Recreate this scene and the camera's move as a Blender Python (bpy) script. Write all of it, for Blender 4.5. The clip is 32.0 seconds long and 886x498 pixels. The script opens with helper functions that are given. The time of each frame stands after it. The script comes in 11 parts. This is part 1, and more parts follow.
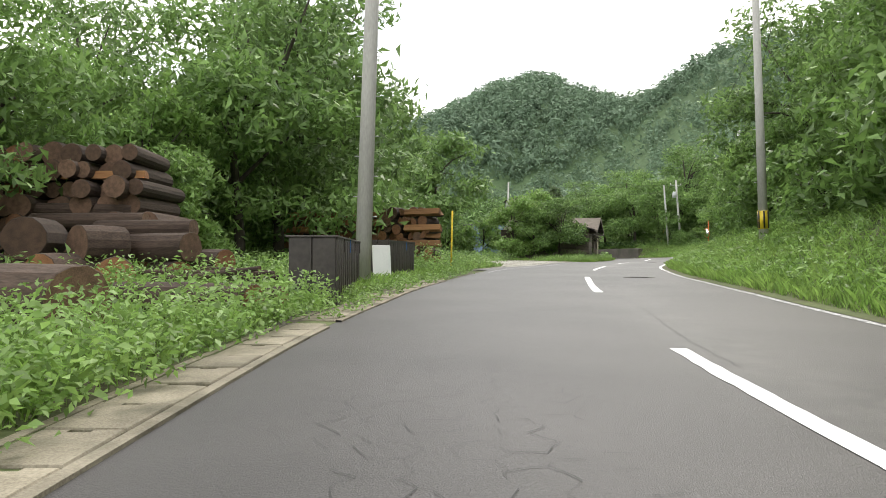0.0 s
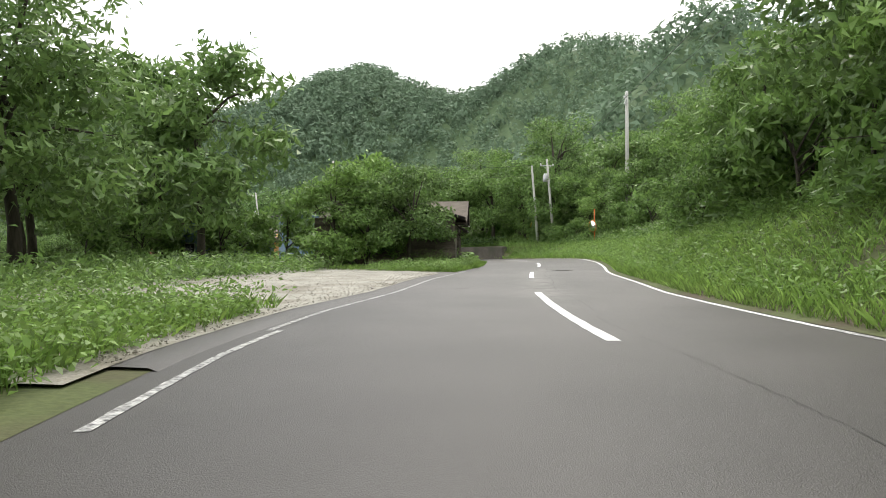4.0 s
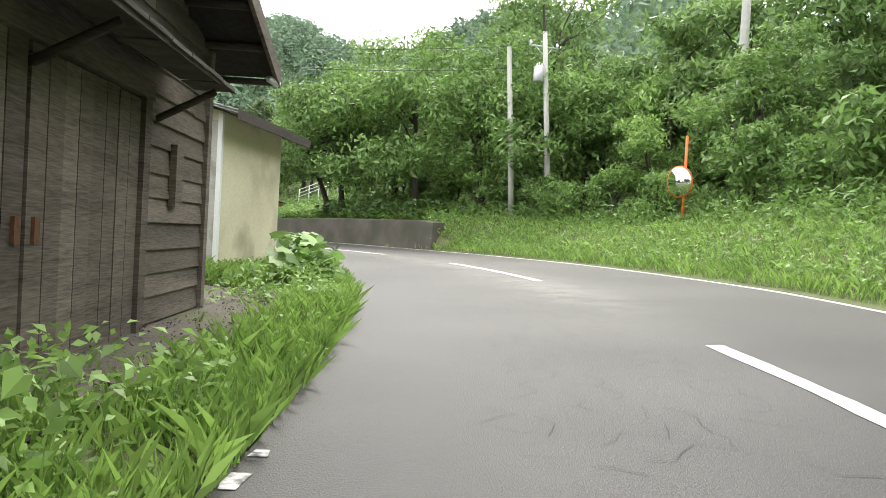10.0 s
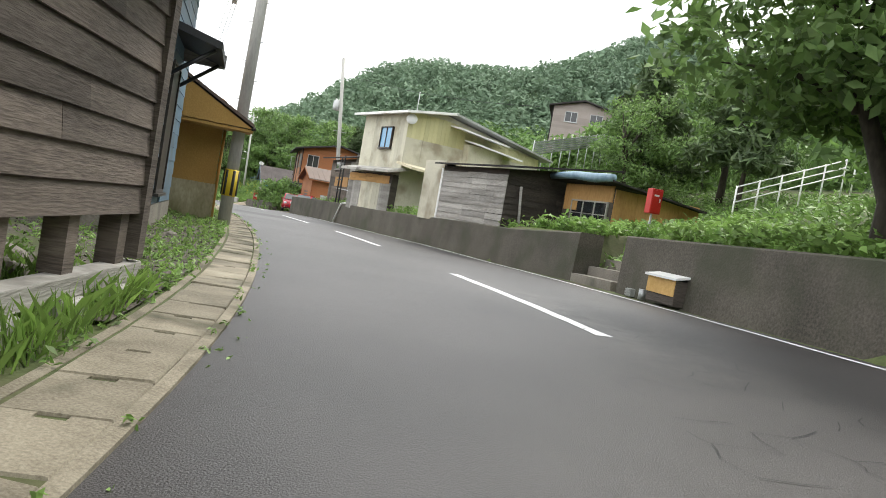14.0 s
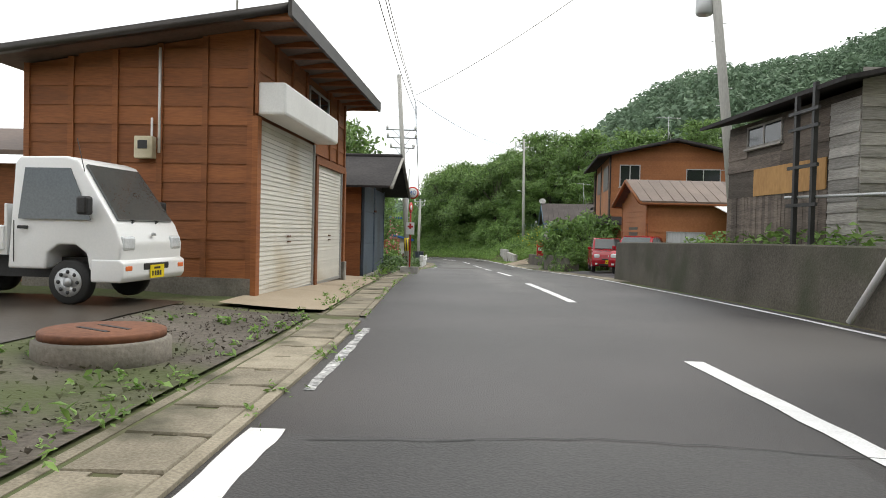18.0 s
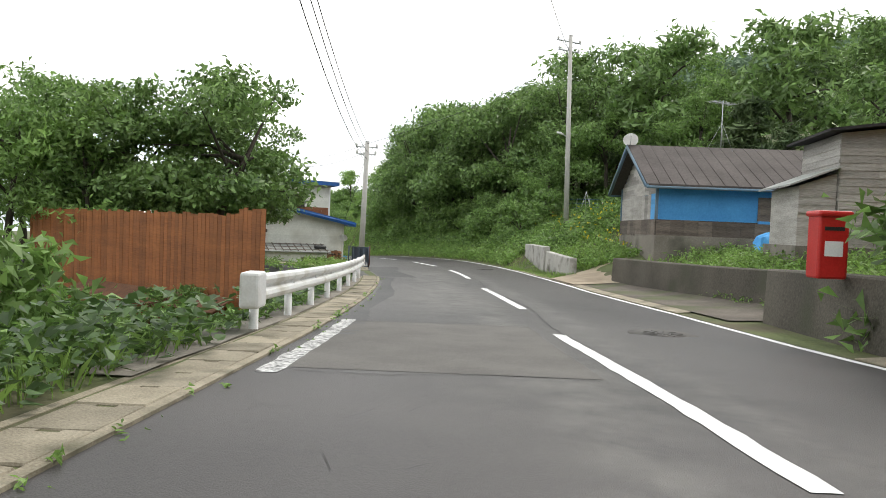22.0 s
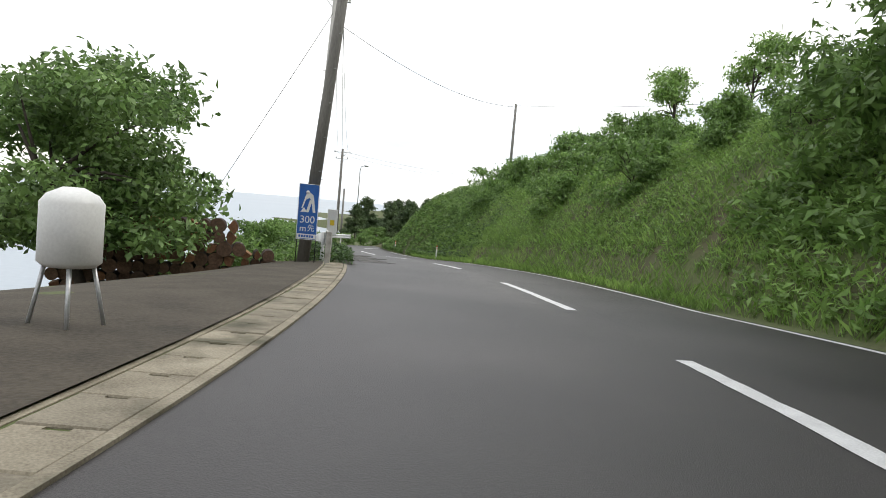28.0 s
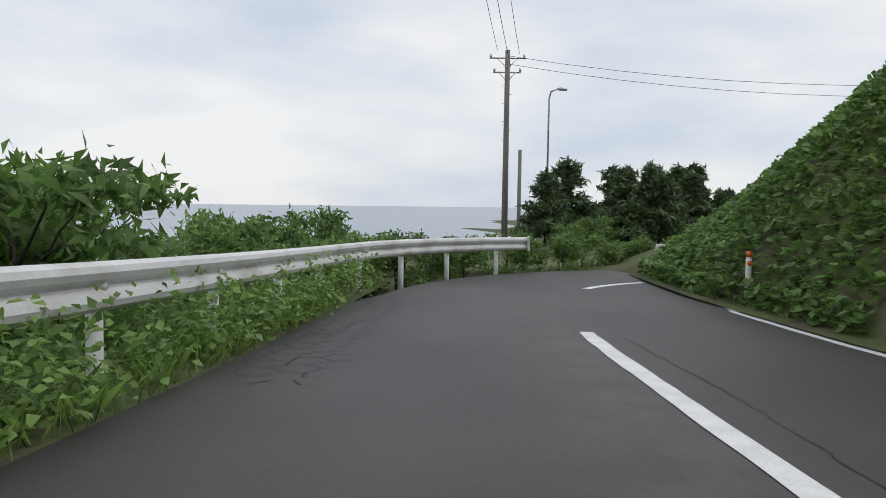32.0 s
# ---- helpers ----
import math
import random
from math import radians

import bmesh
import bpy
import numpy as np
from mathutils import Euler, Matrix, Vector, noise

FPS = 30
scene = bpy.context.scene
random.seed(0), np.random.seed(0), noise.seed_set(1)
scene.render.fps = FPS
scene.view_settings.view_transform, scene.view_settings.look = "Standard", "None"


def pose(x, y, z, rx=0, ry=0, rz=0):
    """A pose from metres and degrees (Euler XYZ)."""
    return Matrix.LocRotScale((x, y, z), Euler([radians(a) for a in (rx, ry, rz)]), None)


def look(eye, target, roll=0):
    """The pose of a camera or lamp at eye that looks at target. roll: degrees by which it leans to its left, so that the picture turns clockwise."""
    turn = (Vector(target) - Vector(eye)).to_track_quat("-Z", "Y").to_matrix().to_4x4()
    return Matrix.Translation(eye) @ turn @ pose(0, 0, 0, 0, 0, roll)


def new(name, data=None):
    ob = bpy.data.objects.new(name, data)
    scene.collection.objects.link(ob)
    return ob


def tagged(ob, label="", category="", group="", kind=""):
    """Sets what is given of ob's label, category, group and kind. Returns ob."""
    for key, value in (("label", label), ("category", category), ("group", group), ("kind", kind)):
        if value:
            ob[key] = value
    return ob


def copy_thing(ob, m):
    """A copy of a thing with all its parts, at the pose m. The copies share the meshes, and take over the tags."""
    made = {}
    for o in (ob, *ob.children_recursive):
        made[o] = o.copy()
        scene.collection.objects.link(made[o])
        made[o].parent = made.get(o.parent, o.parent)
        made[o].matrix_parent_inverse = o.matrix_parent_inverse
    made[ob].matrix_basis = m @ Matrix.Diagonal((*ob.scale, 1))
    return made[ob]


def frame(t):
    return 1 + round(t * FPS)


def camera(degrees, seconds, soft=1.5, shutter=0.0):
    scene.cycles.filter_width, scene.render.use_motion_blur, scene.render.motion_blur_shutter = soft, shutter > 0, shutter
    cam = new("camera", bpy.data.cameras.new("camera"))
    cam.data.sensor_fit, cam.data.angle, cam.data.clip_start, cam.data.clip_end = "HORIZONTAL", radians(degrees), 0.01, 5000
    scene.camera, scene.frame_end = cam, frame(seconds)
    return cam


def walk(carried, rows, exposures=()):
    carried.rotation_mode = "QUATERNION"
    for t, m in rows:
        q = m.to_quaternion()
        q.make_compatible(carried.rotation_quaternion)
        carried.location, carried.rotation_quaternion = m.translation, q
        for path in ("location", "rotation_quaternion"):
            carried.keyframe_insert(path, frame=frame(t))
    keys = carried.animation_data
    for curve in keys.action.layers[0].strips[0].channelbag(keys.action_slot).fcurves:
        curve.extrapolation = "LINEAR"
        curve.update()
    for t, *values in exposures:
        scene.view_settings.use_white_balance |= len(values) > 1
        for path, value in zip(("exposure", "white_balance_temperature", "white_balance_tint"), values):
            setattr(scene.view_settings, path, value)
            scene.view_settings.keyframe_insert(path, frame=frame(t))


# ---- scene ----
cam = camera(63.91, 32.0, 0.9)
PATH = [
    (0.0, (0.000, -0.000, 0.900), (-0.160, 9.998, 1.053), 0.12),
    (0.5, (0.066, 3.201, 0.979), (0.148, 13.199, 1.158), 0.51),
    (1.0, (0.051, 6.157, 1.074), (0.130, 16.155, 1.267), -0.94),
    (1.5, (0.242, 9.278, 1.158), (0.695, 19.267, 1.335), 0.08),
    (2.0, (0.514, 12.154, 1.216), (1.238, 22.126, 1.413), -2.16),
    (2.5, (0.874, 15.159, 1.281), (1.940, 25.100, 1.453), -1.46),
    (3.0, (1.371, 17.979, 1.326), (2.920, 27.857, 1.479), -2.30),
    (3.5, (1.896, 20.606, 1.362), (3.792, 30.423, 1.487), -1.08),
    (5.5, (4.871, 34.151, 1.530), (7.794, 43.714, 1.614), -1.37),
    (6.0, (5.872, 37.283, 1.559), (9.073, 46.756, 1.635), -0.67),
    (6.5, (6.956, 40.394, 1.591), (10.454, 49.762, 1.633), 0.60),
    (7.0, (7.777, 43.065, 1.658), (11.146, 52.480, 1.688), 1.66),
    (7.5, (8.593, 45.945, 1.728), (11.720, 55.444, 1.722), 2.53),
    (8.0, (9.565, 49.001, 1.726), (12.379, 58.597, 1.651), -0.32),
    (8.5, (10.731, 52.184, 1.769), (14.517, 61.438, 1.602), 1.02),
    (9.0, (11.779, 55.357, 1.789), (14.899, 64.856, 1.583), 1.04),
    (9.5, (12.812, 58.401, 1.804), (16.047, 67.861, 1.605), 1.64),
    (10.0, (13.845, 61.463, 1.848), (17.122, 70.909, 1.649), 3.19),
    (10.5, (14.960, 64.651, 1.929), (17.874, 74.214, 1.689), 2.95),
    (11.0, (15.868, 67.941, 1.972), (18.723, 77.521, 1.709), 3.63),
    (11.5, (16.518, 71.428, 1.978), (18.764, 81.168, 1.674), 6.54),
    (12.0, (17.007, 74.915, 1.981), (18.701, 84.765, 1.645), 8.93),
    (12.5, (17.046, 78.079, 1.986), (17.571, 88.053, 1.482), 8.68),
    (13.0, (16.955, 82.039, 1.955), (16.702, 92.022, 1.440), 9.33),
    (13.5, (16.563, 86.230, 1.951), (15.552, 96.166, 1.451), 9.29),
    (14.0, (15.855, 90.347, 1.936), (14.123, 100.186, 1.488), 9.93),
    (14.5, (14.883, 93.845, 1.947), (12.151, 103.451, 1.452), 10.87),
    (15.0, (13.782, 97.075, 1.956), (10.326, 106.447, 1.491), 9.33),
    (15.5, (12.561, 100.003, 1.934), (8.299, 109.036, 1.439), 7.71),
    (17.5, (5.499, 113.442, 1.839), (-0.214, 121.643, 1.514), 3.60),
    (18.0, (3.173, 117.414, 1.751), (-2.289, 125.788, 1.500), 1.36),
    (18.5, (0.804, 121.325, 1.687), (-4.536, 129.777, 1.474), 1.37),
    (19.0, (-1.458, 125.070, 1.629), (-6.967, 133.412, 1.395), 2.76),
    (19.5, (-3.758, 128.568, 1.553), (-9.489, 136.759, 1.336), 2.43),
    (20.0, (-6.106, 132.193, 1.443), (-11.885, 140.351, 1.239), 1.81),
    (20.5, (-8.522, 135.836, 1.331), (-14.273, 144.015, 1.130), 1.23),
    (21.0, (-10.826, 139.423, 1.218), (-16.623, 147.568, 0.976), -0.44),
    (21.5, (-13.194, 143.348, 1.046), (-18.587, 151.765, 0.753), -0.93),
    (22.0, (-15.376, 147.131, 0.870), (-20.629, 155.634, 0.547), 2.24),
    (22.5, (-17.581, 150.591, 0.713), (-22.893, 159.056, 0.346), 2.91),
    (23.0, (-19.776, 154.361, 0.541), (-25.128, 162.797, 0.125), 2.23),
    (23.5, (-22.036, 158.005, 0.373), (-27.423, 166.419, -0.052), 1.97),
    (24.0, (-24.473, 161.812, 0.224), (-29.844, 170.238, -0.174), 2.77),
    (24.5, (-27.061, 165.634, 0.139), (-32.506, 174.012, -0.261), 5.48),
    (25.0, (-29.780, 169.164, 0.062), (-35.755, 177.171, -0.381), 6.69),
    (25.5, (-32.953, 172.786, -0.048), (-39.194, 180.586, -0.516), 8.82),
    (26.0, (-36.501, 176.257, -0.192), (-43.235, 183.630, -0.737), 11.34),
    (26.5, (-40.235, 179.534, -0.311), (-47.305, 186.580, -0.923), 11.08),
    (28.5, (-55.667, 192.599, -1.053), (-64.066, 197.993, -1.647), 4.88),
    (29.0, (-60.574, 195.771, -1.268), (-69.146, 200.888, -1.849), 6.31),
    (29.5, (-65.375, 198.497, -1.517), (-74.181, 203.201, -2.082), 6.71),
    (30.0, (-70.040, 200.876, -1.783), (-79.035, 205.205, -2.374), 6.55),
    (30.5, (-74.692, 203.108, -2.103), (-83.838, 207.103, -2.728), 5.06),
    (31.0, (-79.581, 205.452, -2.446), (-88.828, 209.201, -3.105), 3.50),
    (31.5, (-84.591, 207.675, -2.859), (-93.920, 211.214, -3.521), 2.58),
    (32.0, (-89.726, 209.954, -3.279), (-99.116, 213.325, -3.948), 0.79),
]
walk(cam, [(t, look(eye, target, roll)) for t, eye, target, roll in PATH], exposures=[(0.0, 1.3, 6950, 9), (2.0, 1.35, 6950, 9), (5.5, 1.0, 6950, 9), (8.0, 1.6, 6950, 9), (9.0, 1.85, 6950, 9), (10.0, 1.9, 6900, 8), (11.0, 1.65, 6900, 8), (12.0, 1.66, 6900, 9), (13.0, 1.55, 6850, 9), (14.0, 1.45, 6800, 8), (15.0, 1.3, 6800, 8), (18.0, 0.85, 6850, 8), (20.0, 1.05, 6900, 8), (22.0, 1.05, 6850, 8), (24.0, 1.05, 6850, 8), (26.0, 1.4, 6850, 9), (28.5, 0.42, 6700, 9), (30.0, 0.05, 6550, 9), (32.0, -0.05, 6450, 10)])

# ---- world and light ----
world = bpy.data.worlds.new("overcast_sky")
scene.world = world
world.use_nodes = True
wn, wl = world.node_tree.nodes, world.node_tree.links
wn.clear()
w_out = wn.new("ShaderNodeOutputWorld")
w_bg = wn.new("ShaderNodeBackground")
w_bg.inputs["Strength"].default_value = 0.95
sky = wn.new("ShaderNodeTexSky")
sky.sky_type, sky.sun_disc = "NISHITA", False
sky.sun_elevation, sky.sun_rotation = radians(52), radians(200)
w_dim = wn.new("ShaderNodeMix")
w_dim.data_type, w_dim.blend_type = "RGBA", "MULTIPLY"
w_dim.inputs["Factor"].default_value = 1.0
w_dim.inputs["B"].default_value = (0.11, 0.11, 0.11, 1)
wl.new(sky.outputs["Color"], w_dim.inputs["A"])
w_tc = wn.new("ShaderNodeTexCoord")
w_map = wn.new("ShaderNodeMapping")
w_map.inputs["Scale"].default_value = (1.0, 1.0, 3.2)
wl.new(w_tc.outputs["Generated"], w_map.inputs["Vector"])
w_no = wn.new("ShaderNodeTexNoise")
w_no.inputs["Scale"].default_value, w_no.inputs["Detail"].default_value = 2.6, 6
wl.new(w_map.outputs["Vector"], w_no.inputs["Vector"])
w_ramp = wn.new("ShaderNodeValToRGB")
w_ramp.color_ramp.elements[0].position, w_ramp.color_ramp.elements[0].color = 0.3, (0.66, 0.74, 0.86, 1)
w_ramp.color_ramp.elements[1].position, w_ramp.color_ramp.elements[1].color = 0.62, (1.0, 1.0, 1.0, 1)
wl.new(w_no.outputs["Fac"], w_ramp.inputs["Fac"])
w_mix = wn.new("ShaderNodeMix")
w_mix.data_type = "RGBA"
w_mix.inputs["Factor"].default_value = 0.9
wl.new(w_dim.outputs["Result"], w_mix.inputs["A"])
wl.new(w_ramp.outputs["Color"], w_mix.inputs["B"])
wl.new(w_mix.outputs["Result"], w_bg.inputs["Color"])
wl.new(w_bg.outputs["Background"], w_out.inputs["Surface"])
sun_data = bpy.data.lights.new("sun", "SUN")
sun_data.energy, sun_data.angle, sun_data.color = 0.9, radians(20), (1.0, 0.97, 0.92)
sun = new("sun", sun_data)
sun.matrix_world = look((0, 0, 100), (-34, -93, 100 - 127))

# ---- the road's line, from the ride ----
RIDE = 1.05
_t = np.array([r[0] for r in PATH])
_e = np.array([r[1] for r in PATH])
_fine = np.arange(-3.5, 38.01, 0.05)


def _glide(k):
    v, slope, out = _e[:, k], np.gradient(_e[:, k], _t), []
    for t in _fine:
        if t <= 0:
            out.append(v[0] + slope[0] * t)
        elif t >= 32:
            out.append(v[-1] + slope[-1] * (t - 32))
        else:
            i = min(int(np.searchsorted(_t, t, side="right")) - 1, len(_t) - 2)
            h = _t[i + 1] - _t[i]
            u = (t - _t[i]) / h
            out.append((2 * u**3 - 3 * u * u + 1) * v[i] + (u**3 - 2 * u * u + u) * h * slope[i]
                       + (3 * u * u - 2 * u**3) * v[i + 1] + (u**3 - u * u) * h * slope[i + 1])
    a, kernel = np.array(out), np.hanning(41)
    a = np.r_[a[0] + np.arange(-20, 0) * (a[1] - a[0]), a, a[-1] + np.arange(1, 21) * (a[-1] - a[-2])]
    return np.convolve(a, kernel / kernel.sum(), "valid")


RX, RY, RZ = _glide(0), _glide(1), _glide(2) - RIDE
RS = np.r_[0, np.cumsum(np.hypot(np.diff(RX), np.diff(RY)))]
RS -= np.interp(0, _fine, RS)
_z = float(np.interp(257.3, RS, RZ))
RZ = np.where(RS > 257.3, _z - 1.35 * (1 - np.exp(-(RS - 257.3) / 22)), RZ)
_u = np.gradient(RX, RS), np.gradient(RY, RS)
_n = np.hypot(*_u)
RU, RV = _u[0] / _n, _u[1] / _n
TILT_S, TILT = [-30, 58, 74, 98, 112, 186, 198, 216, 226, 400], [0, 0, 0.04, 0.04, 0, 0, 0.04, 0.04, 0, 0]
LEFT_S = [-30, 0, 12, 18, 24, 31, 36, 41, 47, 56, 64, 72, 78, 84, 90, 97, 103, 109, 122, 130, 138, 149, 158, 166, 172, 182, 188, 194, 198, 204, 210, 222, 232, 240, 251, 260, 270]
LEFT = [-1.7, -1.7, -1.65, -1.85, -2.1, -2.4, -2.3, -1.95, -1.65, -1.2, -0.85, -0.5, -0.2, -0.25, -0.65, -0.78, -0.9, -0.9, -1.1, -1.2, -1.4, -1.47, -1.75, -1.6, -1.6, -1.6, -1.75, -1.1, -0.95, -1.2, -1.4, -1.46, -1.5, -1.6, -2.0, -2.1, -2.1]
MID_S = [-30, 0, 7, 15, 24, 32, 41, 48, 55, 62, 69.5, 75, 80, 82, 87.5, 93, 100, 106, 111.6, 117, 122.5, 129, 143, 149, 155, 163, 167, 172, 178, 183, 189, 193, 198, 203.5, 210, 218, 230, 238, 241, 250, 253.6, 260, 265, 271]
MID = [2.0, 2.0, 2.03, 2.13, 1.87, 1.95, 1.6, 1.8, 1.93, 2.38, 2.72, 3.2, 3.5, 3.6, 3.55, 3.05, 2.75, 2.55, 2.5, 2.35, 2.22, 2.1, 2.13, 2.2, 2.0, 1.8, 1.6, 1.6, 1.4, 1.58, 2.0, 2.25, 2.35, 2.45, 2.25, 2.28, 2.15, 2.2, 2.02, 1.72, 1.5, 1.4, 1.06, 0.98]


def left(s):
    return np.interp(s, LEFT_S, LEFT)


def mid(s):
    return np.interp(s, MID_S, MID)


def right(s):
    return mid(s) + np.interp(s, [0, 20, 42, 52, 60, 84, 92, 100, 105, 110, 118, 130, 200, 211, 226, 240, 254, 264, 270], [2.9, 3.05, 2.95, 3.1, 3.4, 3.65, 3.6, 3.2, 3.35, 3.45, 3.4, 3.05, 3.05, 3.2, 2.75, 2.75, 3.0, 2.65, 2.4])


def road_z(s, d):
    return np.interp(s, RS, RZ) + np.interp(s, TILT_S, TILT) * np.clip(d, -2, 9)


def at(s, d, h=0.0):
    """The place s metres along the ride and d metres to the right of it, h above the road there."""
    x, y = np.interp(s, RS, RX), np.interp(s, RS, RY)
    u, v = np.interp(s, RS, RU), np.interp(s, RS, RV)
    return np.stack([x + d * v, y - d * u, road_z(s, d) + h], -1) if np.ndim(s) or np.ndim(d) or np.ndim(h) else Vector((x + d * v, y - d * u, road_z(s, d) + h))


def heading(s):
    return math.degrees(math.atan2(-np.interp(s, RS, RU), np.interp(s, RS, RV)))


def along(x, y):
    """The inverse of at(), for arrays of places."""
    x, y = np.atleast_1d(x).astype(float), np.atleast_1d(y).astype(float)
    k = np.arange(0, len(RS), 4)
    near = np.empty(len(x), int)
    for a in range(0, len(x), 4000):
        near[a:a + 4000] = k[((x[a:a + 4000, None] - RX[k]) ** 2 + (y[a:a + 4000, None] - RY[k]) ** 2).argmin(1)]
    dx, dy = x - RX[near], y - RY[near]
    return RS[near] + dx * RU[near] + dy * RV[near], dx * RV[near] - dy * RU[near]


# ---- the lie of the land, by the distance from the road's edge ----
RIGHT_S = [-30, 58, 76, 90, 92, 112, 114, 142, 147, 164, 167, 181, 184, 188, 192, 218, 230, 256, 262, 268, 274, 286, 330]
RIGHT_E = [0, 0.45, 0.75, 1.5, 3, 5, 9, 16, 30, 60, 110, 200]
_gentle = [0, 0.03, 0.12, 0.4, 1.2, 2.3, 4.6, 8, 13, 22, 30, 34]
_mirror = [0, 0.02, 0.1, 0.35, 0.95, 1.5, 2.4, 4, 8, 15, 24, 30]
_walled = [0, 0.0, 1.2, 1.25, 1.35, 1.7, 2.6, 4.5, 8, 14, 22, 28]
_shacks = [0, 0.0, 0.95, 1.0, 1.05, 1.1, 1.4, 3.5, 7, 12, 18, 24]
_court = [0, 0.02, 0.05, 0.1, 0.15, 0.2, 0.5, 1.0, 2.5, 8, 20, 30]
_low = [0, 0.02, 0.03, 0.05, 0.25, 1.0, 1.4, 2.6, 5, 9, 12, 14]
_drive = [0, 0.02, 0.1, 0.3, 0.8, 1.3, 1.8, 3.0, 5.5, 9, 12, 14]
_bank = [0, 0.03, 0.25, 0.7, 1.4, 2.2, 3.8, 6.6, 11, 14, 15, 16]
_steep = [0, 0.03, 0.4, 1.6, 3.4, 4.8, 6.2, 7.6, 9, 10, 11, 12]
_high = [0, 0.05, 0.6, 1.8, 3.2, 4.0, 4.7, 5.6, 6.9, 9, 11, 12]
_crest = [0, 0.05, 0.85, 2.6, 4.2, 5.2, 6.0, 6.6, 7.4, 9, 11, 12]
_bend = [0, 0.03, 0.3, 1.0, 2.2, 3.2, 4.6, 6.0, 7, 7, 6, 6]
_cliff = [0, 0, 0, 0, 0, 0, 0, 0, -1, -3, 2, 14]
RIGHT_H = np.array([_gentle, _gentle, _mirror, _mirror, _walled, _walled, _shacks, _shacks, _court, _court, _low, _low, _drive, _drive, _bank, _bank, _steep, _steep, _high, _crest, _bend, _cliff, _cliff])
LEFT_LS = [-30, 60, 66, 160, 166, 181.4, 182.6, 192, 214, 234.5, 243, 330]
LEFT_E = [0, 0.6, 1.3, 2.2, 4, 8, 14, 25, 50, 90, 160, 260]
_flat = [0, 0.02, 0.03, 0.05, 0.08, 0.1, 0.3, 0.6, 1.5, 3, 5, 5]
_yard = [0, 0.02, 0.03, 0.1, 0.15, 0.2, 0.1, -0.5, -4, -12, -25, -32]
_drop = [0, 0.02, 0.02, -0.9, -1.3, -1.5, -2.0, -4, -10, -22, -34, -38]
_shore = [0, 0.0, -0.05, -0.15, -0.6, -2.6, -7, -16, -30, -38, -42, -44]
LEFT_H = np.array([_flat, _flat, _yard, _yard, _drop, _drop, _yard, _yard, _yard, _shore, _shore, _shore])


def table(s, e, ss, es, hs):
    i = np.clip(np.searchsorted(ss, s, side="right") - 1, 0, len(ss) - 2)
    ss = np.array(ss)
    u = np.clip((s - ss[i]) / (ss[i + 1] - ss[i]), 0, 1)
    j = np.clip(np.searchsorted(es, e, side="right") - 1, 0, len(es) - 2)
    es = np.array(es)
    v = np.clip((e - es[j]) / (es[j + 1] - es[j]), 0, 1)
    return (hs[i, j] * (1 - u) + hs[i + 1, j] * u) * (1 - v) + (hs[i, j + 1] * (1 - u) + hs[i + 1, j + 1] * u) * v


def land(s, d):
    """Height of the ground over the road's level at (s, d)."""
    s, d = np.broadcast_arrays(np.asarray(s, float), np.asarray(d, float))
    r, l = right(s), left(s)
    h = np.where(d > r, table(s, d - r, RIGHT_S, RIGHT_E, RIGHT_H), np.where(d < l, table(s, l - d, LEFT_LS, LEFT_E, LEFT_H), -0.08))
    h = np.where((s > 105.7) & (s < 108.3) & (d > r) & (d - r < 2.8), np.clip((d - r - 0.9) * 0.62, 0.02, 1.2), h)
    rim = np.maximum(-6.0, 0.42 * (s - 294) - 3.5)
    return h - 32 * np.clip((s - 280) / 8, 0, 1) * np.clip((rim - d) / 7, 0, 1)


def ground(s, d):
    """The place on the ground at (s, d)."""
    s, d = np.broadcast_arrays(np.asarray(s, float), np.asarray(d, float))
    p = at(s, d, land(s, d))
    return p


def mound(x, y, cx, cy, top, wide, deep):
    return top * np.exp(-(((x - cx) / wide) ** 2 + ((y - cy) / deep) ** 2))


def hills(x, y):
    """Height of the far hills."""
    return (mound(x, y, 92, 800, 176, 150, 190) + mound(x, y, 260, 420, 75, 120, 130) + mound(x, y, 245, 570, 116, 105, 120)
            + mound(x, y, -165, 800, 114, 120, 170) + mound(x, y, 150, 250, 50, 55, 85) + mound(x, y, -20, 640, 40, 160, 110))


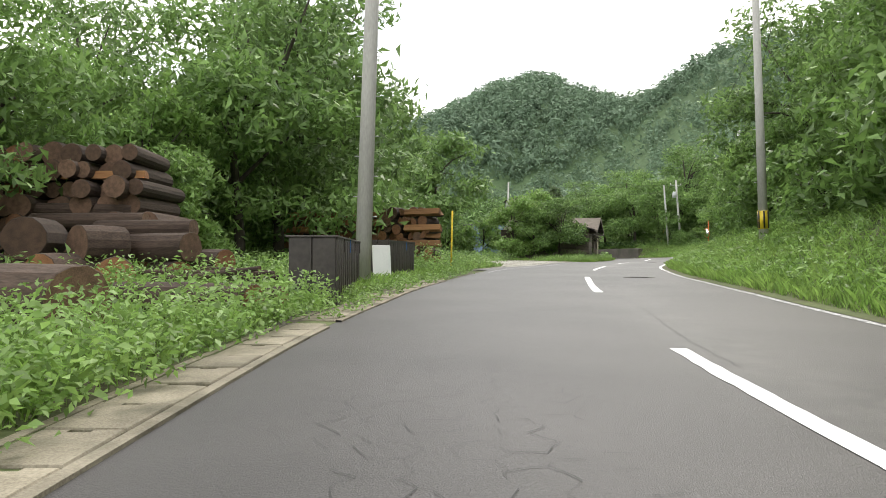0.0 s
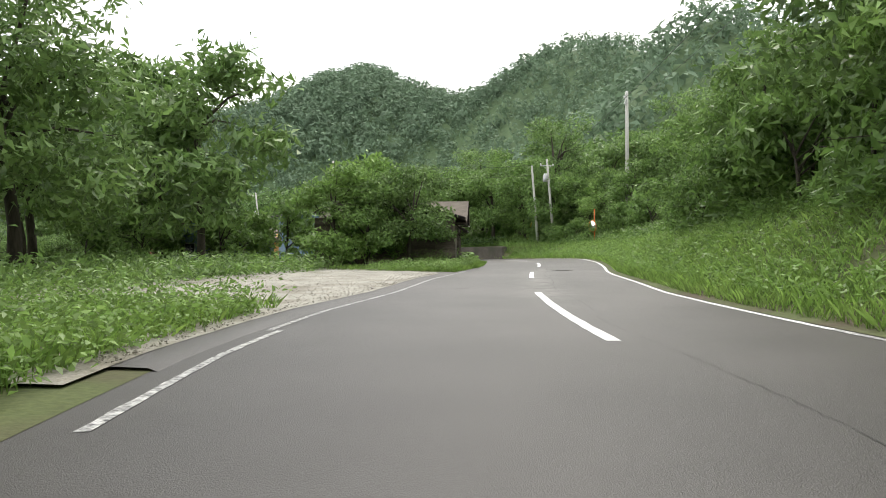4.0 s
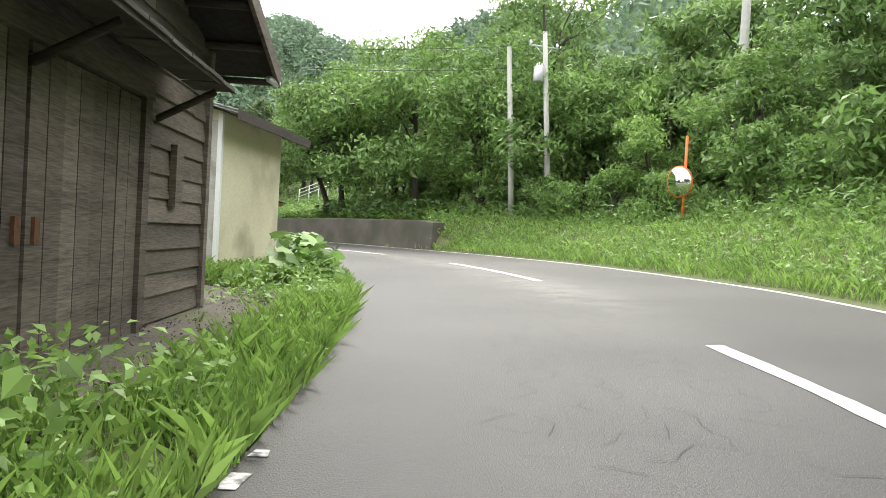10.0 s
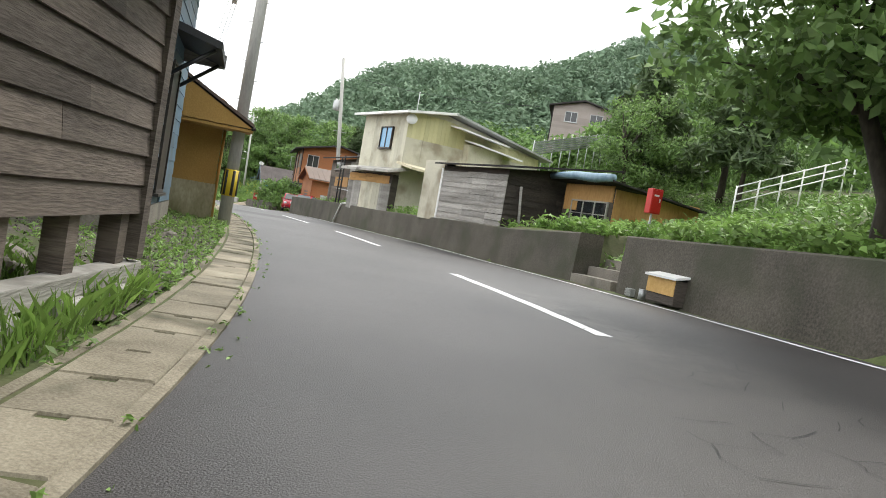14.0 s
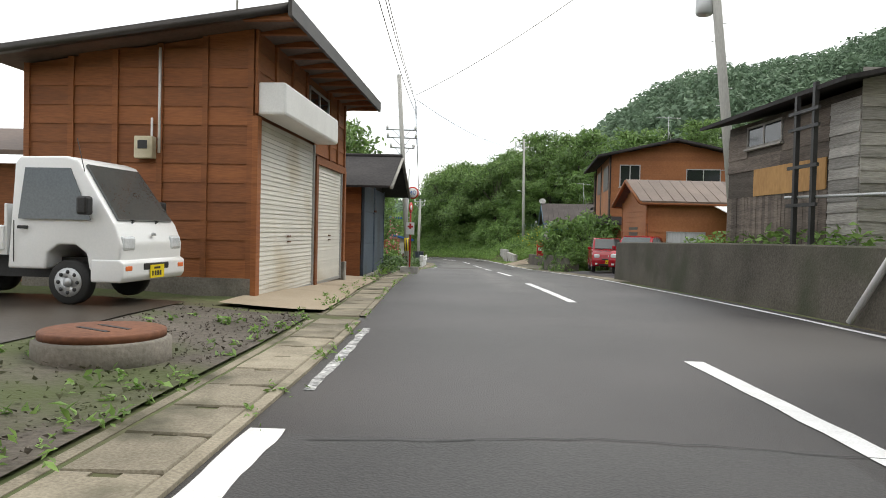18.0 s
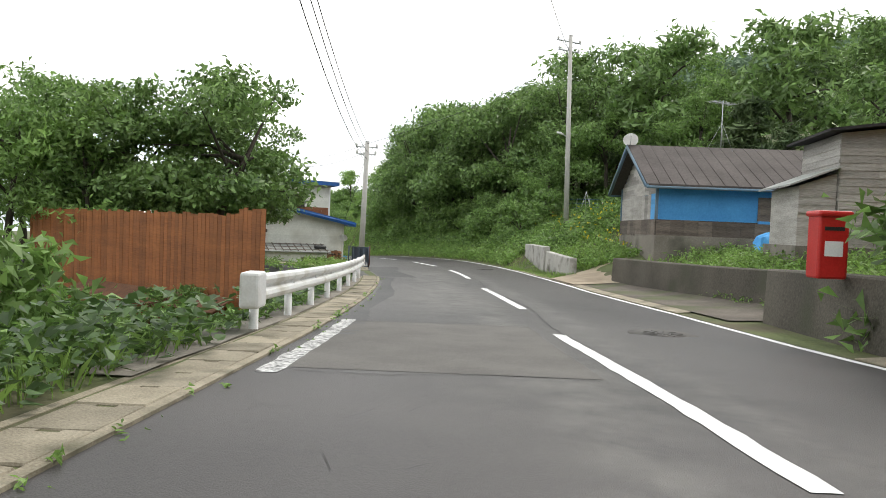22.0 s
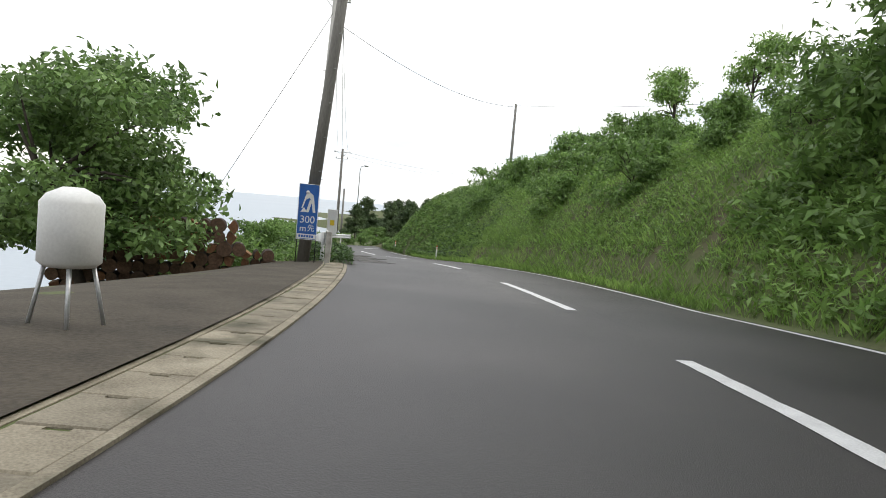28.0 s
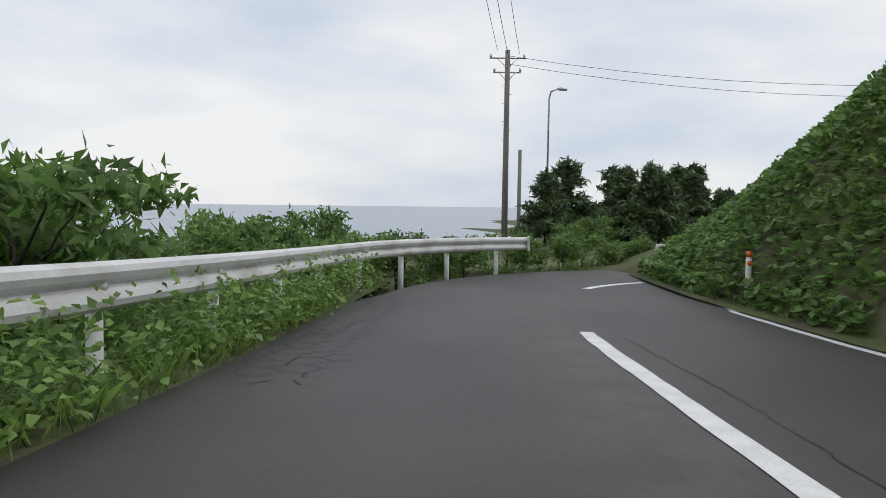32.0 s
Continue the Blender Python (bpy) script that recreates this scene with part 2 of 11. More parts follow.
# ---- materials ----
def mat(name, c1, c2, scale=3.0, rough=0.8, bump=0.0, metal=0.0, fine=40.0, vary=0.0, island=False, spec=0.5, stretch=(1, 1, 1), stain=None, stain_scale=0.6, space="Object", sheer=0.0):
    """A surface of two tones mixed at two scales, with grain; vary: brightness steps from piece to piece."""
    m = bpy.data.materials.new(name)
    m.use_nodes = True
    n, l = m.node_tree.nodes, m.node_tree.links
    b = n["Principled BSDF"]
    b.inputs["Roughness"].default_value, b.inputs["Metallic"].default_value = rough, metal
    b.inputs["Specular IOR Level"].default_value = spec
    tc = n.new("ShaderNodeTexCoord")
    mp = n.new("ShaderNodeMapping")
    mp.inputs["Scale"].default_value = stretch
    if space == "World":
        ge = n.new("ShaderNodeNewGeometry")
        l.new(ge.outputs["Position"], mp.inputs["Vector"])
    else:
        l.new(tc.outputs["Object"], mp.inputs["Vector"])
    big, small = n.new("ShaderNodeTexNoise"), n.new("ShaderNodeTexNoise")
    big.inputs["Scale"].default_value, big.inputs["Detail"].default_value = scale, 5
    small.inputs["Scale"].default_value, small.inputs["Detail"].default_value = fine, 4
    for t in (big, small):
        l.new(mp.outputs["Vector"], t.inputs["Vector"])
    add = n.new("ShaderNodeMath")
    add.operation = "MULTIPLY_ADD"
    add.inputs[1].default_value = 0.5
    l.new(small.outputs["Fac"], add.inputs[0])
    half = n.new("ShaderNodeMath")
    half.operation = "MULTIPLY"
    half.inputs[1].default_value = 0.5
    l.new(big.outputs["Fac"], half.inputs[0])
    l.new(half.outputs[0], add.inputs[2])
    ramp = n.new("ShaderNodeValToRGB")
    ramp.color_ramp.elements[0].position, ramp.color_ramp.elements[0].color = 0.34, (*c1, 1)
    ramp.color_ramp.elements[1].position, ramp.color_ramp.elements[1].color = 0.66, (*c2, 1)
    l.new(add.outputs[0], ramp.inputs["Fac"])
    colour = ramp.outputs["Color"]
    if stain:
        st = n.new("ShaderNodeTexNoise")
        st.inputs["Scale"].default_value, st.inputs["Detail"].default_value = stain_scale, 6
        l.new(mp.outputs["Vector"], st.inputs["Vector"])
        sr = n.new("ShaderNodeValToRGB")
        sr.color_ramp.elements[0].position, sr.color_ramp.elements[1].position = 0.5, 0.68
        l.new(st.outputs["Fac"], sr.inputs["Fac"])
        mx = n.new("ShaderNodeMix")
        mx.data_type = "RGBA"
        l.new(sr.outputs["Color"], mx.inputs["Factor"])
        l.new(colour, mx.inputs["A"])
        mx.inputs["B"].default_value = (*stain, 1)
        colour = mx.outputs["Result"]
    if vary:
        if island:
            src = n.new("ShaderNodeNewGeometry").outputs["Random Per Island"]
        else:
            src = n.new("ShaderNodeObjectInfo").outputs["Random"]
        mr = n.new("ShaderNodeMapRange")
        mr.inputs["To Min"].default_value, mr.inputs["To Max"].default_value = 1 - vary, 1 + vary
        l.new(src, mr.inputs["Value"])
        hsv = n.new("ShaderNodeHueSaturation")
        l.new(mr.outputs["Result"], hsv.inputs["Value"])
        l.new(colour, hsv.inputs["Color"])
        colour = hsv.outputs["Color"]
    l.new(colour, b.inputs["Base Color"])
    if bump:
        bp = n.new("ShaderNodeBump")
        bp.inputs["Strength"].default_value, bp.inputs["Distance"].default_value = min(1.0, bump), 0.02
        l.new(add.outputs[0], bp.inputs["Height"])
        l.new(bp.outputs["Normal"], b.inputs["Normal"])
    if sheer:
        tr = n.new("ShaderNodeBsdfTranslucent")
        l.new(colour, tr.inputs["Color"])
        ms = n.new("ShaderNodeMixShader")
        ms.inputs["Fac"].default_value = sheer
        l.new(b.outputs["BSDF"], ms.inputs[1])
        l.new(tr.outputs["BSDF"], ms.inputs[2])
        l.new(ms.outputs["Shader"], n["Material Output"].inputs["Surface"])
    return m


M_ASPHALT = mat("asphalt", (0.014, 0.0125, 0.0125), (0.075, 0.068, 0.067), 0.35, 0.52, 0.5, fine=105, spec=0.5, space="World", stain=(0.066, 0.061, 0.058), stain_scale=0.11)


def add_wear(m, colour):
    """Bleached stone showing where the mesh says that the surface is worn, broken up by noise."""
    n, l = m.node_tree.nodes, m.node_tree.links
    b = n["Principled BSDF"]
    old = b.inputs["Base Color"].links[0].from_socket
    at_, no, ge = n.new("ShaderNodeAttribute"), n.new("ShaderNodeTexNoise"), n.new("ShaderNodeNewGeometry")
    at_.attribute_name = "wear"
    no.inputs["Scale"].default_value, no.inputs["Detail"].default_value, no.inputs["Roughness"].default_value = 2.2, 8, 0.7
    l.new(ge.outputs["Position"], no.inputs["Vector"])
    mr = n.new("ShaderNodeMapRange")
    mr.inputs["From Min"].default_value, mr.inputs["From Max"].default_value = 0.36, 0.62
    l.new(no.outputs["Fac"], mr.inputs["Value"])
    mu = n.new("ShaderNodeMath")
    mu.operation = "MULTIPLY"
    l.new(at_.outputs["Fac"], mu.inputs[0])
    l.new(mr.outputs["Result"], mu.inputs[1])
    mx = n.new("ShaderNodeMix")
    mx.data_type = "RGBA"
    mx.inputs["B"].default_value = (*colour, 1)
    l.new(mu.outputs[0], mx.inputs["Factor"])
    l.new(old, mx.inputs["A"])
    l.new(mx.outputs["Result"], b.inputs["Base Color"])


add_wear(M_ASPHALT, (0.135, 0.128, 0.118))
M_ASPHALT_NEW = mat("dark_asphalt", (0.017, 0.0165, 0.017), (0.068, 0.065, 0.065), 0.5, 0.6, 0.5, fine=60, space="World")
M_CRACK = mat("crack_tar", (0.015, 0.015, 0.016), (0.03, 0.03, 0.03), 4, 0.7)
M_PALE = mat("worn_asphalt", (0.055, 0.051, 0.046), (0.125, 0.117, 0.108), 1.2, 0.75, 0.5, fine=50, space="World")
M_PAINT = mat("road_paint", (0.62, 0.62, 0.62), (0.86, 0.86, 0.86), 5, 0.6, 0.3, fine=70, space="World")
M_WORN = mat("worn_road_paint", (0.09, 0.09, 0.09), (0.72, 0.72, 0.71), 9, 0.7, 0.3, fine=34, space="World", stain=(0.055, 0.055, 0.055), stain_scale=14)
M_SLAB = mat("gutter_concrete", (0.165, 0.142, 0.103), (0.345, 0.305, 0.232), 2.5, 0.9, 0.6, fine=60, vary=0.2, space="World", stain=(0.085, 0.078, 0.05), stain_scale=1.5)
M_CONC = mat("old_concrete", (0.14, 0.125, 0.105), (0.27, 0.245, 0.21), 0.9, 0.9, 0.5, fine=30, space="World", stain=(0.08, 0.078, 0.06), stain_scale=0.8)
M_CONC_PALE = mat("pale_concrete", (0.34, 0.33, 0.3), (0.5, 0.48, 0.45), 1.4, 0.9, 0.5, fine=40, space="World", stain=(0.14, 0.13, 0.11), stain_scale=1.6)
M_APRON = mat("sandy_concrete", (0.3, 0.24, 0.17), (0.42, 0.35, 0.26), 0.7, 0.9, 0.4, fine=40, space="World", stain=(0.22, 0.17, 0.12), stain_scale=0.7)
M_SOIL = mat("dark_soil", (0.035, 0.028, 0.02), (0.09, 0.075, 0.055), 1.6, 0.95, 0.9, fine=25, space="World")
M_WALLCONC = mat("mossy_wall_concrete", (0.046, 0.041, 0.032), (0.132, 0.117, 0.095), 0.8, 0.9, 0.7, fine=26, space="World", stain=(0.055, 0.058, 0.036), stain_scale=0.7)
M_EARTH = mat("verge_ground", (0.056, 0.074, 0.024), (0.115, 0.138, 0.048), 0.9, 0.95, 0.9, fine=14, space="World", stain=(0.09, 0.072, 0.045), stain_scale=0.5)
M_GRAVEL = mat("pale_gravel", (0.24, 0.225, 0.19), (0.52, 0.5, 0.45), 1.2, 0.95, 1.0, fine=26, space="World", stain=(0.22, 0.2, 0.16), stain_scale=0.45)
M_FOREST = mat("forest_floor", (0.012, 0.02, 0.006), (0.035, 0.05, 0.015), 0.6, 0.95, 0.9, fine=6, space="World")
M_FARHILL = mat("far_wooded_hill", (0.04, 0.075, 0.03), (0.095, 0.15, 0.065), 0.05, 0.95, 1.0, fine=0.35, space="World")
M_SEA = mat("sea_water", (0.28, 0.33, 0.38), (0.34, 0.39, 0.44), 0.004, 0.35, 0.15, fine=0.3, space="World")


def pieces(name, verts, faces, material, smooth=False):
    """One mesh object out of arrays."""
    me = bpy.data.meshes.new(name)
    me.from_pydata([tuple(v) for v in verts], [], faces)
    me.materials.append(material)
    if smooth:
        me.polygons.foreach_set("use_smooth", [True] * len(me.polygons))
    return new(name, me)


def quads(name, verts, material, parent=None):
    """One mesh of free faces, from one or several arrays of (n, corners, 3)."""
    sets = [np.asarray(v, np.float32) for v in (verts if isinstance(verts, list) and isinstance(verts[0], np.ndarray) and verts[0].ndim == 3 else [verts])]
    sizes = np.concatenate([np.full(len(v), v.shape[1], np.int32) for v in sets])
    n = int(sizes.sum())
    me = bpy.data.meshes.new(name)
    me.vertices.add(n)
    me.vertices.foreach_set("co", np.concatenate([v.ravel() for v in sets]))
    me.loops.add(n)
    me.loops.foreach_set("vertex_index", np.arange(n, dtype=np.int32))
    me.polygons.add(len(sizes))
    me.polygons.foreach_set("loop_start", np.concatenate([[0], np.cumsum(sizes)[:-1]]).astype(np.int32))
    me.update(calc_edges=True)
    me.materials.append(material)
    ob = new(name, me)
    ob.parent = parent
    return ob


def sheet(name, rows, material, smooth=True):
    """A surface through rows of points, all rows equally long."""
    rows = np.asarray(rows, float)
    n, m = rows.shape[:2]
    faces = [(i * m + j, i * m + j + 1, (i + 1) * m + j + 1, (i + 1) * m + j) for i in range(n - 1) for j in range(m - 1)]
    ob = pieces(name, rows.reshape(-1, 3), faces, material, smooth)
    return ob


# ---- ground, sea and hills ----
def grid_heights(x, y):
    s, d = along(x, y)
    far = np.clip((np.abs(d) - 25) / 60, 0, 1)
    near = np.interp(s, RS, RZ) + np.interp(s, TILT_S, TILT) * np.clip(d, -2, 9) + land(s, d)
    e = np.where(d > 0, d - right(s), left(s) - d)
    sink = 0.7 * np.clip((12.5 - e) / 2.5, 0, 1) * ((s > -26) & (s < 276))
    return near + far * hills(x, y) * (d > 0) - sink


gx = np.r_[-4600, -2000, -900, -450, -300, -230, np.arange(-190, 60, 1.25), np.arange(60, 120, 4), np.arange(120, 330, 14), 420, 700, 1300, 2500, 4600]
gy = np.r_[-4600, -2000, -800, -300, -120, -60, -36, np.arange(-24, 262, 1.25), np.arange(262, 330, 4), np.arange(330, 700, 18), np.arange(700, 1300, 50), 1700, 2700, 4600]
GX, GY = np.meshgrid(gx, gy)
GZ = grid_heights(GX.ravel(), GY.ravel()).reshape(GX.shape)
GZ = np.where((np.abs(GX) > 1500) | (GY > 1600) | (GY < -400), -60, GZ)
land_sheet = sheet("ground", np.stack([GX, GY, GZ], -1), M_EARTH)
land_sheet.data.materials.append(M_FARHILL)
_gs, _gd = along(GX.ravel(), GY.ravel())
_wood = (_gd > 45).reshape(GX.shape)
_wood = (_wood[:-1, :-1] & _wood[1:, 1:]).ravel()
land_sheet.data.polygons.foreach_set("material_index", _wood.astype(np.int32))
tagged(land_sheet, "grassy and wooded ground rising to green hills", "ground", kind="structure")
sea = pieces("water", [(-4700, -4700, -40), (4700, -4700, -40), (4700, 4700, -40), (-4700, 4700, -40)], [(0, 1, 2, 3)], M_SEA)
tagged(sea, "calm grey sea reaching the horizon", "sea", kind="structure")

# ---- road ----
def road_rows(s0, s1, step, d0, d1, n, lift):
    out = []
    for s in np.arange(s0, s1 + 1e-6, step):
        a, b = (d0(s) if callable(d0) else d0), (d1(s) if callable(d1) else d1)
        d = np.linspace(a, b, n)
        out.append(at(np.full(n, s), d, np.full(n, lift)))
    return np.array(out)


END = 268.0
COLS = 37
main = road_rows(-24, END, 0.5, lambda s: left(s) - 0.12, lambda s: right(s) + 0.28, COLS, 0.0)


def bend_row(k, lift=0.0, lo=-3.0, hi=3.2, n=37):
    """Rows round the right-hand bend after the straight; k from 0 to 1."""
    base, ang = at(END, mid(END)), radians(heading(END))
    f, r = Vector((-math.sin(ang), math.cos(ang), 0)), Vector((math.cos(ang), math.sin(ang), 0))
    radius, a = 8.0, k * radians(150)
    c = Vector(base) + r * radius
    z = base[2] - 0.45 * min(1, k * 1.6)
    rows = []
    for o in np.linspace(lo, hi, n):
        q = radius - o
        rows.append((*(c - r * (q * math.cos(a)) + f * (q * math.sin(a)))[:2], z + lift))
    return rows


main = np.concatenate([main, [bend_row(k) for k in np.linspace(0.04, 1, 22)]])
road = sheet("road", main, M_ASPHALT)


def worn(s, d):
    """How far the surface is bleached and bare at (s, d): along the centre joint, in the wheel tracks and in old patches."""
    v = 0.0
    for s0, s1, off, wide, k in ((36, 62, 0.15, 0.55, 1.0), (0, 20, 0.5, 0.5, 0.35), (70, 94, -0.25, 0.75, 1.0), (96, 108, 0.3, 0.6, 0.6), (118, 124, -1.6, 0.8, 0.5), (138, 178, -0.75, 0.35, 0.8),
                             (138, 190, 0.45, 0.3, 0.6), (168, 190, -1.3, 1.0, 0.85), (160, 168, -0.6, 1.2, 0.7), (190, 214, -0.7, 0.5, 0.5), (222, 268, -0.4, 0.5, 0.4)):
        ends = min(1, max(0, (s - s0) / 4), max(0, (s1 - s) / 4)) if s0 < s < s1 else 0
        v = max(v, k * ends * math.exp(-(((d - mid(s)) - off) / wide) ** 2))
    return v


wear = road.data.attributes.new("wear", "FLOAT", "POINT")
_s = np.repeat(np.arange(-24, END + 1e-6, 0.5), COLS)
_d = np.concatenate([np.linspace(left(q) - 0.12, right(q) + 0.28, COLS) for q in np.arange(-24, END + 1e-6, 0.5)])
_w = np.zeros(len(road.data.vertices))
_w[:len(_s)] = [worn(p, q) for p, q in zip(_s, _d)]
wear.data.foreach_set("value", _w)
tagged(road, "damp grey asphalt two-lane country road with cracks", "road", kind="structure")


def strip(name, s0, s1, d0, d1, lift, material, step=1.0):
    rows = road_rows(s0, s1, min(step, (s1 - s0) / 2), d0, d1, 2, lift)
    return sheet(name, rows, material)


def mark(name, ob, label, category="road marking"):
    return tagged(ob, label, category, kind="structure")

# ---- verges ----
def verge(name, sign, label):
    rows = []
    for s in np.arange(-26, 276.1, 1.0):
        e = np.array([0.1, 0.45, 0.75, 1.1, 1.5, 2.2, 3, 4, 5, 7, 9, 11, 13])
        d = right(s) + e if sign > 0 else left(s) - e
        p = ground(np.full(len(e), s), d)
        rough = np.array([noise.noise((q[0] * 0.8, q[1] * 0.8, 3.1)) for q in p])
        p[:, 2] += rough * 0.07 * np.clip((e - 0.9) / 2, 0, 1)
        rows.append(p)
    return tagged(sheet(name, np.array(rows), M_EARTH), label, "verge", kind="structure")


verge("verge_right", 1, "grassy bank rising beside the road")
verge("verge_left", -1, "grassy verge along the road with bare earth")

# ---- leaves, grass and trees ----
rng = np.random.default_rng(7)
M_LEAF = mat("leaf_green", (0.095, 0.178, 0.044), (0.222, 0.355, 0.1), 0.7, 0.5, 0.0, fine=5, vary=0.42, island=True, space="World", sheer=0.4)
M_LEAF_BRIGHT = mat("leaf_bright", (0.14, 0.255, 0.058), (0.28, 0.425, 0.125), 0.8, 0.5, 0.0, fine=5, vary=0.4, island=True, space="World", sheer=0.42)
M_LEAF_DARK = mat("leaf_dark", (0.095, 0.175, 0.05), (0.21, 0.325, 0.1), 0.6, 0.5, 0.0, fine=5, vary=0.45, island=True, space="World", sheer=0.35)
M_CREEPER = mat("creeper_leaf", (0.035, 0.075, 0.02), (0.09, 0.165, 0.045), 1.2, 0.45, 0.0, fine=5, vary=0.4, island=True, space="World", sheer=0.3)
M_NEEDLE = mat("pine_needles", (0.046, 0.085, 0.034), (0.116, 0.169, 0.062), 0.6, 0.6, 0.0, fine=5, vary=0.45, island=True, space="World", sheer=0.2)
M_GRASS = mat("grass_blades", (0.145, 0.26, 0.052), (0.31, 0.46, 0.12), 0.5, 0.5, 0.0, fine=4, vary=0.4, island=True, space="World", sheer=0.45)
M_FARLEAF = mat("far_foliage", (0.064, 0.129, 0.038), (0.172, 0.281, 0.084), 0.12, 0.7, 0.0, fine=1.0, vary=0.45, island=True, space="World", sheer=0.3)
M_BARK = mat("bark", (0.03, 0.025, 0.02), (0.085, 0.07, 0.055), 3, 0.95, 0.9, fine=18, stretch=(1, 1, 0.3))


def leafage(points, size, up=0.5, long=1.5, outward=None, jitter=0.9, whole=False):
    """Pointed leaves at the points: (n, 3, 3) corners. size: one or one a leaf."""
    n = len(points)
    size = np.broadcast_to(size, (n,))[:, None] * rng.uniform(0.65, 1.35, (n, 1))
    nor = rng.normal(0, jitter, (n, 3)) + np.array([0, 0, up])
    if outward is not None:
        nor = nor + outward
    nor /= np.linalg.norm(nor, axis=1, keepdims=True) + 1e-9
    a = np.cross(nor, rng.normal(0, 1, (n, 3)))
    a /= np.linalg.norm(a, axis=1, keepdims=True) + 1e-9
    b = np.cross(nor, a)
    a, b = a * size * long * 0.5, b * size * 0.5
    dip = nor * size * 0.18
    if whole:
        return np.stack([points - a - dip, points + b * 0.75 - a * 0.15, points + a - dip * 1.4, points - b * 0.75 - a * 0.15], 1)
    return np.stack([points - a + b * 0.35, points + a - dip * 1.4, points - b * 0.85 - a * 0.2], 1)


def blades(points, tall, wide, lean=0.35):
    """Grass blades standing on the points."""
    n = len(points)
    tall = np.broadcast_to(tall, (n,)) * rng.uniform(0.45, 1.25, n)
    ang = rng.uniform(0, 2 * np.pi, n)
    side = np.stack([np.cos(ang), np.sin(ang), 0 * ang], 1) * np.broadcast_to(wide, (n,))[:, None]
    tip = rng.normal(0, lean, (n, 3)) * tall[:, None]
    tip[:, 2] = tall * rng.uniform(0.75, 1.0, n)
    mid_ = tip * [0.35, 0.35, 0.6]
    return np.stack([points - side, points + side, points + mid_ + side * 0.7, points + tip], 1)


def scatter(s0, s1, e0, e1, sign, per_m2):
    """Random ground places along one side of the road, e metres off its edge."""
    n = int((s1 - s0) * (e1 - e0) * per_m2)
    s = rng.uniform(s0, s1, n)
    e = e0 + (e1 - e0) * rng.uniform(0, 1, n) ** 1.3
    d = right(s) + e if sign > 0 else left(s) - e
    p = ground(s, d)
    keep = np.array([noise.noise((q[0] * 0.7, q[1] * 0.7, 0.0)) for q in p]) > -0.5
    return p[keep]


def weeds(s0, s1, e0, e1, sign, per_m2, tall, size, whole=True, long=1.9):
    """Leafy weeds: upright stems' worth of leaves over random places."""
    base = scatter(s0, s1, e0, e1, sign, per_m2)
    k = 7
    p = np.repeat(base, k, 0)
    h = np.repeat(rng.uniform(0.35, 1.1, len(base)) * tall, k)
    p = p + rng.normal(0, 0.07, p.shape) * [1, 1, 0] * (tall / 0.4)
    p[:, 2] += h * rng.uniform(0.15, 1.0, len(p))
    return leafage(p, size, up=1.0, long=long, jitter=0.6, whole=whole)


def blob_leaves(blobs, clusters, per, size, spread=0.32, up=0.4, long=1.6, whole=False):
    """Leaves in clusters on the shells of ellipsoids (x, y, z, rx, ry, rz)."""
    blobs = np.array(blobs, float)
    w = (blobs[:, 3] * blobs[:, 4] * blobs[:, 5]) ** (2 / 3)
    pick = rng.choice(len(blobs), clusters, p=w / w.sum())
    v = rng.normal(0, 1, (clusters, 3))
    v /= np.linalg.norm(v, axis=1, keepdims=True)
    r = rng.uniform(0.55, 1.05, (clusters, 1)) ** 0.7
    c = blobs[pick, :3] + v * blobs[pick, 3:] * r
    p = np.repeat(c, per, 0) + rng.normal(0, spread, (clusters * per, 3)) * [1, 1, 0.6]
    return leafage(p, size, up=up, long=long, outward=np.repeat(v, per, 0) * 0.8, whole=whole)


def tube(points, radii, sides=6):
    """Vertices and faces of a tapering limb."""
    pts, verts, faces = [Vector(p) for p in points], [], []
    for i, (p, r) in enumerate(zip(pts, radii)):
        ax = (pts[min(i + 1, len(pts) - 1)] - pts[max(i - 1, 0)]).normalized()
        a = ax.orthogonal().normalized()
        b = ax.cross(a)
        verts += [p + (a * math.cos(q) + b * math.sin(q)) * r for q in (2 * math.pi * j / sides for j in range(sides))]
    for i in range(len(pts) - 1):
        faces += [(i * sides + j, i * sides + (j + 1) % sides, (i + 1) * sides + (j + 1) % sides, (i + 1) * sides + j) for j in range(sides)]
    faces += [tuple(range(sides))[::-1], tuple(range((len(pts) - 1) * sides, len(pts) * sides))]
    return verts, faces


def limbs(height, thick, blobs, count=7, bend=0.12, fork=0.35):
    """A trunk with limbs that reach into the crown."""
    verts, faces = [], []

    def add(points, radii):
        v, f = tube(points, radii)
        faces.extend(tuple(i + len(verts) for i in q) for q in f)
        verts.extend(v)
    lean = rng.normal(0, bend, 2) * height
    add([(0, 0, -0.4), (0.02, 0, height * 0.15), (lean[0] * 0.4, lean[1] * 0.4, height * 0.45), (lean[0], lean[1], height * 0.85)], [thick * 1.35, thick, thick * 0.75, thick * 0.2])
    for i in range(count):
        b = blobs[i % len(blobs)]
        z = height * rng.uniform(fork, 0.7)
        f = z / height
        start = (lean[0] * f, lean[1] * f, z)
        end = (b[0] + rng.normal(0, 0.3) * b[3], b[1] + rng.normal(0, 0.3) * b[4], max(b[2] + rng.normal(0, 0.2) * b[5], z + 0.3))
        half = [(start[k] + end[k]) / 2 + (0.25 if k == 2 else rng.normal(0, 0.15)) for k in range(3)]
        add([start, half, end], [thick * 0.5, thick * 0.3, thick * 0.08])
    return verts, faces


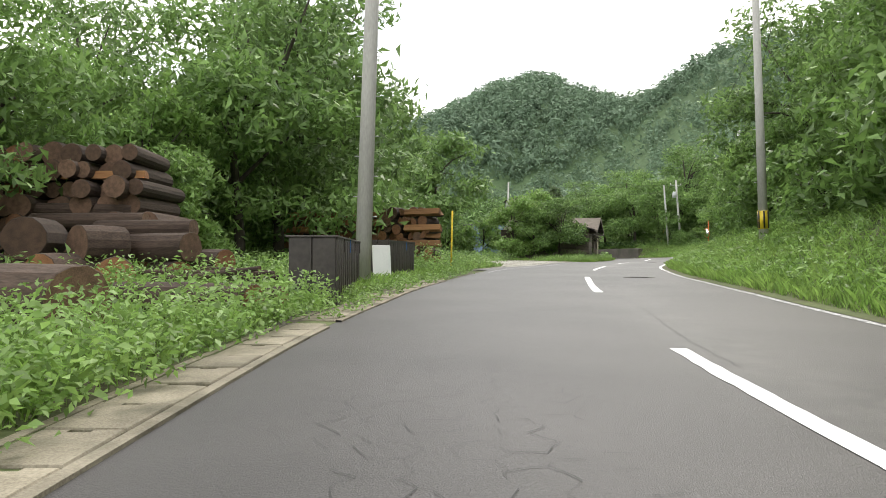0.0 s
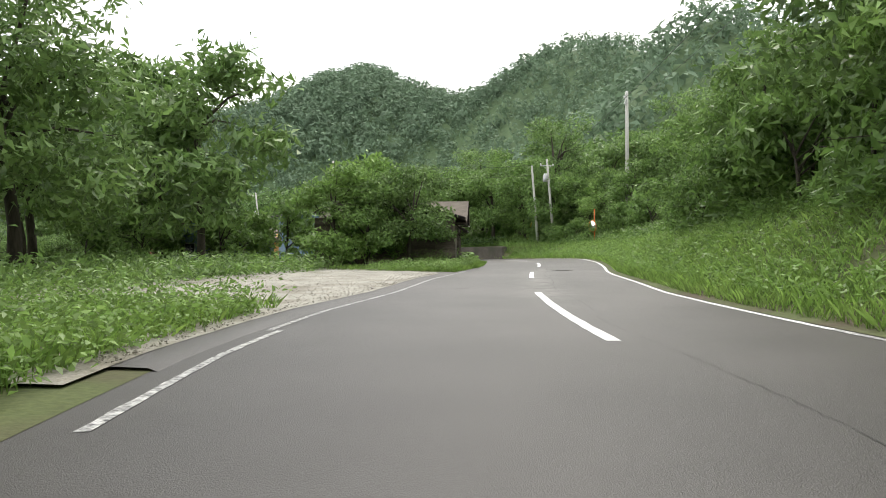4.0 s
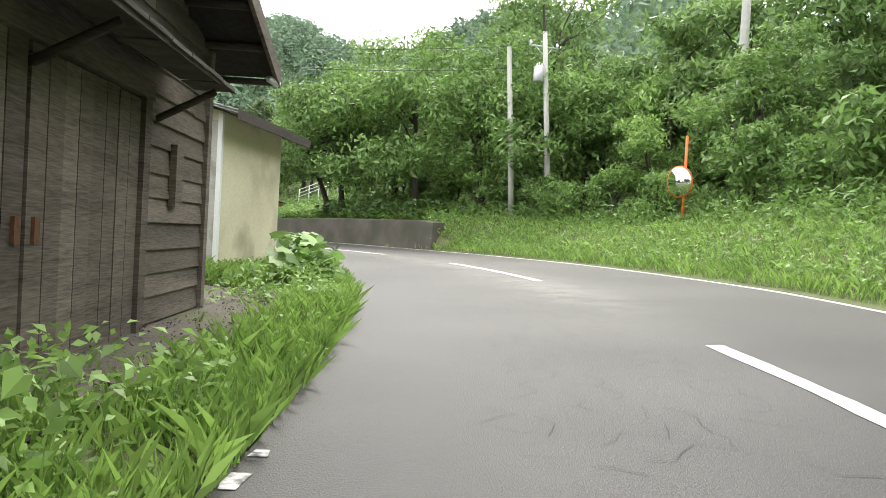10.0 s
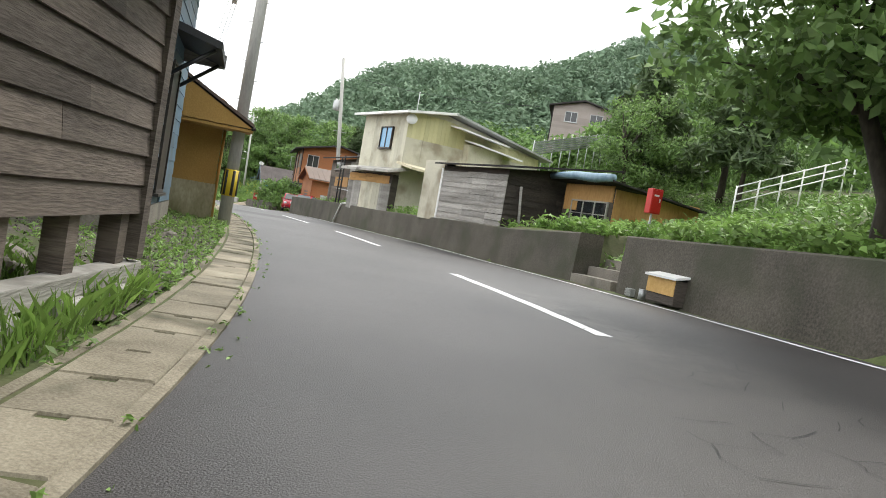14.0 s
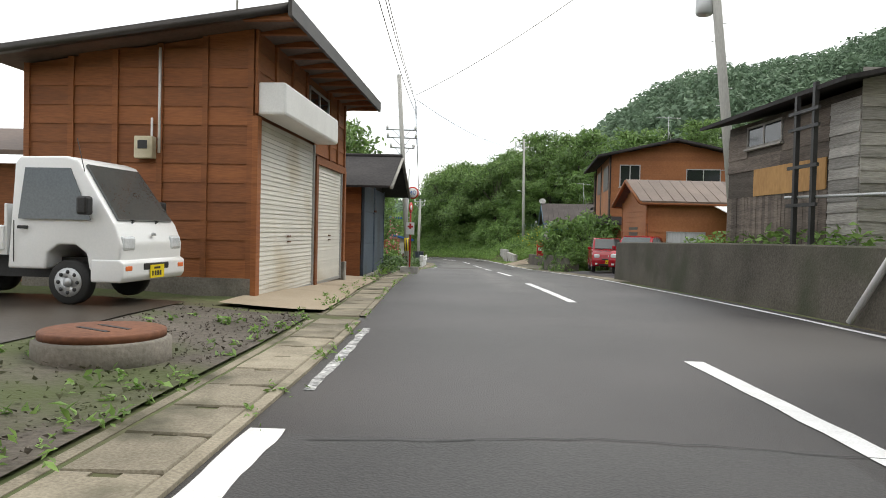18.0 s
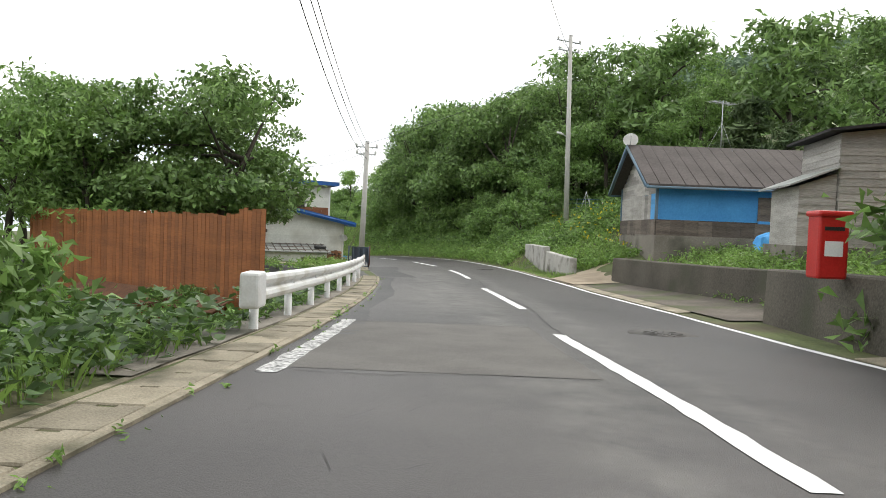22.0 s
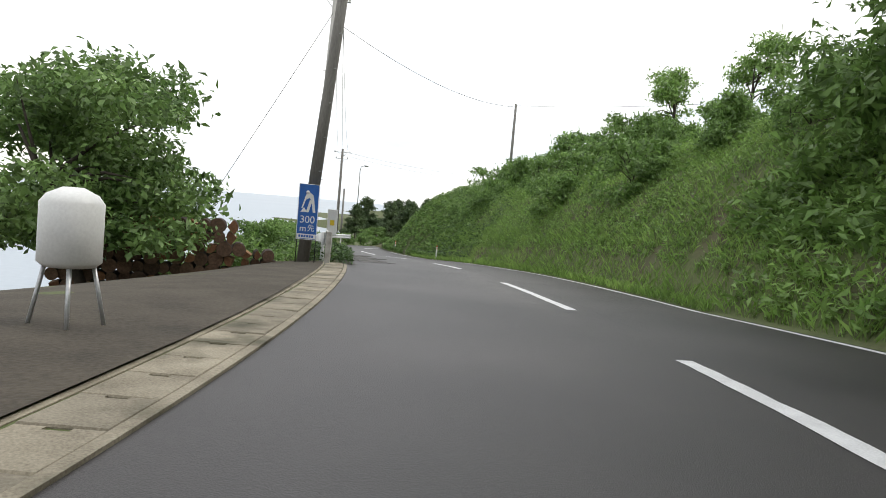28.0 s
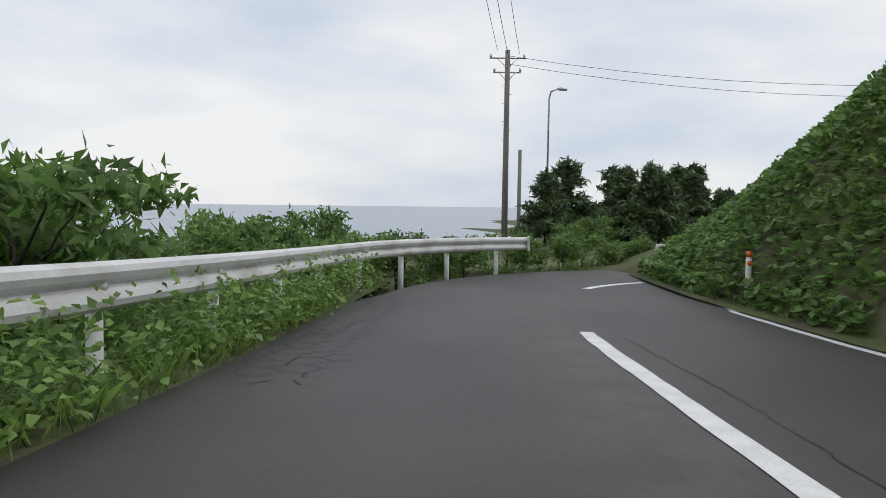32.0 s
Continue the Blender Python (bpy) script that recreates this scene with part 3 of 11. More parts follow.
def tree(name, label, height, thick, blobs, clusters, per, size, material, category="tree", spread=0.32, up=0.4, long=1.6, count=7, whole=False):
    thing = tagged(new(name), label, category, "roadside trees" if category == "tree" else "")
    v, f = limbs(height, thick, blobs, count)
    t = pieces("trunk", v, f, M_BARK, True)
    t.parent = thing
    quads("crown", blob_leaves(blobs, clusters, per, size, spread, up, long, whole), material, thing)
    return thing


def crown(height, wide, n, low=0.35):
    """A random set of ellipsoids that make an uneven crown."""
    out = []
    for _ in range(n):
        a, r = rng.uniform(0, 2 * math.pi), wide * math.sqrt(rng.uniform(0.02, 1.1))
        z = height * rng.uniform(low, 0.95)
        k = rng.uniform(0.2, 0.46) * wide
        out.append((math.cos(a) * r * (1.2 - 0.6 * z / height), math.sin(a) * r * (1.2 - 0.6 * z / height), z, k * 1.2, k * 1.2, k * 0.6))
    return out


def place(thing, s, d, size=1.0, turn=0.0, lift=-0.1):
    p = ground(s, d)
    m = pose(p[0], p[1], p[2] + lift, 0, 0, turn)
    thing.matrix_basis = m @ Matrix.Diagonal((size, size, size, 1))
    return thing


def again(thing, s, d, size=1.0, turn=0.0, lift=-0.1, label=""):
    p = ground(s, d)
    ob = copy_thing(thing, pose(p[0], p[1], p[2] + lift, 0, 0, turn))
    ob.scale = (size, size, size * float(rng.uniform(0.92, 1.1)))
    return tagged(ob, label)


broad = tree("broadleaf_tree", "leafy broadleaf tree on the slope beside the road", 6.5, 0.14, crown(6.8, 2.6, 19, 0.26), 640, 11, 0.175, M_LEAF, spread=0.27)
tall = tree("broadleaf_tree", "tall dark-leaved tree at the edge of the wood", 9.0, 0.17, crown(9.4, 2.9, 25, 0.22), 720, 11, 0.205, M_LEAF_DARK, spread=0.3)
distant = tree("broadleaf_tree", "tall leafy tree in the wood behind the slope", 9.0, 0.17, crown(9.4, 2.9, 25, 0.22), 420, 9, 0.32, M_LEAF_DARK, spread=0.34)
light = tree("broadleaf_tree", "young tree with bright green leaves beside the road", 5.2, 0.09, crown(5.4, 2.0, 15, 0.2), 500, 11, 0.175, M_LEAF_BRIGHT, spread=0.24)
shrub = tree("shrub", "dense leafy shrub on the roadside bank", 1.7, 0.05, crown(2.1, 1.35, 12, 0.12), 250, 8, 0.165, M_LEAF, "shrub", 0.18)
near = tree("broadleaf_tree", "spreading broadleaf tree with dense dark green leaves by the road", 6.6, 0.16, crown(7.2, 3.0, 22, 0.36), 950, 12, 0.165, M_LEAF_DARK, spread=0.25, whole=True, count=11)


def pine_tree(label, height):
    thing = tagged(new("pine_tree"), label, "tree", "roadside trees")
    blobs = []
    for i in range(15):
        z = height * (0.3 + 0.68 * i / 15)
        a, r = rng.uniform(0, 6.28), (1 - i / 15) * height * 0.2 + 0.15
        blobs.append((math.cos(a) * r, math.sin(a) * r, z, 0.45 + r * 0.55, 0.45 + r * 0.55, 0.38))
    v, f = limbs(height, height * 0.016, blobs, 13, 0.03, 0.3)
    pieces("trunk", v, f, M_BARK, True).parent = thing
    quads("crown", blob_leaves(blobs, 380, 10, 0.29, 0.2, 0.7, 3.0), M_NEEDLE, thing)
    return thing


pine = pine_tree("dark shaggy pine on the hillside", 9.0)

# ---- trees along the way: right-hand slope ----
place(broad, 16, 13.5, 1.0, 20)
place(tall, 10, 15, 1.05, 0)
place(distant, 8, 19, 1.1, 60)
place(light, 38, 9.5, 0.9, 0)
place(near, 235.2, -8.8, 1.0, 10, 0.0)
for s, d, k in ((154.5, -6.6, 0.92), (60.4, -4.3, 0.75), (102.9, 9.3, 1.15), (231.8, -7.9, 0.85), (156.5, -7.6, 0.95)):
    again(near, s, d, k, 40 * s)
for i, (x, y, k) in enumerate(((-36.2, 164.6, 0.98), (-38.6, 162.6, 0.9), (-37.8, 167.7, 0.78))):
    q, w = along(x, y)
    again(near, float(q[0]), float(w[0]), k, 90 * i + 20)
q, w = along(-25.4, 148.6)
over = again(near, float(q[0]), float(w[0]), 0.7, 200, -0.1, "leafy tree whose branches hang over the roadside")
over.scale = (0.72, 0.72, 1.05)
q, w = along(2.6, 65.5)
again(shrub, float(q[0]), float(w[0]), 1.6, 40)
place(shrub, 24, 9.0, 1.0, 0)
place(pine, 214, 24, 1.0, 0)
R_TREES = [(-8, 11, 1.0), (-2, 12.5, 1.1), (4, 11.5, 1.05), (21, 12, 1.0), (26, 13.5, 1.15), (31, 11.5, 1.0), (36, 12.8, 1.1), (41, 11.2, 1.05), (46, 11.8, 0.85), (51, 11.6, 0.7), (56, 12.5, 0.62), (62, 13.6, 0.75), (67, 14.4, 0.75), (72, 15.4, 0.75), (77, 16.2, 0.8), (52, 10.2, 0.95), (57, 10.4, 0.85)]
for i, (s, d, k) in enumerate(R_TREES):
    again((broad, tall, light)[i % 3 if i % 4 else 0], s, d, k * (1.1 if i % 3 else 1.0), 47 * i)
for i in range(34):
    s = -6 + 2.7 * i
    again(shrub, s + rng.uniform(-1, 1), right(s) + rng.uniform(4.2, 6.0) + (1.5 if s > 62 else 0), rng.uniform(0.9, 1.5), 61 * i)
for i in range(26):
    s = -10 + 4.0 * i
    again(distant, s + rng.uniform(-1.5, 1.5), right(s) + rng.uniform(11, 17), rng.uniform(1.0, 1.35) * (1 if s < 44 else 0.72), 83 * i)
# behind the poles and the retaining wall
for i, (s, d, k, v) in enumerate([(84, 16, 1.0, 0), (88, 17, 1.05, 2), (91, 15.5, 1.1, 0), (94, 13.8, 1.0, 2), (98.1, 11.5, 1.4, 0), (102.2, 9.8, 1.32, 0), (94.5, 12.6, 1.3, 0), (95, 17.5, 1.35, 1), (103.5, 15.0, 1.2, 1), (92, 13.5, 1.25, 0), (90, 22, 1.3, 0), (98, 21, 1.2, 1), (84, 23, 1.3, 1), (105, 22, 1.0, 0), (86, 13.6, 0.75, 2)]):
    again((broad, tall, light)[v], s, d, k, 31 * i)
for i in range(8):
    again(shrub, 84 + 1.3 * i, right(84 + 1.3 * i) + rng.uniform(4.6, 6.5), rng.uniform(0.6, 0.95), 50 * i)
# pine hill and wood past the village
for i in range(56):
    s, e = rng.uniform(183, 224), rng.uniform(11, 40)
    again(pine if i % 4 else distant, s, right(s) + e, rng.uniform(0.5, 0.74), 77 * i)
for i, (s, e, k, v) in enumerate([(206, 6.5, 0.9, 1), (210, 7.5, 1.0, 1), (214, 7.0, 0.85, 0), (203, 8.5, 1.05, 1), (199, 9.5, 1.0, 0), (212, 11, 1.15, 1), (207, 12, 1.2, 1), (218, 9, 0.8, 0), (202, 13, 1.1, 1), (195, 14, 1.1, 0), (222, 10, 0.6, 0), (226, 13, 0.55, 1), (200, 5.8, 0.75, 0), (204, 5.6, 0.9, 0), (208.5, 5.2, 0.95, 0), (212.5, 5.6, 0.9, 1), (216.5, 6.2, 0.85, 0), (210, 9, 1.3, 1), (205, 10, 1.3, 1), (215, 10, 1.1, 1), (197, 12, 1.2, 1), (193, 11.5, 0.9, 0), (190, 15, 1.1, 1), (187, 17, 1.0, 0), (214, 4.2, 1.15, 0), (217.5, 4.4, 1.1, 1), (220.5, 4.2, 1.12, 0), (223.5, 4.6, 0.95, 1), (219, 7.5, 1.0, 1), (222.5, 7.0, 0.9, 0), (213, 7, 1.1, 1), (228.0, 5.2, 0.9, 0), (209, 4.0, 1.35, 1), (213, 4.4, 1.45, 1), (216.5, 4.0, 1.45, 0), (219.5, 4.8, 1.4, 1), (223, 5.4, 1.2, 1), (206, 5.2, 1.3, 1), (211, 5.0, 1.35, 1)]):
    again(near if k >= 1.3 else (broad, tall if e < 9 else distant)[v], s, right(s) + e, k * 0.9, 37 * i)
for i in range(14):
    s = 250 + 2.6 * i
    again(shrub, s, right(s) + 9 + 3 * (i % 3), rng.uniform(0.9, 1.4), 40 * i)
for i in range(34):
    s = 229 + 1.05 * i
    again(shrub, s, right(s) + rng.uniform(2.2, 8.0), rng.uniform(0.45, 0.95), 53 * i, -0.5)
# brambles that hide the feet of the trees
for i in range(30):
    s = 197 + 1.0 * i
    again(shrub, s, right(s) + rng.uniform(2.6, 5.0), rng.uniform(0.75, 1.25), 59 * i, -0.35)
# left-hand side
L_TREES = [(14, -12, 1.0, 1), (18, -10, 0.95, 1), (22, -11.5, 1.05, 0), (26, -10, 1.25, 1), (30, -10.8, 1.4, 1), (33.5, -12.8, 1.35, 1), (37, -16, 1.45, 1), (42, -18, 1.35, 1), (28, -14, 1.4, 0), (47, -15.8, 1.25, 1), (50.5, -18, 1.2, 0), (22, -9.5, 1.25, 0), (20, -15, 1.2, 1), (9, -15, 1.15, 1), (12, -18, 1.25, 1), (33, -13, 0.9, 1), (36, -17, 1.0, 0), (26, -18, 1.2, 1), (5, -17, 1.1, 1), (40, -24, 1.0, 0), (46, -27, 1.0, 1), (52, -26, 1.0, 0), (58, -24, 1.0, 1), (64, -20, 1.0, 0), (34, -24, 1.2, 1), (17, -9.2, 0.7, 2)]
for i, (s, d, k, v) in enumerate(L_TREES):
    again(light if s < 20 and d > -10.5 else (broad, tall if i % 3 or s > 23 else broad, light)[v], s, d, k, 57 * i)
for i, (s, d, k, v) in enumerate([(59.6, -8.0, 1.1, 2), (62.2, -6.8, 1.15, 2), (59.5, -6.4, 0.7, 0)]):
    again((broad, tall, light)[v], s, d, k, 33 * i)
for i, (s, d, k, v) in enumerate([(157.5, -5.6, 0.9, 0), (150.5, -8, 0.9, 0), (151.5, -6.0, 0.5, 0), (183.5, -11.5, 1.0, 2), (184.5, -14.5, 0.9, 0), (183, -19, 0.9, 1), (196, -17, 0.9, 1), (201, -16, 0.9, 0), (190, -15, 0.7, 1)]):
    again((broad, tall, light)[v], s, d, k, 33 * i)
again(broad, 238, -8.6, 0.6, 80, 0.5)
for i, (s, d, k) in enumerate(((130.5, 24, 1.05), (126.0, 26, 1.15), (134.0, 27, 1.1), (128, 21, 0.8), (122.5, 24, 0.95))):
    again((pine, tall)[i % 2], s, d, k, 65 * i)
for i in range(9):
    s = 244 + 2.4 * i
    again((shrub, light)[i % 3 == 0], s, right(s) + rng.uniform(9.5, 13), rng.uniform(0.6, 1.0), 44 * i)
for i in range(22):
    again(pine, 293 + 1.5 * i + rng.uniform(-1, 1), 2.6 + 0.63 * i + rng.uniform(-0.8, 0.8) + 2.5 * (i % 3), rng.uniform(0.5, 0.72), 71 * i, -1.0)
for i in range(14):
    again(shrub, 291 + 2.0 * i, 3.0 + 1.0 * i + rng.uniform(-1, 1), rng.uniform(0.5, 0.9), 37 * i)
for i in range(30):
    s = 238 + 1.7 * i
    again(shrub, s + rng.uniform(-0.5, 0.5), left(s) - rng.uniform(2.2, 3.4) - (1.5 if s > 266 else 0), rng.uniform(0.5, 0.72) * (1.3 if s > 258 else 0.9), 61 * i)
# dark undergrowth that closes the wood yard, the lot and the terrace
for i in range(26):
    again(shrub, 3 + 1.6 * i + rng.uniform(-0.7, 0.7), -11.5 - 1.6 * (i % 3) - (2.0 if i < 6 else 0) - (4 if i > 19 else 0), rng.uniform(1.2, 1.9), 43 * i)
for i in range(16):
    again(shrub, 86 + 1.4 * i, right(86 + 1.4 * i) + 9 + 2.2 * (i % 3), rng.uniform(1.1, 1.7), 29 * i)
for i in range(12):
    again((shrub, distant)[i % 4 == 0], 57 + 0.8 * i, -14 - 3.5 * (i % 3), rng.uniform(0.9, 1.4), 29 * i)
for i, (s, d, k) in enumerate(((161.2, 6.9, 1.15), (162.8, 7.1, 1.35), (164.6, 6.9, 1.3), (166.0, 6.8, 1.15), (160.0, 6.3, 0.7), (159.4, 6.0, 0.45))):
    again(shrub, s, d, k, 80 * i)
for i, (s, d, k) in enumerate(((176.5, -6.9, 0.6), (164.3, -4.5, 0.75), (163.0, -4.2, 0.6), (184.0, -8.5, 0.6), (185, -10, 0.8), (147.5, -4.0, 0.7), (149.0, -4.6, 0.9), (152.5, -3.9, 0.7))):
    again(shrub, s, d, k, 80 * i)

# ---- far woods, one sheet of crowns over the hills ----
# leaves of the far hills: distance haze painted in as a paler, bluer green
M_HAZELEAF = mat("hazy_hill_foliage", (0.115, 0.18, 0.115), (0.18, 0.26, 0.165), 0.05, 0.8, 0.0, fine=0.5, vary=0.22, island=True, space="World", sheer=0.3)


def far_woods(name, n, x0, x1, y0, y1, ok, low, high, per, leaf):
    x, y = rng.uniform(x0, x1, n), rng.uniform(y0, y1, n)
    s, d = along(x, y)
    keep = ok(s, d, x, y)
    x, y = x[keep], y[keep]
    z = grid_heights(x, y)
    k = rng.uniform(low, high, len(x))
    c = np.repeat(np.stack([x, y, z + k * 0.55], 1), per, 0)
    v = rng.normal(0, 1, c.shape)
    v /= np.linalg.norm(v, axis=1, keepdims=True)
    kk = np.repeat(k, per)[:, None]
    p = c + v * kk * [0.42, 0.42, 0.5]
    ob = quads(name, leafage(p, leaf * kk[:, 0] / np.mean(k), up=0.5, long=1.3, outward=v * 1.4, jitter=0.5), M_FARLEAF if per > 60 else M_HAZELEAF)
    return tagged(ob, "dense green woodland covering the hillside", "woodland", kind="stuff")


far_woods("hillside_wood", 9000, -60, 130, -30, 330, lambda s, d, x, y: (d > right(s) + np.where((s > 48) & (s < 92), 12.8, np.where(s < 92, 16, np.where(s < 183, 32, 42)))) & (d < 110) & (s > -25) & (s < 240), 4.2, 8.2, 72, 0.76)
# ridge and peak take the leaf colour with haze mixed in
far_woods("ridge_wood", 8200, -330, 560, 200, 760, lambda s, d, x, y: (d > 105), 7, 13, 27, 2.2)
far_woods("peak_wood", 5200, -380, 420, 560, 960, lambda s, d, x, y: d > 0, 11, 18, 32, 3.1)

# ---- grass and weeds along the verges ----
def stuff(name, parts_, material, label, category):
    return tagged(quads(name, parts_, material), label, category, kind="stuff")


def round_leaves(points, low, high, h0, h1):
    """Broad heart-shaped leaves held flat at h0 to h1 over the points, each folded along its rib."""
    n = len(points)
    p = points + np.stack([0 * points[:, 0], 0 * points[:, 0], rng.uniform(h0, h1, n)], 1)
    nor = rng.normal(0, 0.38, (n, 3)) + [0, 0, 1]
    nor /= np.linalg.norm(nor, axis=1, keepdims=True)
    a = np.cross(nor, rng.normal(0, 1, (n, 3)))
    a /= np.linalg.norm(a, axis=1, keepdims=True)
    b = np.cross(nor, a)
    k = rng.uniform(low, high, (n, 1))
    a, b, up = a * k, b * k, nor * k * 0.22
    one = [p - a * 0.55, p - a * 0.85 + b * 0.45 + up, p - a * 0.1 + b * 0.92 + up, p + a * 1.1 - up * 0.6]
    two = [p - a * 0.55, p + a * 1.1 - up * 0.6, p - a * 0.1 - b * 0.92 + up, p - a * 0.85 - b * 0.45 + up]
    return np.concatenate([np.stack(one, 1), np.stack(two, 1)])


stuff("grass", [
    blades(scatter(-8, 36, 0.75, 4.5, -1, 150), 0.3, 0.006), blades(scatter(55, 66, 0.2, 6, -1, 80), 0.28, 0.006), blades(scatter(62, 74, 0.02, 0.85, -1, 620), 0.24, 0.005),
    blades(scatter(74, 91, 0.1, 0.95, -1, 900), 0.18, 0.003), blades(scatter(74, 81, 0.9, 4.0, -1, 560), 0.32, 0.003), blades(scatter(81, 85, 3.2, 7.0, -1, 320), 0.36, 0.0035), blades(scatter(84.6, 95, 0.6, 2.6, -1, 950), 0.34, 0.003), blades(scatter(90, 99, 0.75, 3.2, -1, 240), 0.28, 0.006), blades(scatter(54, 67, 0.08, 3, -1, 220), 0.24, 0.005), blades(scatter(99, 123, 0.9, 4.0, -1, 22), 0.16, 0.006),
    blades(scatter(36, 56, 7.5, 14, -1, 30), 0.4, 0.008), blades(scatter(145, 165, 0.75, 5, -1, 50), 0.26, 0.006), blades(scatter(186, 196, 0.8, 3, -1, 40), 0.3, 0.006),
    blades(scatter(247, 268, 0.1, 3.2, -1, 120), 0.26, 0.004),
    blades(scatter(-8, 92, 0.35, 5.5, 1, 120), 0.3, 0.007), blades(scatter(166, 183, 3.4, 7, 1, 60), 0.35, 0.007), blades(scatter(192, 226, 0.4, 4, 1, 100), 0.3, 0.006), blades(scatter(184, 192, 1.6, 5, 1, 90), 0.35, 0.007), blades(scatter(183.6, 192, 0.15, 1.2, 1, 260), 0.13, 0.004),
    blades(scatter(226, 262, 0.15, 1.5, 1, 260), 0.26, 0.004), blades(scatter(226, 256, 1.2, 9, 1, 150), 0.22, 0.0045, 0.5), blades(scatter(236, 268, 3.0, 6.5, -1, 30), 1.1, 0.01, 0.18),
], M_GRASS, "long green summer grass along the road", "grass")
stuff("weeds", [
    weeds(3, 10.4, 0.5, 4.5, -1, 75, 0.62, 0.055, True, 1.5), weeds(10.4, 22, 0.6, 1.5, -1, 55, 0.28, 0.05, True, 1.5), weeds(10.4, 22, 2.7, 6, -1, 32, 0.75, 0.065, True, 1.5), weeds(22, 36, 0.65, 5, -1, 42, 0.6, 0.06, True, 1.5), weeds(22.5, 28, 1.0, 3.6, -1, 40, 1.05, 0.06, True, 1.5), weeds(54, 67, 0.3, 4, -1, 75, 0.5, 0.055, True, 1.4), weeds(59.5, 66, 1.2, 3.4, -1, 34, 1.0, 0.07, True, 1.5), round_leaves(scatter(54, 66, 0.3, 2.6, -1, 30), 0.03, 0.06, 0.25, 0.6),
    weeds(74, 81, 0.5, 5, -1, 60, 0.32, 0.026), weeds(84.5, 89, 1.4, 4.5, -1, 60, 0.65, 0.038), weeds(81, 84.5, 4.0, 7, -1, 30, 0.6, 0.05), weeds(63, 75, 0.1, 0.8, -1, 30, 0.2, 0.04), weeds(71.5, 75, 0.3, 1.6, -1, 40, 0.5, 0.05), weeds(9, 26, 0.1, 0.85, -1, 26, 0.26, 0.045), weeds(92, 147, 0.62, 0.95, -1, 14, 0.14, 0.035), weeds(88, 182, -0.14, 0.1, -1, 24, 0.1, 0.03), weeds(98, 123, 0.7, 4.2, -1, 30, 0.13, 0.04), weeds(123, 131, 0.75, 2.4, -1, 5, 0.14, 0.05), weeds(146, 160, 3, 6, -1, 6, 0.5, 0.07),
    weeds(165, 186, 1.9, 9, -1, 10, 0.4, 0.08), weeds(190, 195, 0.9, 3, -1, 10, 0.4, 0.08), weeds(234, 268, 0.3, 2.2, -1, 8, 0.42, 0.06), weeds(226, 276, 1.0, 9, 1, 30, 0.34, 0.085, False, 1.4), weeds(226, 276, 9, 15, 1, 14, 0.5, 0.15, False, 1.3), weeds(255, 271, 0.12, 1.1, -1, 60, 0.75, 0.07, True, 1.25),
    weeds(-8, 92, 0.7, 6.5, 1, 18, 0.42, 0.09, False), weeds(92, 112, 1.2, 8, 1, 22, 0.4, 0.12), weeds(110, 147, 1.2, 9, 1, 9, 0.5, 0.1), weeds(192, 226, 0.5, 7, 1, 22, 0.55, 0.12, False), weeds(184, 192, 1.7, 7, 1, 22, 0.5, 0.1, False), weeds(167, 182, 3.5, 8, 1, 30, 0.5, 0.07), weeds(168, 181, 2.2, 2.65, 1, 30, 0.2, 0.045),
], M_LEAF_BRIGHT, "leafy green weeds and nettles on the verge", "weeds")
stuff("vines", [
    round_leaves(scatter(254, 276, 0.3, 7.0, 1, 170), 0.05, 0.1, 0.02, 0.4), round_leaves(scatter(232, 254, 3.5, 9, 1, 14), 0.04, 0.08, 0.1, 0.4),
    weeds(190, 228, 1.5, 12, 1, 22, 0.7, 0.16, False), weeds(-8, 92, 4, 12, 1, 12, 0.9, 0.14, False), weeds(-8, 60, 6, 13, -1, 8, 0.8, 0.13, False), weeds(163, 182, 1.9, 11, -1, 22, 0.6, 0.11, False), weeds(234, 268, 0.9, 5, -1, 24, 0.55, 0.1, False, 1.25), weeds(246, 268, 0.3, 1.5, -1, 60, 0.4, 0.065, False, 1.3), weeds(234, 275, 2.6, 7, -1, 10, 1.0, 0.12, False), weeds(98, 150, 8, 26, 1, 5, 0.7, 0.17, False), weeds(163, 182, 0.9, 2, -1, 20, 0.22, 0.07, False), weeds(146, 165, 0.7, 6, -1, 8, 0.5, 0.07, False),
], M_LEAF, "broad-leaved vines trailing over the steep bank", "vines")

stuff("creeper", [
    round_leaves(scatter(147, 165, 0.6, 4.5, -1, 70), 0.04, 0.075, 0.05, 0.6), round_leaves(scatter(233.4, 247.5, -0.15, 1.3, -1, 230), 0.028, 0.062, 0.03, 0.5), round_leaves(scatter(236, 262, 1.0, 4.0, -1, 36), 0.04, 0.075, 0.2, 0.75), round_leaves(scatter(249, 262, 0.3, 3.2, 1, 60), 0.035, 0.065, 0.15, 0.5),
    round_leaves(scatter(163, 181, 0.8, 4.5, -1, 22), 0.05, 0.1, 0.1, 0.45), round_leaves(scatter(92.5, 100.5, 0.95, 2.6, 1, 42), 0.09, 0.17, 0.25, 0.95),
], M_CREEPER, "broad dark heart-shaped creeper leaves over the verge", "creeper")

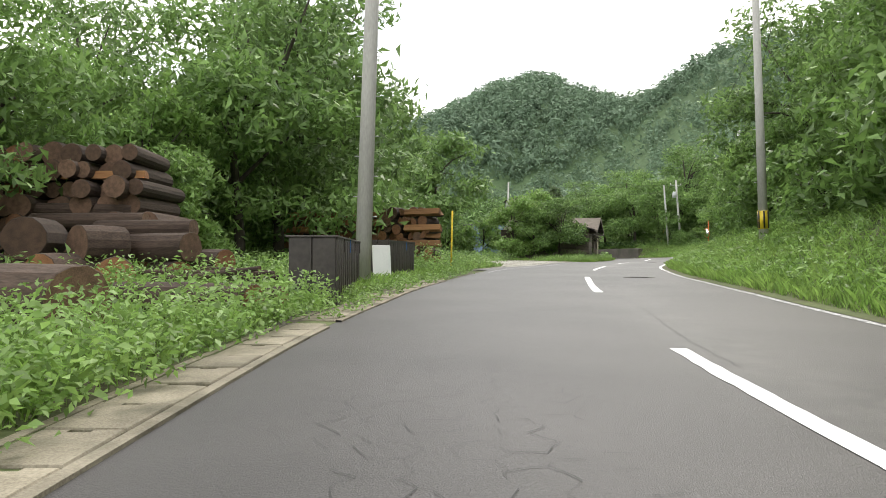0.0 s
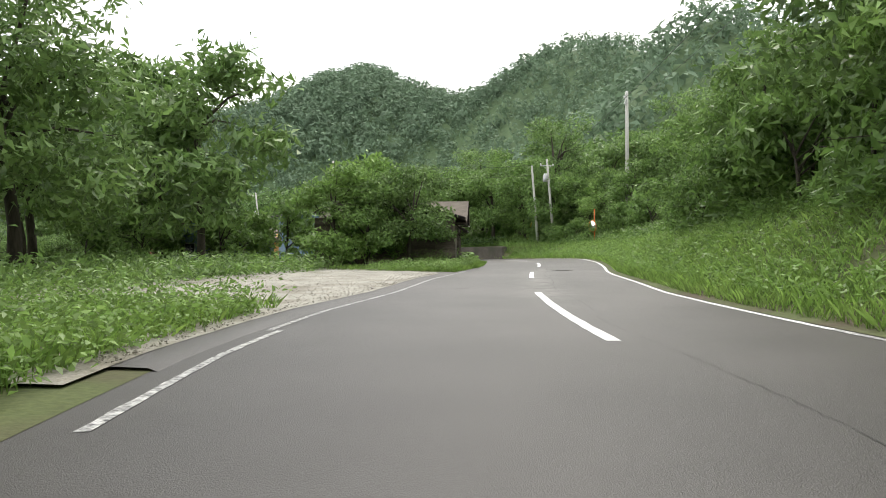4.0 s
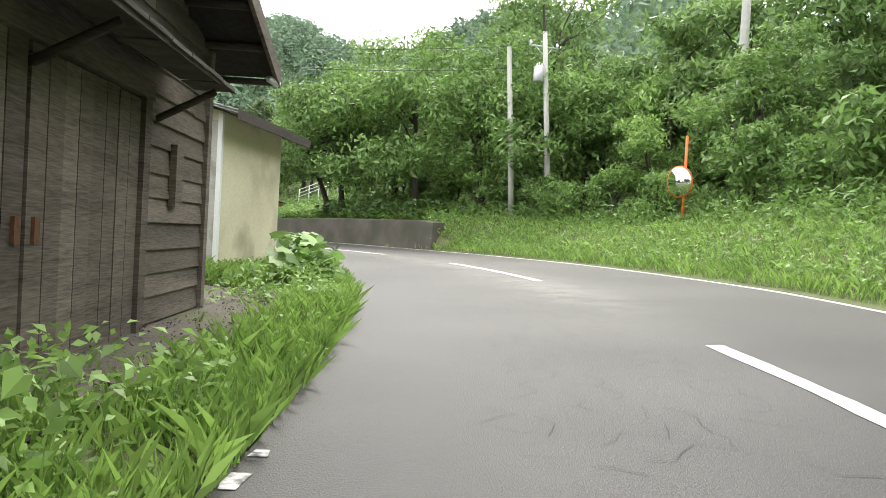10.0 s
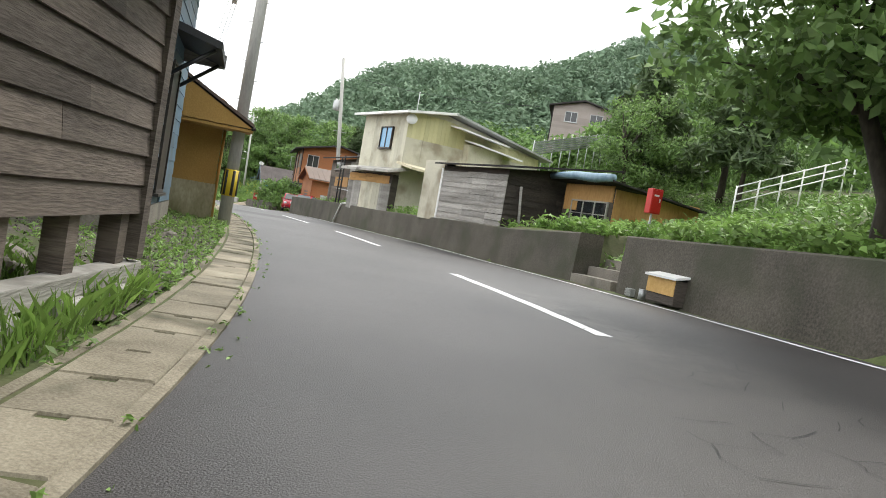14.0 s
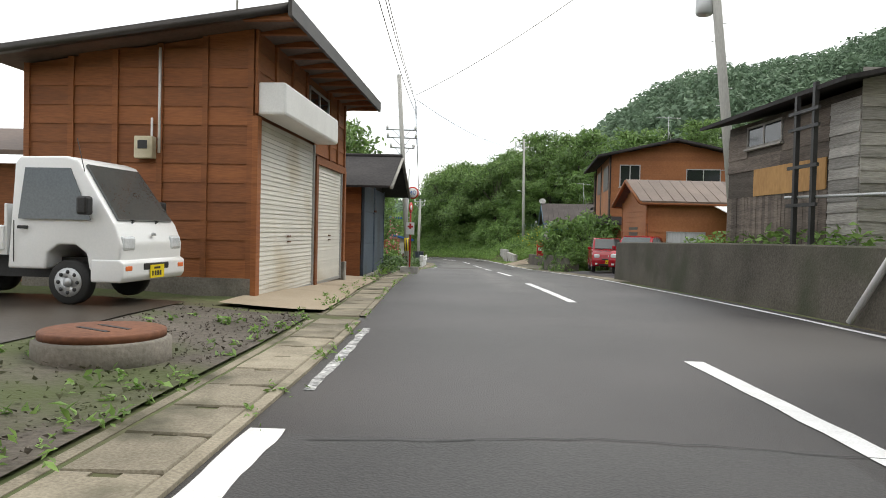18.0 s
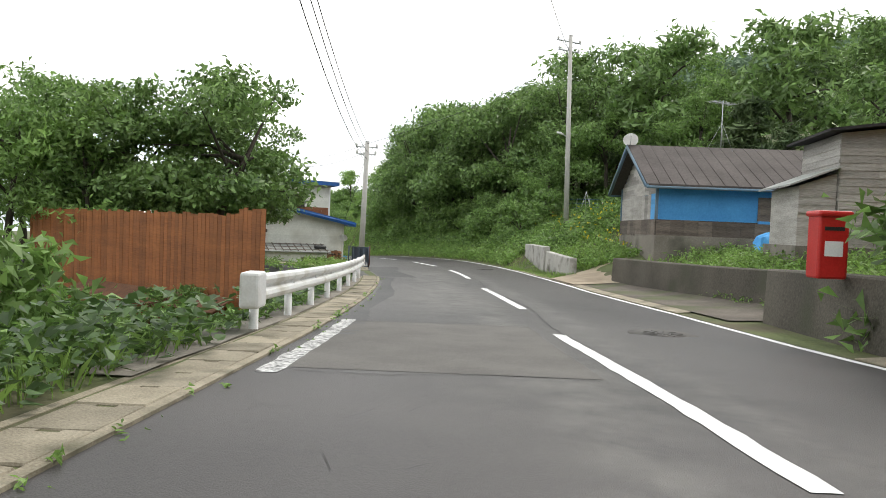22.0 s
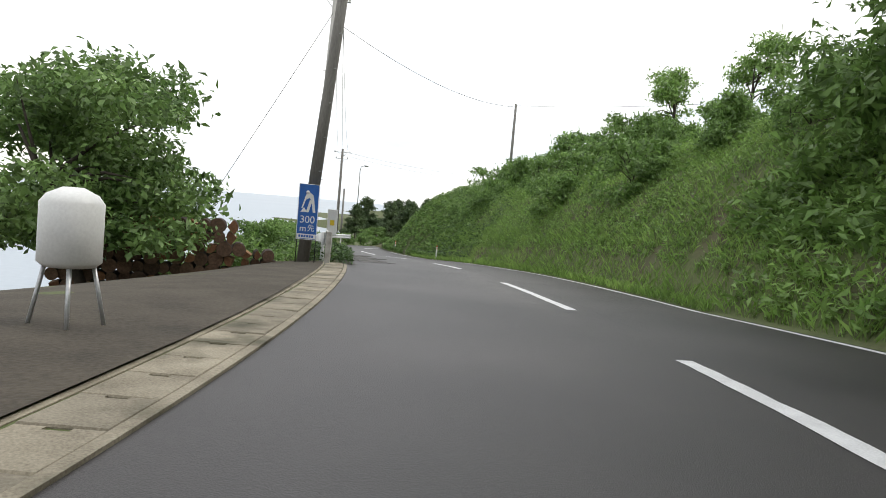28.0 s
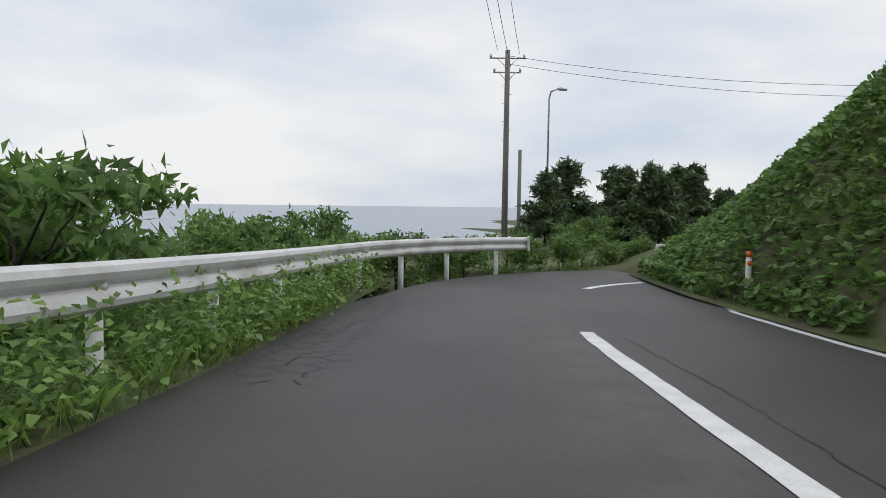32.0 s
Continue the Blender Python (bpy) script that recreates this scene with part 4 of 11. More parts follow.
# large-leaved butterbur against the hut: lobed round leaves, notched at the stalk
_s, _e = rng.uniform(73.9, 77.2, 150), rng.uniform(0.3, 1.3, 150)
_p = ground(_s, left(_s) - _e)
_p[:, 2] += rng.uniform(0.2, 0.85, 150) * np.clip(_e + 0.3, 0, 1)
_lobes = np.array([0.25, 0.9, 1.0, 0.86, 1.05, 0.9, 1.12, 0.9, 1.05, 0.86, 1.0, 0.9])
_ang = np.linspace(0, 2 * np.pi, 12, endpoint=False)
_blade = []
for _q in _p:
    _n = Vector(rng.normal(0, 0.4, 3)) + Vector((0, 0, 1))
    _a = _n.orthogonal().normalized()
    _a.rotate(Matrix.Rotation(rng.uniform(0, 6.28), 3, _n))
    _b = _n.normalized().cross(_a)
    _k = rng.uniform(0.09, 0.17)
    _blade.append([tuple(Vector(_q) + (_a * math.cos(w) + _b * math.sin(w)) * _k * g - _n * 0.12 * _k * (g > 0.95)) for w, g in zip(_ang, _lobes)])
tagged(quads("butterbur", _blade, M_LEAF), "large round butterbur leaves beside the hut", "plants", kind="stuff")
for i in range(12):
    _x, _y = 9.5 + 1.5 * i, 149.5 - 0.35 * i + (1.2 if i % 2 else 0)
    _q, _r = along(_x, _y)
    again(shrub, float(_q[0]), float(_r[0]), 1.7 + 0.25 * (i % 3), 47 * i)

# ---- building blocks ----
M_BARN = mat("weathered_dark_board", (0.072, 0.058, 0.048), (0.215, 0.178, 0.148), 1.3, 0.9, 0.8, fine=16, vary=0.3, stretch=(0.35, 2, 2.4), space="Object")
M_BOARD = mat("weathered_board", (0.066, 0.053, 0.044), (0.2, 0.163, 0.137), 1.2, 0.9, 0.8, fine=14, vary=0.32, space="World", stretch=(0.5, 0.5, 5))
M_DARKBOARD = mat("dark_board", (0.033, 0.027, 0.022), (0.090, 0.075, 0.063), 1.2, 0.9, 0.8, fine=14, vary=0.3, space="World", stretch=(0.5, 0.5, 5))
M_GREYBOARD = mat("grey_board", (0.2, 0.19, 0.172), (0.43, 0.41, 0.385), 1.2, 0.9, 0.8, fine=14, vary=0.28, space="World", stretch=(0.5, 0.5, 5))
M_ORANGE = mat("orange_stained_board", (0.17, 0.055, 0.016), (0.3, 0.105, 0.032), 1.0, 0.7, 0.5, fine=12, vary=0.2, space="World", stretch=(0.5, 0.5, 4))
M_ORANGE_PALE = mat("orange_siding", (0.27, 0.1, 0.035), (0.38, 0.15, 0.055), 0.8, 0.7, 0.3, fine=12, vary=0.1, space="World")
M_BLUE = mat("blue_siding", (0.085, 0.15, 0.21), (0.13, 0.21, 0.28), 0.9, 0.6, 0.3, fine=14, vary=0.12, space="World", stain=(0.1, 0.14, 0.17), stain_scale=0.9)
M_SKYBLUE = mat("bright_blue_board", (0.04, 0.24, 0.55), (0.07, 0.34, 0.68), 1.0, 0.6, 0.3, fine=14, vary=0.15, space="World")
M_WHITE = mat("white_siding", (0.6, 0.6, 0.55), (0.78, 0.78, 0.73), 0.7, 0.6, 0.2, fine=12, vary=0.06, space="World", stain=(0.5, 0.49, 0.43), stain_scale=0.7)
M_CREAM = mat("cream_stucco", (0.58, 0.52, 0.37), (0.74, 0.68, 0.51), 0.9, 0.9, 0.7, fine=28, space="World", stain=(0.4, 0.35, 0.24), stain_scale=0.8)
M_OCHRE = mat("ochre_stucco", (0.38, 0.215, 0.06), (0.5, 0.3, 0.095), 0.6, 0.9, 0.4, fine=30, space="World", stain=(0.3, 0.17, 0.055), stain_scale=0.4)
M_STAINED = mat("stained_plaster", (0.24, 0.205, 0.12), (0.44, 0.39, 0.27), 1.1, 0.9, 0.4, fine=22, space="World", stretch=(1, 1, 0.45), stain=(0.13, 0.125, 0.04), stain_scale=1.0)
M_PANEL = mat("beige_panel", (0.44, 0.42, 0.33), (0.6, 0.575, 0.47), 0.8, 0.8, 0.3, fine=20, vary=0.1, space="World", stain=(0.3, 0.26, 0.19), stain_scale=0.9)
M_YELLOW = mat("pale_yellow_board", (0.45, 0.42, 0.22), (0.58, 0.55, 0.33), 0.8, 0.8, 0.3, fine=20, vary=0.1, space="World")
M_PLY = mat("orange_plywood", (0.38, 0.2, 0.07), (0.55, 0.32, 0.12), 1.0, 0.8, 0.3, fine=15, vary=0.15, space="World", stretch=(1, 1, 0.4))
M_ROOF = mat("dark_sheet_roof", (0.022, 0.021, 0.022), (0.055, 0.05, 0.05), 0.9, 0.85, 0.3, fine=14, spec=0.2, space="World")
M_ROOF_BROWN = mat("brown_sheet_roof", (0.09, 0.06, 0.045), (0.16, 0.11, 0.085), 0.9, 0.6, 0.3, fine=12, space="World")
M_SHINGLE = mat("old_brown_shingle", (0.1, 0.085, 0.07), (0.2, 0.175, 0.15), 2.0, 0.95, 0.5, fine=14, spec=0.1, space="World")
M_ROOF_DULL = mat("weathered_sheet_roof", (0.05, 0.042, 0.04), (0.095, 0.082, 0.078), 0.9, 0.8, 0.2, fine=12, spec=0.2, space="World")
M_ROOF_GREY = mat("grey_sheet_roof", (0.2, 0.21, 0.2), (0.36, 0.37, 0.35), 0.9, 0.5, 0.3, fine=12, space="World")
M_BLUETRIM = mat("blue_painted_trim", (0.01, 0.07, 0.25), (0.02, 0.12, 0.38), 2, 0.45, 0.1, space="World")
M_BRICK = mat("brown_brick_siding", (0.13, 0.05, 0.025), (0.28, 0.11, 0.055), 1.4, 0.8, 0.4, fine=16, vary=0.22, space="World")
M_GLASS = mat("dark_window_glass", (0.012, 0.014, 0.016), (0.03, 0.034, 0.036), 0.6, 0.06, 0.0, spec=0.7, space="World")
M_CURTAIN = mat("white_curtain", (0.42, 0.43, 0.44), (0.6, 0.61, 0.62), 3, 0.9, 0.2, stretch=(6, 6, 0.3), space="World")
M_FRAME = mat("dark_bronze_frame", (0.02, 0.016, 0.013), (0.045, 0.035, 0.03), 3, 0.45, 0.1)
M_ALU = mat("aluminium_frame", (0.35, 0.36, 0.37), (0.5, 0.51, 0.52), 3, 0.4, 0.1, metal=0.7)
M_SHUTTER = mat("shutter_steel", (0.55, 0.53, 0.48), (0.7, 0.68, 0.62), 0.8, 0.5, 0.2, vary=0.06, space="World", stain=(0.48, 0.42, 0.32), stain_scale=0.6)
M_BLUESTEEL = mat("blue_grey_sheet", (0.05, 0.07, 0.1), (0.085, 0.115, 0.155), 0.7, 0.5, 0.3, vary=0.1, space="World", stain=(0.04, 0.05, 0.065), stain_scale=0.7)
M_WHITEPAINT = mat("white_paint", (0.7, 0.7, 0.69), (0.82, 0.82, 0.81), 2, 0.45, 0.1, space="World")
M_GALV = mat("galvanised_steel", (0.4, 0.41, 0.42), (0.58, 0.59, 0.6), 1.5, 0.42, 0.1, metal=0.55, space="World")
M_BLACK = mat("black_paint", (0.012, 0.012, 0.013), (0.03, 0.03, 0.032), 2, 0.5, 0.1)
M_RUST = mat("rusty_iron", (0.06, 0.025, 0.012), (0.15, 0.065, 0.03), 4, 0.85, 0.5, fine=25)
M_POLE = mat("pole_concrete", (0.36, 0.35, 0.33), (0.5, 0.49, 0.46), 1.6, 0.85, 0.3, fine=30, space="World", stretch=(1, 1, 0.25))
M_POLE_DARK = mat("dark_pole_concrete", (0.15, 0.14, 0.13), (0.25, 0.24, 0.22), 1.6, 0.85, 0.3, fine=30, space="World", stretch=(1, 1, 0.25))
M_YELLOWPAINT = mat("yellow_paint", (0.6, 0.42, 0.02), (0.75, 0.55, 0.04), 2, 0.5, 0.1)
M_RED = mat("red_paint", (0.42, 0.012, 0.012), (0.55, 0.025, 0.02), 2, 0.4, 0.1)
M_ORANGEPAINT = mat("orange_paint", (0.6, 0.11, 0.015), (0.72, 0.16, 0.03), 2, 0.5, 0.1)


def part(name, bm, material, parent, label=""):
    """One mesh object under a thing, from a bmesh that it uses up."""
    me = bpy.data.meshes.new(name)
    bm.to_mesh(me)
    bm.free()
    me.materials.append(material)
    ob = new(name, me)
    ob.parent = parent
    return tagged(ob, label)


def thing(name, label, category, x, y, z, yaw=0.0, group=""):
    ob = tagged(new(name), label, category, group)
    ob.matrix_basis = pose(x, y, z, 0, 0, yaw)
    return ob


def box(name, parent, material, x0, x1, y0, y1, z0, z1, bevel=0.0, label="", rot=None):
    bm = bmesh.new()
    bmesh.ops.create_cube(bm, size=1)
    bmesh.ops.transform(bm, matrix=Matrix.Translation(((x0 + x1) / 2, (y0 + y1) / 2, (z0 + z1) / 2)) @ Matrix.Diagonal((x1 - x0, y1 - y0, z1 - z0, 1)), verts=bm.verts)
    if bevel:
        bmesh.ops.bevel(bm, geom=bm.edges[:], offset=bevel, segments=2, affect="EDGES", profile=0.5)
    if rot:
        bmesh.ops.transform(bm, matrix=rot, verts=bm.verts)
    return part(name, bm, material, parent, label)


def prism(name, parent, material, outline, axis, a, b, label=""):
    """An outline of (u, z) pairs drawn out along x or y from a to b."""
    bm = bmesh.new()
    ends = []
    for q in (a, b):
        ends.append([bm.verts.new((q, u, z) if axis == "x" else (u, q, z)) for u, z in outline])
    n = len(outline)
    bm.faces.new(ends[0])
    bm.faces.new(ends[1][::-1])
    for i in range(n):
        bm.faces.new((ends[0][i], ends[1][i], ends[1][(i + 1) % n], ends[0][(i + 1) % n]))
    bmesh.ops.recalc_face_normals(bm, faces=bm.faces)
    return part(name, bm, material, parent, label)


def rod(name, parent, material, points, radius, sides=10, label=""):
    radii = radius if isinstance(radius, (list, tuple)) else [radius] * len(points)
    v, f = tube(points, radii, sides)
    ob = pieces(name, v, f, material, True)
    ob.parent = parent
    return tagged(ob, label)


def disc(name, parent, material, centre, normal, radius, thick, sides=28, label=""):
    n = Vector(normal).normalized()
    c = Vector(centre)
    return rod(name, parent, material, [c, c + n * thick], radius, sides, label)


def _wedge():
    me = bpy.data.meshes.new("plank")
    v = [(0, 0, 0), (1, 0, 0), (1, 1, 0), (0, 1, 0), (0, 0, 1), (1, 0, 1), (1, 0.4, 1), (0, 0.4, 1)]
    me.from_pydata(v, [], [(0, 1, 2, 3), (4, 7, 6, 5), (0, 4, 5, 1), (3, 2, 6, 7), (0, 3, 7, 4), (1, 5, 6, 2)])
    return me


_wedges = {}


def plank(name, parent, material, origin, direction, normal, length, depth, height, tilt=0.0):
    """A tapered board: direction along, normal outwards, both as 2D; shares one mesh per material."""
    key = material.name
    if key not in _wedges:
        _wedges[key] = _wedge()
        _wedges[key].materials.append(material)
    ob = new(name, _wedges[key])
    ob.parent = parent
    m = Matrix(((direction[0] * length, normal[0] * depth, 0, origin[0]), (direction[1] * length, normal[1] * depth, 0, origin[1]), (tilt * length, 0, height, origin[2]), (0, 0, 0, 1)))
    ob.matrix_basis = m
    return ob


def siding(parent, material, a, b, z0, z1, pitch=0.2, depth=0.03, holes=(), top=None, name="plank", longest=3.6, ragged=0.004):
    """Lapped boards on the wall from a to b (2D); the outside lies to the right of that way. top(u): the wall's height at u."""
    ax, ay = b[0] - a[0], b[1] - a[1]
    length = math.hypot(ax, ay)
    ux, uy = ax / length, ay / length
    nx, ny = uy, -ux
    rows = int((z1 - z0) / pitch + 0.01)
    pick = random.Random(int(abs(a[0] * 31 + b[1] * 17 + z1 * 7) * 10))
    for r in range(rows):
        z = z0 + r * pitch
        u0, u1 = 0.0, length
        if top:
            inside = [u for u in np.linspace(0, length, 60) if top(u) >= z + pitch * 0.6]
            if not inside:
                continue
            u0, u1 = inside[0], inside[-1]
        spans = [(u0, u1)]
        for h in holes:
            if h[3] > z + pitch * 0.3 and h[2] < z + pitch * 0.7:
                spans = [q for p in spans for q in ((p[0], min(p[1], h[0])), (max(p[0], h[1]), p[1])) if q[1] - q[0] > 0.05]
        for p0, p1 in spans:
            u = p0
            while u < p1 - 0.02:
                n = min(p1 - u, pick.uniform(0.55, 1.0) * longest) if p1 - u > longest else p1 - u
                plank(name, parent, material, (a[0] + ux * u, a[1] + uy * u, z + pick.uniform(-ragged, ragged)), (ux, uy), (nx, ny), n - 0.004, depth * pick.uniform(0.85, 1.15), pitch + 0.012)
                u += n


def upright(parent, material, a, b, z0, z1, wide=0.18, depth=0.025, holes=(), top=None, name="board"):
    """Upright boards on the wall from a to b."""
    ax, ay = b[0] - a[0], b[1] - a[1]
    length = math.hypot(ax, ay)
    ux, uy = ax / length, ay / length
    n = max(1, round(length / wide))
    w = length / n
    pick = random.Random(int(abs(a[0] * 13 + b[1] * 29) * 10))
    for i in range(n):
        u = i * w
        zt = top(u + w / 2) if top else z1
        zz = [(z0, zt)]
        for h in holes:
            if h[1] > u + 0.4 * w and h[0] < u + 0.6 * w:
                zz = [q for p in zz for q in ((p[0], min(p[1], h[2])), (max(p[0], h[3]), p[1])) if q[1] - q[0] > 0.05]
        for q in zz:
            box(name, parent, material, 0, w - 0.008, 0, depth * pick.uniform(0.6, 1.2), q[0] + pick.uniform(-0.015, 0.015), q[1] + pick.uniform(-0.02, 0.02),
                rot=Matrix(((ux, uy, 0, a[0] + ux * u), (uy, -ux, 0, a[1] + uy * u), (0, 0, 1, 0), (0, 0, 0, 1))))


def window(parent, a, b, z0, z1, rim=M_FRAME, pane=M_GLASS, panes=2, proud=0.05, bars=0, name="window", sill=True):
    """A framed window on the wall line from a to b; the outside to the right of that way."""
    ax, ay = b[0] - a[0], b[1] - a[1]
    length = math.hypot(ax, ay)
    ux, uy = ax / length, ay / length
    m = Matrix(((ux, uy, 0, a[0]), (uy, -ux, 0, a[1]), (0, 0, 1, 0), (0, 0, 0, 1)))
    base = box(name, parent, rim, 0, length, -0.02, proud * 0.3, z0, z1, rot=m)
    f = 0.05
    for x0, x1, q0, q1 in ((0, length, z0, z0 + f), (0, length, z1 - f, z1), (0, f, z0 + f, z1 - f), (length - f, length, z0 + f, z1 - f)):
        box("frame", base, rim, x0, x1, proud * 0.3, proud, q0, q1, 0.006, rot=m)
    w = (length - 2 * f) / panes
    for i in range(panes):
        x0 = f + i * w
        box("pane", base, pane, x0 + 0.012, x0 + w - 0.012, proud * 0.3, proud * 0.55 + 0.006 * (i % 2), z0 + f, z1 - f, rot=m)
        if i:
            box("mullion", base, rim, x0 - 0.025, x0 + 0.025, proud * 0.3, proud * 0.9, z0 + f, z1 - f, rot=m)
        for k in range(bars):
            zz = z0 + f + (z1 - z0 - 2 * f) * (k + 1) / (bars + 1)
            box("glazing_bar", base, rim, x0, x0 + w, proud * 0.3, proud * 0.8, zz - 0.015, zz + 0.015, rot=m)
    if sill:
        box("sill", base, rim, -0.04, length + 0.04, 0, proud + 0.05, z0 - 0.05, z0, 0.006, rot=m)
    return base


def roof_slab(name, parent, material, p, q, thick=0.09):
    """A sloping slab over four corners p (low edge: two, high edge: two)."""
    bm = bmesh.new()
    low = [bm.verts.new(v) for v in p + q]
    high = [bm.verts.new((v[0], v[1], v[2] + thick)) for v in p + q]
    for f in ((low[0], low[1], low[3], low[2]), (high[2], high[3], high[1], high[0]), (low[0], high[0], high[1], low[1]), (low[1], high[1], high[3], low[3]), (low[3], high[3], high[2], low[2]), (low[2], high[2], high[0], low[0])):
        bm.faces.new(f)
    bmesh.ops.recalc_face_normals(bm, faces=bm.faces)
    return part(name, bm, material, parent)


def seams(parent, roof, p, q, n, material):
    """Raised seams up a roof slab."""
    for i in range(n + 1):
        u = i / n
        a = [p[0][k] + (p[1][k] - p[0][k]) * u for k in range(3)]
        b = [q[0][k] + (q[1][k] - q[0][k]) * u for k in range(3)]
        rod("seam", roof, material, [(a[0], a[1], a[2] + 0.1), (b[0], b[1], b[2] + 0.1)], 0.018, 5)


# ---- weathered barn ----
def barn():
    t = thing("barn", "old dark weathered clapboard barn with plank doors, beside the road", "barn", 11.33, 60.5, 0.72, -15.9 + 90)
    L, D, E, A, R = 9.2, 7.5, 2.9, 3.95, 5.5
    top = lambda u: E if u < 1.3 else np.interp(u, [1.3, R, L], [2.62, A, 2.95])
    prism("wall", t, M_DARKBOARD, [(0, 0), (L, 0), (L, 2.95), (R, A), (1.35, 2.62), (0, 2.62)], "y", 0.02, D)
    prism("upper_wall", t, M_DARKBOARD, [(0.02, 2.6), (4.1, 2.6), (4.1, 4.02), (0.02, 2.88)], "x", 0.02, 2.4)
    box("foundation", t, M_CONC, -0.02, L + 0.02, -0.04, D, -0.7, 0.02)
    siding(t, M_BOARD, (0, 0), (L, 0), 0.02, A, 0.215, 0.045, [(4.0, 7.35, 0, 2.1)], top, ragged=0.018)
    siding(t, M_BOARD, (0, D), (0, 0), 0.02, 2.85, 0.215, 0.045, [(1.8, 3.0, 1.0, 1.9)], ragged=0.018)
    siding(t, M_BOARD, (L, 0), (L, D), 0.02, 2.9, 0.215, 0.045)
    window(t, (0, 5.7), (0, 4.5), 1.0, 1.9, M_GREYBOARD, M_GLASS, 2, 0.06)
    for x, h in ((0, 2.6), (L, 2.9)):
        box("corner_post", t, M_BOARD, x - 0.06, x + 0.06, -0.08, 0.04, 0, h)
    for x in (3.95, 7.4):
        box("door_post", t, M_BOARD, x - 0.07, x + 0.07, -0.09, 0.02, 0, 2.15)
    box("lintel", t, M_BOARD, 3.85, 7.5, -0.1, 0.02, 2.08, 2.22)
    for k, (x0, x1) in enumerate(((4.03, 5.66), (5.69, 7.32))):
        d = box("door", t, M_BOARD, x0, x1, -0.03, 0.0, 0.05, 2.07)
        upright(d, M_BOARD, (x0, -0.03), (x1, -0.03), 0.05, 2.06, 0.2, 0.022)
        box("latch", d, M_RUST, (x1 - 0.12 if k == 0 else x0 + 0.06), (x1 - 0.06 if k == 0 else x0 + 0.12), -0.075, -0.05, 0.95, 1.1)
    box("threshold", t, M_GREYBOARD, 3.8, 7.6, -0.2, -0.02, -0.02, 0.07)
    c = roof_slab("canopy", t, M_DARKBOARD, [(3.7, -0.62, 2.2), (7.9, -0.62, 2.24)], [(3.7, 0.0, 2.52), (7.9, 0.0, 2.52)], 0.05)
    for k in range(10):
        plank("shingle", c, M_DARKBOARD, (3.72 + 0.415 * k, -0.64, 2.25 + 0.004 * (k % 3)), (1, 0), (0, 1), 0.4, 0.34, 0.03)
    for x in (3.85, 5.7, 7.7):
        rod("bracket", c, M_DARKBOARD, [(x, -0.52, 2.22), (x, -0.02, 1.95)], 0.03, 6)
    box("vent_frame", t, M_DARKBOARD, 4.6, 6.0, -0.1, -0.03, 2.85, 3.2)
    for k in range(3):
        box("vent_slat", t, M_BOARD, 4.65, 5.95, -0.12, -0.1, 2.88 + 0.1 * k, 2.95 + 0.1 * k)
    box("sliding_bolt", t, M_BOARD, 3.78, 3.9, -0.13, -0.07, 0.85, 1.85)
    box("name_board", t, M_BOARD, 8.1, 8.3, -0.1, -0.04, 1.25, 1.8)
    # lean-to eave along the near bay, then the gable that faces the road
    r = roof_slab("roof", t, M_ROOF, [(-0.6, -0.62, 2.72), (2.5, -0.62, 2.72)], [(-0.6, 4.2, 4.1), (2.5, 4.2, 4.1)], 0.07)
    box("eave_board", r, M_BOARD, -0.62, 1.56, -0.65, -0.6, 2.64, 2.78)
    for k in range(5):
        rod("rafter", r, M_DARKBOARD, [(-0.4 + 0.45 * k, -0.6, 2.68), (-0.4 + 0.45 * k, 0.3, 2.92)], 0.04, 4)
    for x, z in ((1.15, 2.5), (9.75, 2.78)):
        p, q = [(x, -0.65, z), (x, D + 0.3, z)], [(R, -0.65, A + 0.06), (R, D + 0.3, A + 0.06)]
        r = roof_slab("roof", t, M_SHINGLE if x < R else M_ROOF, p, q, 0.07)
        v = [(x, -0.68, z - 0.1), (R, -0.68, A - 0.05), (R, -0.68, A + 0.15), (x, -0.68, z + 0.09)]
        v += [(q_[0], -0.64, q_[2]) for q_ in v]
        pieces("barge_board", v, [(0, 1, 2, 3), (7, 6, 5, 4), (0, 4, 5, 1), (1, 5, 6, 2), (2, 6, 7, 3), (3, 7, 4, 0)], M_BOARD).parent = r
        for k in range(6):
            u = k / 6
            xx, zz = x + (R - x) * u, z + (A + 0.06 - z) * u
            rod("purlin", r, M_DARKBOARD, [(xx, -0.62, zz - 0.05), (xx, 0.1, zz - 0.05)], 0.045, 4)
    rod("insulator", t, M_WHITEPAINT, [(L + 0.3, -0.6, 2.72), (L + 0.55, -0.65, 2.72)], 0.04, 8)


barn()


